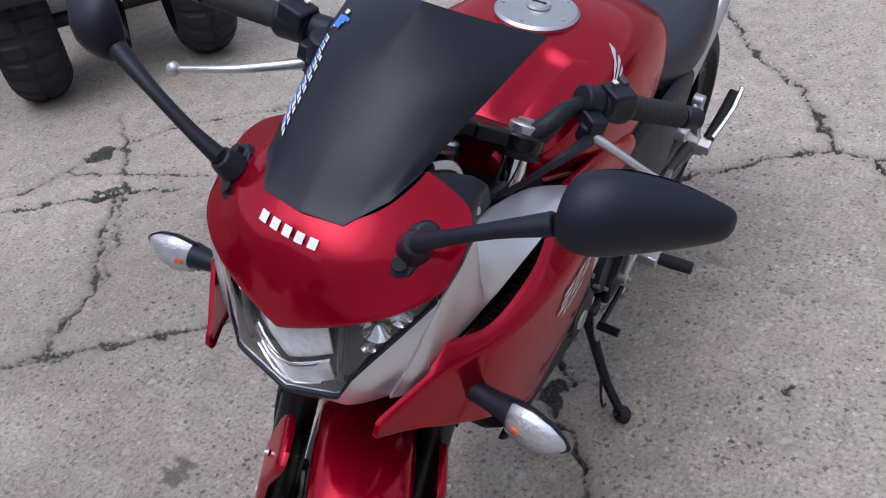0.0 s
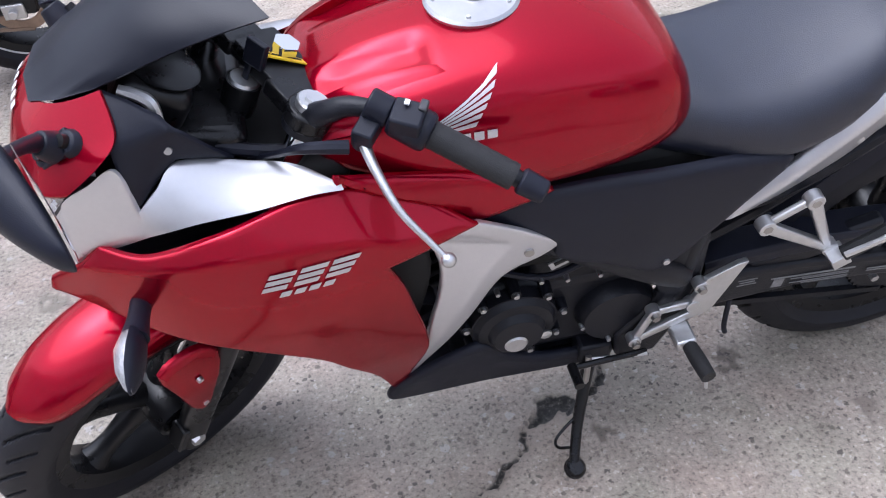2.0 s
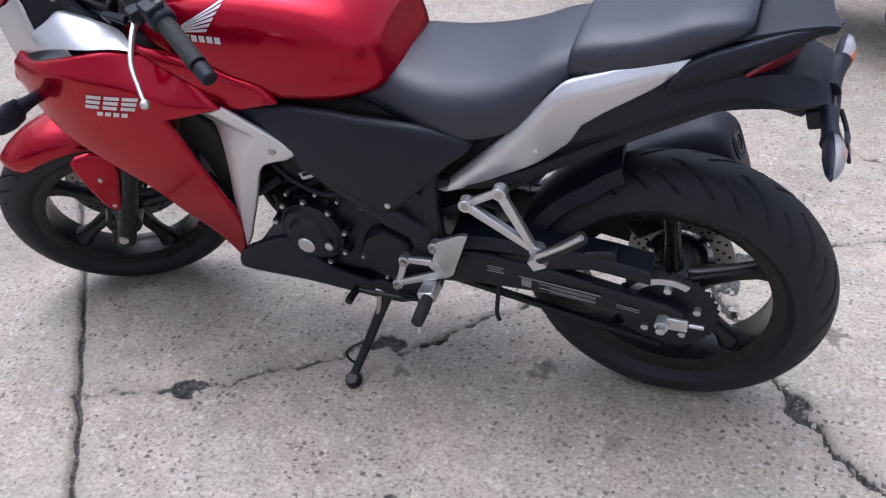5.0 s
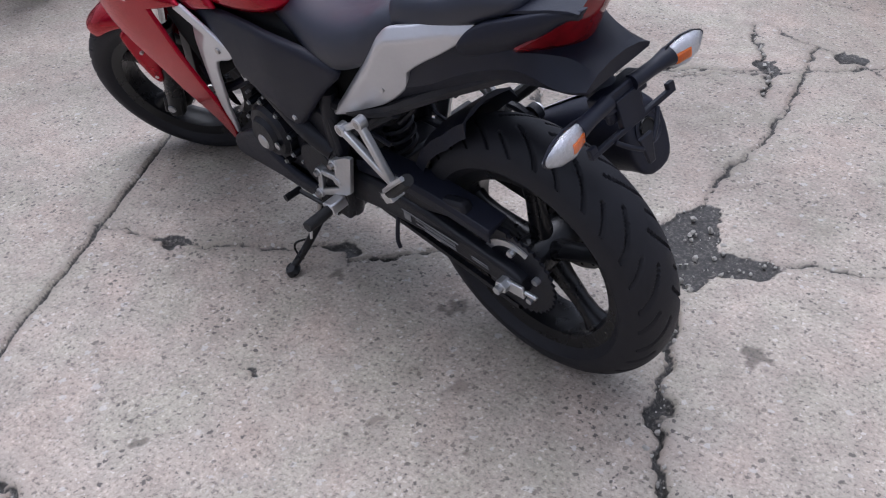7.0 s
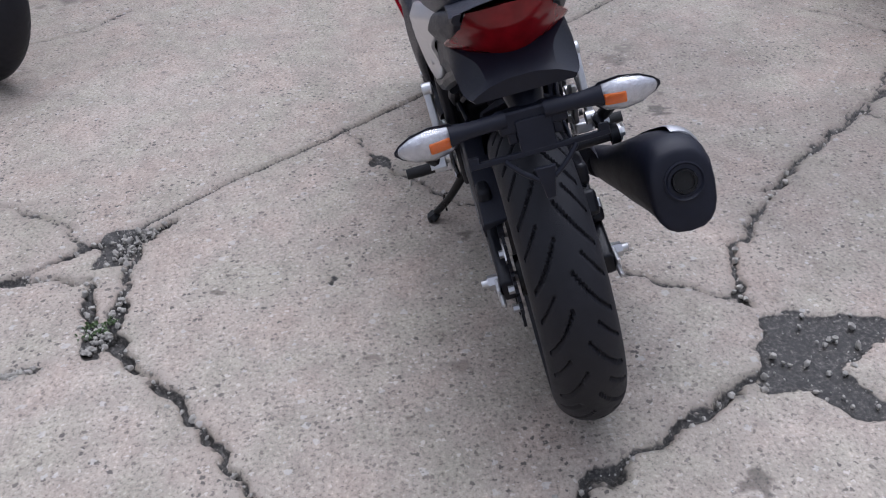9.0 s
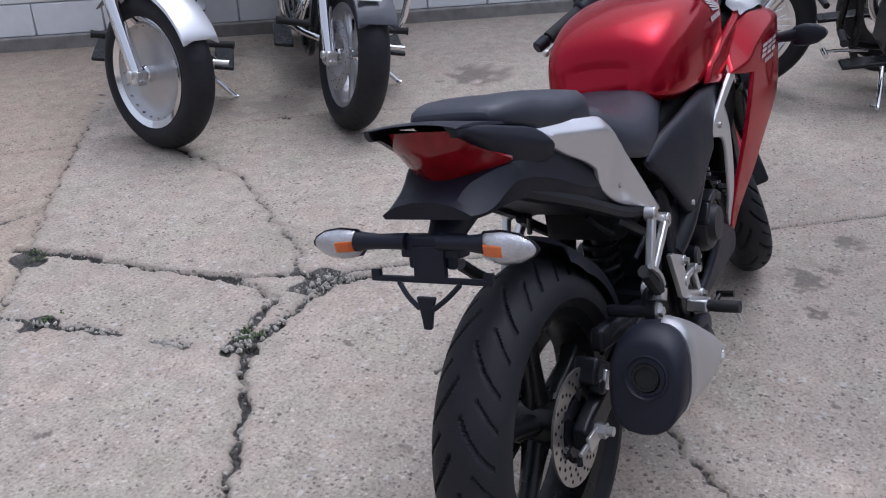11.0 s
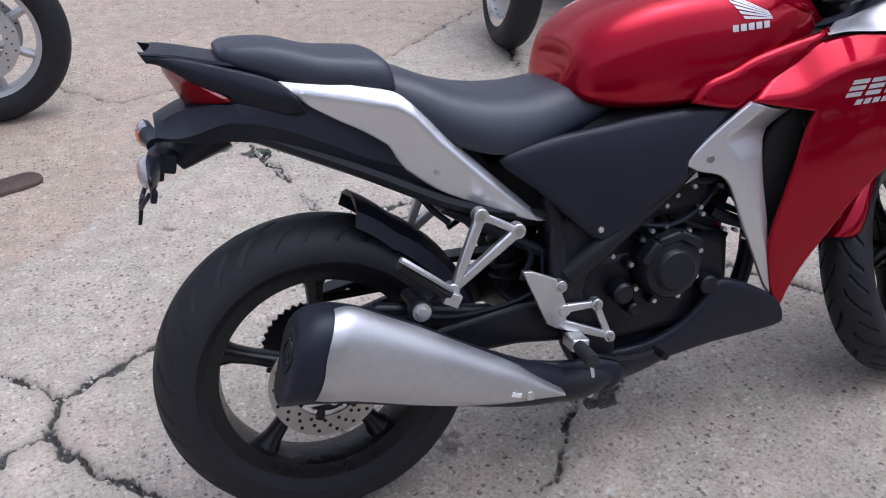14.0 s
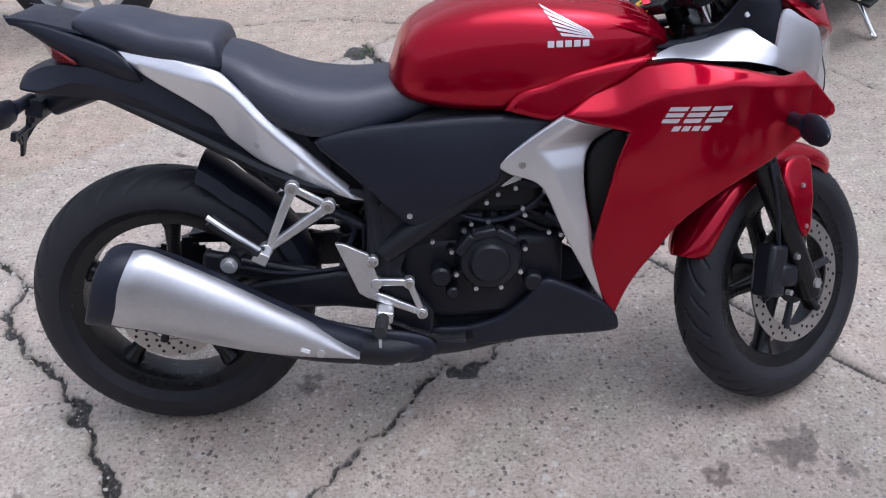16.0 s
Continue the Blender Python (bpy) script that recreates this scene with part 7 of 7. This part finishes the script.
def cruiser(m, label, wheel, fender, steer=0.0, bars=False, tagcard=False, bags=False, lean=9):
    """A heavy cruiser along +x with its front axle at the origin's x; forks, fender, engine, pipes, stand."""
    root = thing("cruiser_motorcycle", m @ pose(0, 0, 0, lean, 0, 0), label, "motorcycle", "cruisers parked by the wall")
    R = 0.325
    hub = (0, 0, R)
    turn = pose(0, 0, 0, 0, 0, steer)
    w = part("front_wheel", tyre(hub, R, 0.068, plain_tread, 220, rim=0.222).move(turn), RUBBER, root, "black front tyre")
    if wheel == "solid":
        part("disc_rim", Geo().lathe([(0.030, -0.035), (0.13, -0.020), (0.185, -0.030), (0.205, -0.045), (0.228, -0.056), (0.228, 0.056), (0.205, 0.045), (0.185, 0.030), (0.13, 0.020), (0.030, 0.035)], hub, 64).move(turn), SATIN, w, "polished solid disc wheel")
        part("rim_edge", Geo().lathe([(0.200, -0.052), (0.230, -0.060), (0.230, -0.050), (0.205, -0.044)], hub, 64).lathe([(0.200, 0.052), (0.230, 0.060), (0.230, 0.050), (0.205, 0.044)], hub, 64).move(turn), CHROME, w)
        g = Geo()
        for k in range(24):
            a = radians(15 * k)
            for s in (1, -1):
                g.cyl((0.190 * math.cos(a), s * 0.036, R + 0.190 * math.sin(a)), (0.190 * math.cos(a), s * 0.042, R + 0.190 * math.sin(a)), 0.004, n=6)
        tagged(part("rivet_ring", g.move(turn), STEEL, w), kind="stuff")
    elif wheel == "spoke":
        part("rim_edge", Geo().lathe([(0.205, -0.045), (0.230, -0.052), (0.230, 0.052), (0.205, 0.045), (0.200, 0.0)], hub, 64).move(turn), CHROME, w, "chrome spoked rim")
        for k in range(40):
            a = radians(9 * k)
            b = a + radians(28 if k % 2 else -28)
            s = 1 if k % 4 < 2 else -1
            part("spoke", Geo().cyl((0.05 * math.cos(b), s * 0.036, R + 0.05 * math.sin(b)), (0.206 * math.cos(a), s * 0.004, R + 0.206 * math.sin(a)), 0.0022, n=5).move(turn), CHROME, w)
    else:
        part("rim_edge", Geo().lathe([(0.205, -0.045), (0.230, -0.052), (0.230, 0.052), (0.205, 0.045), (0.200, 0.0)], hub, 64).move(turn), GLOSSB if wheel == "cast" else SATIN, w)
        for k in range(7):
            a = radians(51.4 * k)
            part("spoke", Geo().cyl((0.03 * math.cos(a), 0, R + 0.03 * math.sin(a)), (0.21 * math.cos(a), 0, R + 0.21 * math.sin(a)), 0.014, 0.018, 8).move(turn), GLOSSB if wheel == "cast" else SATIN, w)
    part("hub", Geo().cyl((0, -0.075, R), (0, 0.075, R), 0.036, n=24, round_end=0.008).move(turn), CHROME, w)
    if wheel != "solid":
        for s in ((1, -1) if wheel == "disc" else (1,)):
            part("brake_disc", Geo().lathe([(0.095, s * 0.068 - 0.002), (0.150, s * 0.068 - 0.002), (0.150, s * 0.068 + 0.002), (0.095, s * 0.068 + 0.002)], hub, 48).move(turn), SATIN, w, "drilled steel brake disc")
            g = Geo()
            for k in range(36):
                a, r = radians(10 * k), (0.108, 0.122, 0.137)[k % 3]
                g.cyl((r * math.cos(a), s * 0.0655, R + r * math.sin(a)), (r * math.cos(a), s * 0.0705, R + r * math.sin(a)), 0.004, n=6)
            tagged(part("drill_hole_ring", g.move(turn), DARK, w), kind="stuff")
    rake = radians(32)
    up = lambda d, y: Vector((math.sin(rake) * d, y, R + math.cos(rake) * d))
    for s in (1, -1):
        f = part("fork_leg", Geo().cyl(up(-0.04, s * 0.105), up(0.34, s * 0.105), 0.030, 0.031, 20, 0.004).cyl(up(0.34, s * 0.105), up(0.72, s * 0.105), 0.024, n=18).move(turn), CHROME, root, "chrome fork leg")
        part("axle_clamp", Geo().box(up(-0.01, s * 0.105), (0.07, 0.05, 0.06)).cyl((0, s * 0.10, R), (0, s * 0.145, R), 0.018).move(turn), ALU, f, bevel=0.006)
    rows = []
    for a in range(38, 152, 6):
        t = radians(a)
        rows.append([(R * 1.10 * math.cos(t) + 0.02, y, R * 0.98 + r * math.sin(t)) for y, r in ((-0.088, 0.335), (-0.085, 0.352), (-0.05, 0.372), (0, 0.378), (0.05, 0.372), (0.085, 0.352), (0.088, 0.335), (0.08, 0.335), (0.04, 0.366), (-0.04, 0.366), (-0.08, 0.335))])
    fe = part("front_fender", Geo().rings(rows).move(turn), fender, root, "valanced front fender")
    for s in (1, -1):
        part("fender_strut", Geo().box(up(0.30, s * 0.09), (0.04, 0.02, 0.10), (0, 32, 0)).move(turn), CHROME, fe, bevel=0.004)
    if tagcard:
        part("paper_tag", Geo().box((-0.215, 0.03, 0.63), (0.004, 0.10, 0.055), (0, 38, 0)).move(turn), PAPER, fe, "white paper tag")
        bars_ = Geo()
        for k in range(3):
            bars_.box((-0.2185 + 0.006 * (k - 1), 0.03, 0.632 + 0.014 * (k - 1)), (0.003, 0.07, 0.004), (0, 38, 0))
        part("tag_writing", bars_.move(turn), GREYTRIM, fe)
    ch = Geo()
    for s in (1, -1):
        ch.tube([(0.42, s * 0.06, 0.86), (0.47, s * 0.12, 0.45), (0.52, s * 0.13, 0.20), (0.95, s * 0.13, 0.18), (1.30, s * 0.12, 0.24), (1.50, s * 0.12, 0.38)], 0.018, 8)
    part("chassis", ch, GLOSSB, root)
    block_ = part("engine", Geo().box((0.80, 0, 0.34), (0.36, 0.26, 0.24)).box((1.05, 0, 0.36), (0.22, 0.24, 0.20)), ENGINE, root, "black and chrome twin engine", bevel=0.03)
    for tilt, cx in ((-22, 0.70), (22, 0.90)):
        g = Geo()
        for k in range(9):
            g.box((cx + math.sin(radians(tilt)) * (0.02 + 0.022 * k), 0, 0.46 + 0.022 * k), (0.17, 0.18, 0.008), (0, tilt, 0))
        part("cylinder", g, ENGINE, block_)
        part("rocker_cover", Geo().box((cx + math.sin(radians(tilt)) * 0.24, 0, 0.68), (0.17, 0.16, 0.07), (0, tilt, 0)), CHROME, block_, bevel=0.02)
    part("air_cleaner", Geo().cyl((0.80, 0.10, 0.60), (0.80, 0.20, 0.60), 0.09, 0.085, 28, 0.012), CHROME, block_)
    for s in (1, -1):
        part("primary_cover", Geo().rings([[(0.95 + p[0], s * y, 0.34 + p[1]) for p in rounded(0.52 * k, 0.20 * k, 0.09 * k)] for y, k in ((0.13, 1.0), (0.165, 1.0), (0.175, 0.92))]), CHROME, block_)
        part("floorboard", Geo().box((0.52, s * 0.27, 0.27), (0.26, 0.09, 0.018), (0, -8, 0)), GLOSSB, root, bevel=0.006)
        part("highway_peg", Geo().cyl((0.40, s * 0.16, 0.36), (0.38, s * 0.30, 0.37), 0.016, n=12).cyl((0.38, s * 0.30, 0.37), (0.378, s * 0.312, 0.3705), 0.018, n=12), GRIPM, root)
    part("shift_lever", Geo().tube([(0.52, -0.19, 0.29), (0.40, -0.22, 0.30), (0.32, -0.24, 0.30)], 0.008, 8).cyl((0.32, -0.22, 0.30), (0.32, -0.29, 0.30), 0.012), CHROME, root)
    part("exhaust_pipe", Geo().tube([(0.68, 0.10, 0.56), (0.60, 0.17, 0.42), (0.72, 0.20, 0.26), (1.10, 0.21, 0.24), (1.80, 0.21, 0.26)], [0.024, 0.026, 0.034, 0.042, 0.046], 14), CHROME, root, "long chrome exhaust pipe")
    rows = []
    for x, w, top, low in spline([(0.45, 0.05, 0.90, 0.80), (0.55, 0.12, 0.98, 0.78), (0.72, 0.16, 1.0, 0.76), (0.95, 0.13, 0.94, 0.76), (1.08, 0.07, 0.85, 0.76)], 5):
        rows.append([(x, w * math.cos(a), (top + low) / 2 + (top - low) / 2 * math.sin(a)) for a in [6.28318531 * i / 20 for i in range(20)]])
    part("fuel_tank", Geo().rings(rows), fender, root)
    rows = []
    for x, w, top, low in spline([(1.02, 0.10, 0.80, 0.70), (1.20, 0.16, 0.74, 0.62), (1.42, 0.18, 0.80, 0.64), (1.70, 0.12, 0.84, 0.74), (1.85, 0.08, 0.82, 0.76)], 5):
        rows.append([(x, w * math.cos(a), (top + low) / 2 + (top - low) / 2 * math.sin(a)) for a in [6.28318531 * i / 20 for i in range(20)]])
    part("seat", Geo().rings(rows), SEAT, root)
    part("rear_tyre", tyre((1.62, 0, R), R, 0.075, plain_tread, 120, rim=0.222), RUBBER, root)
    part("rear_rim", Geo().lathe([(0.03, -0.04), (0.12, -0.02), (0.228, -0.05), (0.228, 0.05), (0.12, 0.02), (0.03, 0.04)], (1.62, 0, R), 40), SATIN, root)
    rows = []
    for a in range(10, 150, 8):
        t = radians(a)
        rows.append([(1.62 + 0.36 * math.cos(t), y, R + r * math.sin(t)) for y, r in ((-0.10, 0.34), (-0.07, 0.375), (0, 0.385), (0.07, 0.375), (0.10, 0.34), (0.06, 0.362), (-0.06, 0.362))])
    part("rear_fender", Geo().rings(rows), fender, root)
    part("handlebar", Geo().tube([(0.86, -0.42, 1.06), (0.70, -0.34, 1.10), (0.50, -0.12, 1.06), (0.48, 0, 1.02), (0.50, 0.12, 1.06), (0.70, 0.34, 1.10), (0.86, 0.42, 1.06)], 0.014, 10), CHROME, root)
    part("headlamp", Geo().lathe([(0.001, -0.06), (0.05, -0.05), (0.085, 0.0), (0.09, 0.05), (0.001, 0.06)], (0, 0, 0), 28).move(pose(0.30, 0, 0.88, 0, 0, 90)), CHROME, root)
    if bars:
        part("crash_bar", Geo().tube([(0.45, 0.05, 0.70), (0.43, 0.16, 0.72), (0.42, 0.27, 0.70), (0.42, 0.30, 0.62), (0.42, 0.30, 0.50), (0.43, 0.26, 0.36), (0.47, 0.10, 0.28)], 0.017, 12).tube([(0.45, -0.05, 0.70), (0.43, -0.16, 0.72), (0.42, -0.27, 0.70), (0.42, -0.30, 0.62), (0.42, -0.30, 0.50), (0.43, -0.26, 0.36), (0.47, -0.10, 0.28)], 0.017, 12), CHROME, root, "chrome crash bar")
    if bags:
        for s in (1, -1):
            part("saddlebag", Geo().box((1.55, s * 0.25, 0.55), (0.50, 0.16, 0.28)), SEAT, root, bevel=0.04)
    st = Geo().tube([(0.62, -0.12, 0.22), (0.60, -0.22, 0.15), (0.58, -0.32, 0.075), (0.575, -0.345, 0.066)], [0.013, 0.012, 0.011, 0.010], 10).tube([(0.58, -0.32, 0.072), (0.545, -0.32, 0.078)], 0.006, 8)
    part("side_stand", st, CHROME, root, "chrome side stand swung out")
    return root


cruiser(pose(1.41, 2.40, 0.0, 0, 0, 40), "chrome cruiser with silver front fender and solid disc wheel", "solid", SILVER, 40)
cruiser(pose(1.95, 1.78, 0.0, 0, 0, 40), "dark grey touring cruiser with chrome crash bars and a white tag", "disc", GREYPAINT, 12, True, True, True)
cruiser(pose(3.22, 0.33, 0.0, 0, 0, -70), "blue cruiser with chrome wire-spoked front wheel", "spoke", BLUEPAINT, 0)
cruiser(pose(4.10, -0.25, 0.0, 0, 0, -50), "black cruiser parked at the end of the row", "cast", GREYPAINT, 0)
cruiser(pose(-0.74, 2.32, 0.0, 0, 0, 178), "black cruiser with drilled discs and a bright rim", "disc", GREYPAINT, 0, True, False, True, 4)


def sport_rear(m):
    """A black sport motorcycle along +x, its rear wheel and chain side showing."""
    root = thing("sport_motorcycle", m @ pose(0, 0, 0, -9, 0, 0), "black sport motorcycle with a white rim stripe and drive chain", "motorcycle")
    R = 0.315
    w = part("rear_wheel", tyre((0, 0, R), R, 0.08, plain_tread, 240), RUBBER, root, "black rear tyre")
    part("rim", Geo().lathe([(0.222, -0.06), (0.226, -0.054), (0.205, -0.04), (0.196, 0), (0.205, 0.04), (0.226, 0.054), (0.222, 0.06), (0.190, 0.05), (0.185, 0), (0.190, -0.05)], (0, 0, R), 72), GLOSSB, w)
    for s in (1, -1):
        part("rim_stripe", Geo().lathe([(0.214, s * 0.0605), (0.222, s * 0.0615), (0.222, s * 0.0600), (0.214, s * 0.0590)], (0, 0, R), 72), WHITE, w, "white rim stripe")
    for k in range(5):
        a = radians(72 * k + 30)
        part("spoke", Geo().cyl((0.03 * math.cos(a), 0, R + 0.03 * math.sin(a)), (0.195 * math.cos(a), 0, R + 0.195 * math.sin(a)), 0.020, 0.014, 10), GLOSSB, w)
    part("hub", Geo().cyl((0, -0.08, R), (0, 0.08, R), 0.05, n=24), ENGINE, w)
    part("sprocket", Geo().lathe([(0.07, 0.085), (0.105, 0.085), (0.105, 0.091), (0.07, 0.091)], (0, 0, R), 48), RUSTY, w, "dull steel sprocket")
    part("brake_disc", Geo().lathe([(0.06, -0.088), (0.11, -0.088), (0.11, -0.084), (0.06, -0.084)], (0, 0, R), 40), STEEL, w)
    sw = part("swing_arm", Geo().box((0.26, 0.125, R + 0.03), (0.66, 0.035, 0.075), (0, -3, 0)).box((0.26, -0.125, R + 0.03), (0.66, 0.035, 0.075), (0, -3, 0)), GLOSSB, root, bevel=0.012)
    part("axle_block", Geo().box((0, 0.148, R), (0.07, 0.012, 0.05)).cyl((0, 0.15, R), (0, 0.175, R), 0.016, n=6), ALU, sw, bevel=0.003)
    part("drive_chain", Geo().tube([(-0.02, 0.088, R + 0.104), (0.30, 0.088, R + 0.09), (0.60, 0.088, R + 0.07)], 0.008, 6).tube([(-0.02, 0.088, R - 0.104), (0.30, 0.088, R - 0.07), (0.60, 0.088, R - 0.02)], 0.008, 6), RUSTY, root)
    part("chain_guard", Geo().box((0.22, 0.10, R + 0.135), (0.42, 0.05, 0.02), (0, 4, 0)), SATIN, root, bevel=0.004)
    part("engine", Geo().box((0.78, 0, 0.42), (0.42, 0.28, 0.36)), ENGINE, root, bevel=0.05)
    part("tail_cowl", Geo().rings([[(x, w_ * math.cos(a), z + h * math.sin(a)) for a in [6.28318531 * i / 16 for i in range(16)]] for x, w_, z, h in ((-0.35, 0.05, 0.92, 0.03), (-0.15, 0.10, 0.88, 0.06), (0.15, 0.14, 0.82, 0.08), (0.45, 0.15, 0.80, 0.08))]), GLOSSB, root)
    part("fuel_tank", Geo().ball((0.68, 0, 0.86), (0.26, 0.16, 0.13), 16), GLOSSB, root)
    part("fairing", Geo().rings([[(x, w_ * math.cos(a), z + h * math.sin(a)) for a in [6.28318531 * i / 20 for i in range(20)]] for x, w_, z, h in ((0.72, 0.20, 0.55, 0.22), (1.0, 0.23, 0.60, 0.30), (1.25, 0.20, 0.72, 0.30), (1.45, 0.08, 0.82, 0.12))]), GLOSSB, root)
    part("front_tyre", tyre((1.40, 0, 0.30), 0.30, 0.06, plain_tread, 160), RUBBER, root)
    part("front_rim", Geo().lathe([(0.03, -0.03), (0.22, -0.04), (0.22, 0.04), (0.03, 0.03)], (1.40, 0, 0.30), 40), GLOSSB, root)
    part("side_stand", Geo().tube([(0.62, 0.12, 0.26), (0.60, 0.20, 0.16), (0.58, 0.27, 0.06)], 0.011, 8), GLOSSB, root)
    return root


sport_rear(pose(1.78, -1.98, 0, 0, 0, -4))


def quad_bike(m):
    """A dark four-wheeled all-terrain vehicle with balloon tyres."""
    root = thing("quad_bike", m, "dark all-terrain quad bike on chunky black tyres", "quad bike", "quad bikes parked side by side")
    for x in (0, 1.15):
        for s in (1, -1):
            c = (x, s * 0.345, 0.28)
            knob = lambda q, w: 0.012 if (q % 0.085) < 0.032 or abs(w) < 0.06 else 0.0
            w = part("tyre", tyre(c, 0.29, 0.125, knob, 160, rim=0.15), RUBBER, root, "chunky black off-road tyre")
            part("rim", Geo().lathe([(0.02, -0.03), (0.10, -0.05), (0.155, -0.09), (0.155, 0.09), (0.10, 0.05), (0.02, 0.03)], c, 40), GLOSSB, w)
    part("chassis", Geo().box((0.57, 0, 0.36), (1.2, 0.30, 0.16)).cyl((0, -0.30, 0.28), (0, 0.30, 0.28), 0.03).cyl((1.15, -0.30, 0.28), (1.15, 0.30, 0.28), 0.03), ENGINE, root, bevel=0.02)
    for x in (0, 1.15):
        for s in (1, -1):
            rows = []
            for a in range(20, 162, 10):
                t = radians(a)
                rows.append([(x + 0.37 * math.cos(t), s * 0.335 + y, 0.34 + r * math.sin(t)) for y, r in ((-0.16, 0.36), (0, 0.38), (0.16, 0.36), (0.16, 0.35), (0, 0.37), (-0.16, 0.35))])
            part("mudguard", Geo().rings(rows), GLOSSB, root)
    part("body", Geo().rings([[(x, w_ * math.cos(a), z + h * math.sin(a)) for a in [6.28318531 * i / 20 for i in range(20)]] for x, w_, z, h in ((-0.22, 0.24, 0.70, 0.05), (-0.05, 0.30, 0.70, 0.09), (0.35, 0.20, 0.68, 0.14), (0.75, 0.20, 0.72, 0.12), (1.15, 0.34, 0.68, 0.10), (1.45, 0.26, 0.62, 0.08))]), GLOSSB, root)
    part("seat", Geo().rings([[(x, w_ * math.cos(a), z + 0.06 * math.sin(a)) for a in [6.28318531 * i / 16 for i in range(16)]] for x, w_, z in ((0.0, 0.10, 0.80), (0.2, 0.17, 0.80), (0.55, 0.15, 0.82), (0.75, 0.08, 0.84))]), SEAT, root)
    part("handlebar", Geo().tube([(0.80, -0.38, 1.02), (0.92, -0.2, 1.0), (0.95, 0, 0.98), (0.92, 0.2, 1.0), (0.80, 0.38, 1.02)], 0.013, 8), GLOSSB, root)
    rack = Geo()
    for k in range(6):
        rack.cyl((-0.20, -0.25 + 0.10 * k, 0.80), (0.08, -0.25 + 0.10 * k, 0.78), 0.009, n=8)
    part("cargo_rack", rack, GLOSSB, root)
    return root


quad = quad_bike(pose(-0.44, -2.39, 0, 0, 0, 236))
copy_thing(quad, pose(0.66, -3.15, 0, 0, 0, 236))


# ---- small flat things in the ground ----
lid = Geo().rings([[(p[0], p[1], z) for p in rounded(0.20 * k, 0.11 * k, 0.05 * k)] for z, k in ((-0.004, 1.0), (0.010, 1.0), (0.014, 0.94))])
IRON = mat("dark_rusty_iron", (0.075, 0.052, 0.042), 0.7, 0.2, vary=0.35, scale=60, bump=0.5, bump_scale=200)
lid_ob = part("valve_cover_lid", lid, IRON)
lid_ob.matrix_world = pose(-0.68, 1.71, 0, 0, 0, 20)
tagged(lid_ob, "small oval rusty iron cover set in concrete", "ground cover")
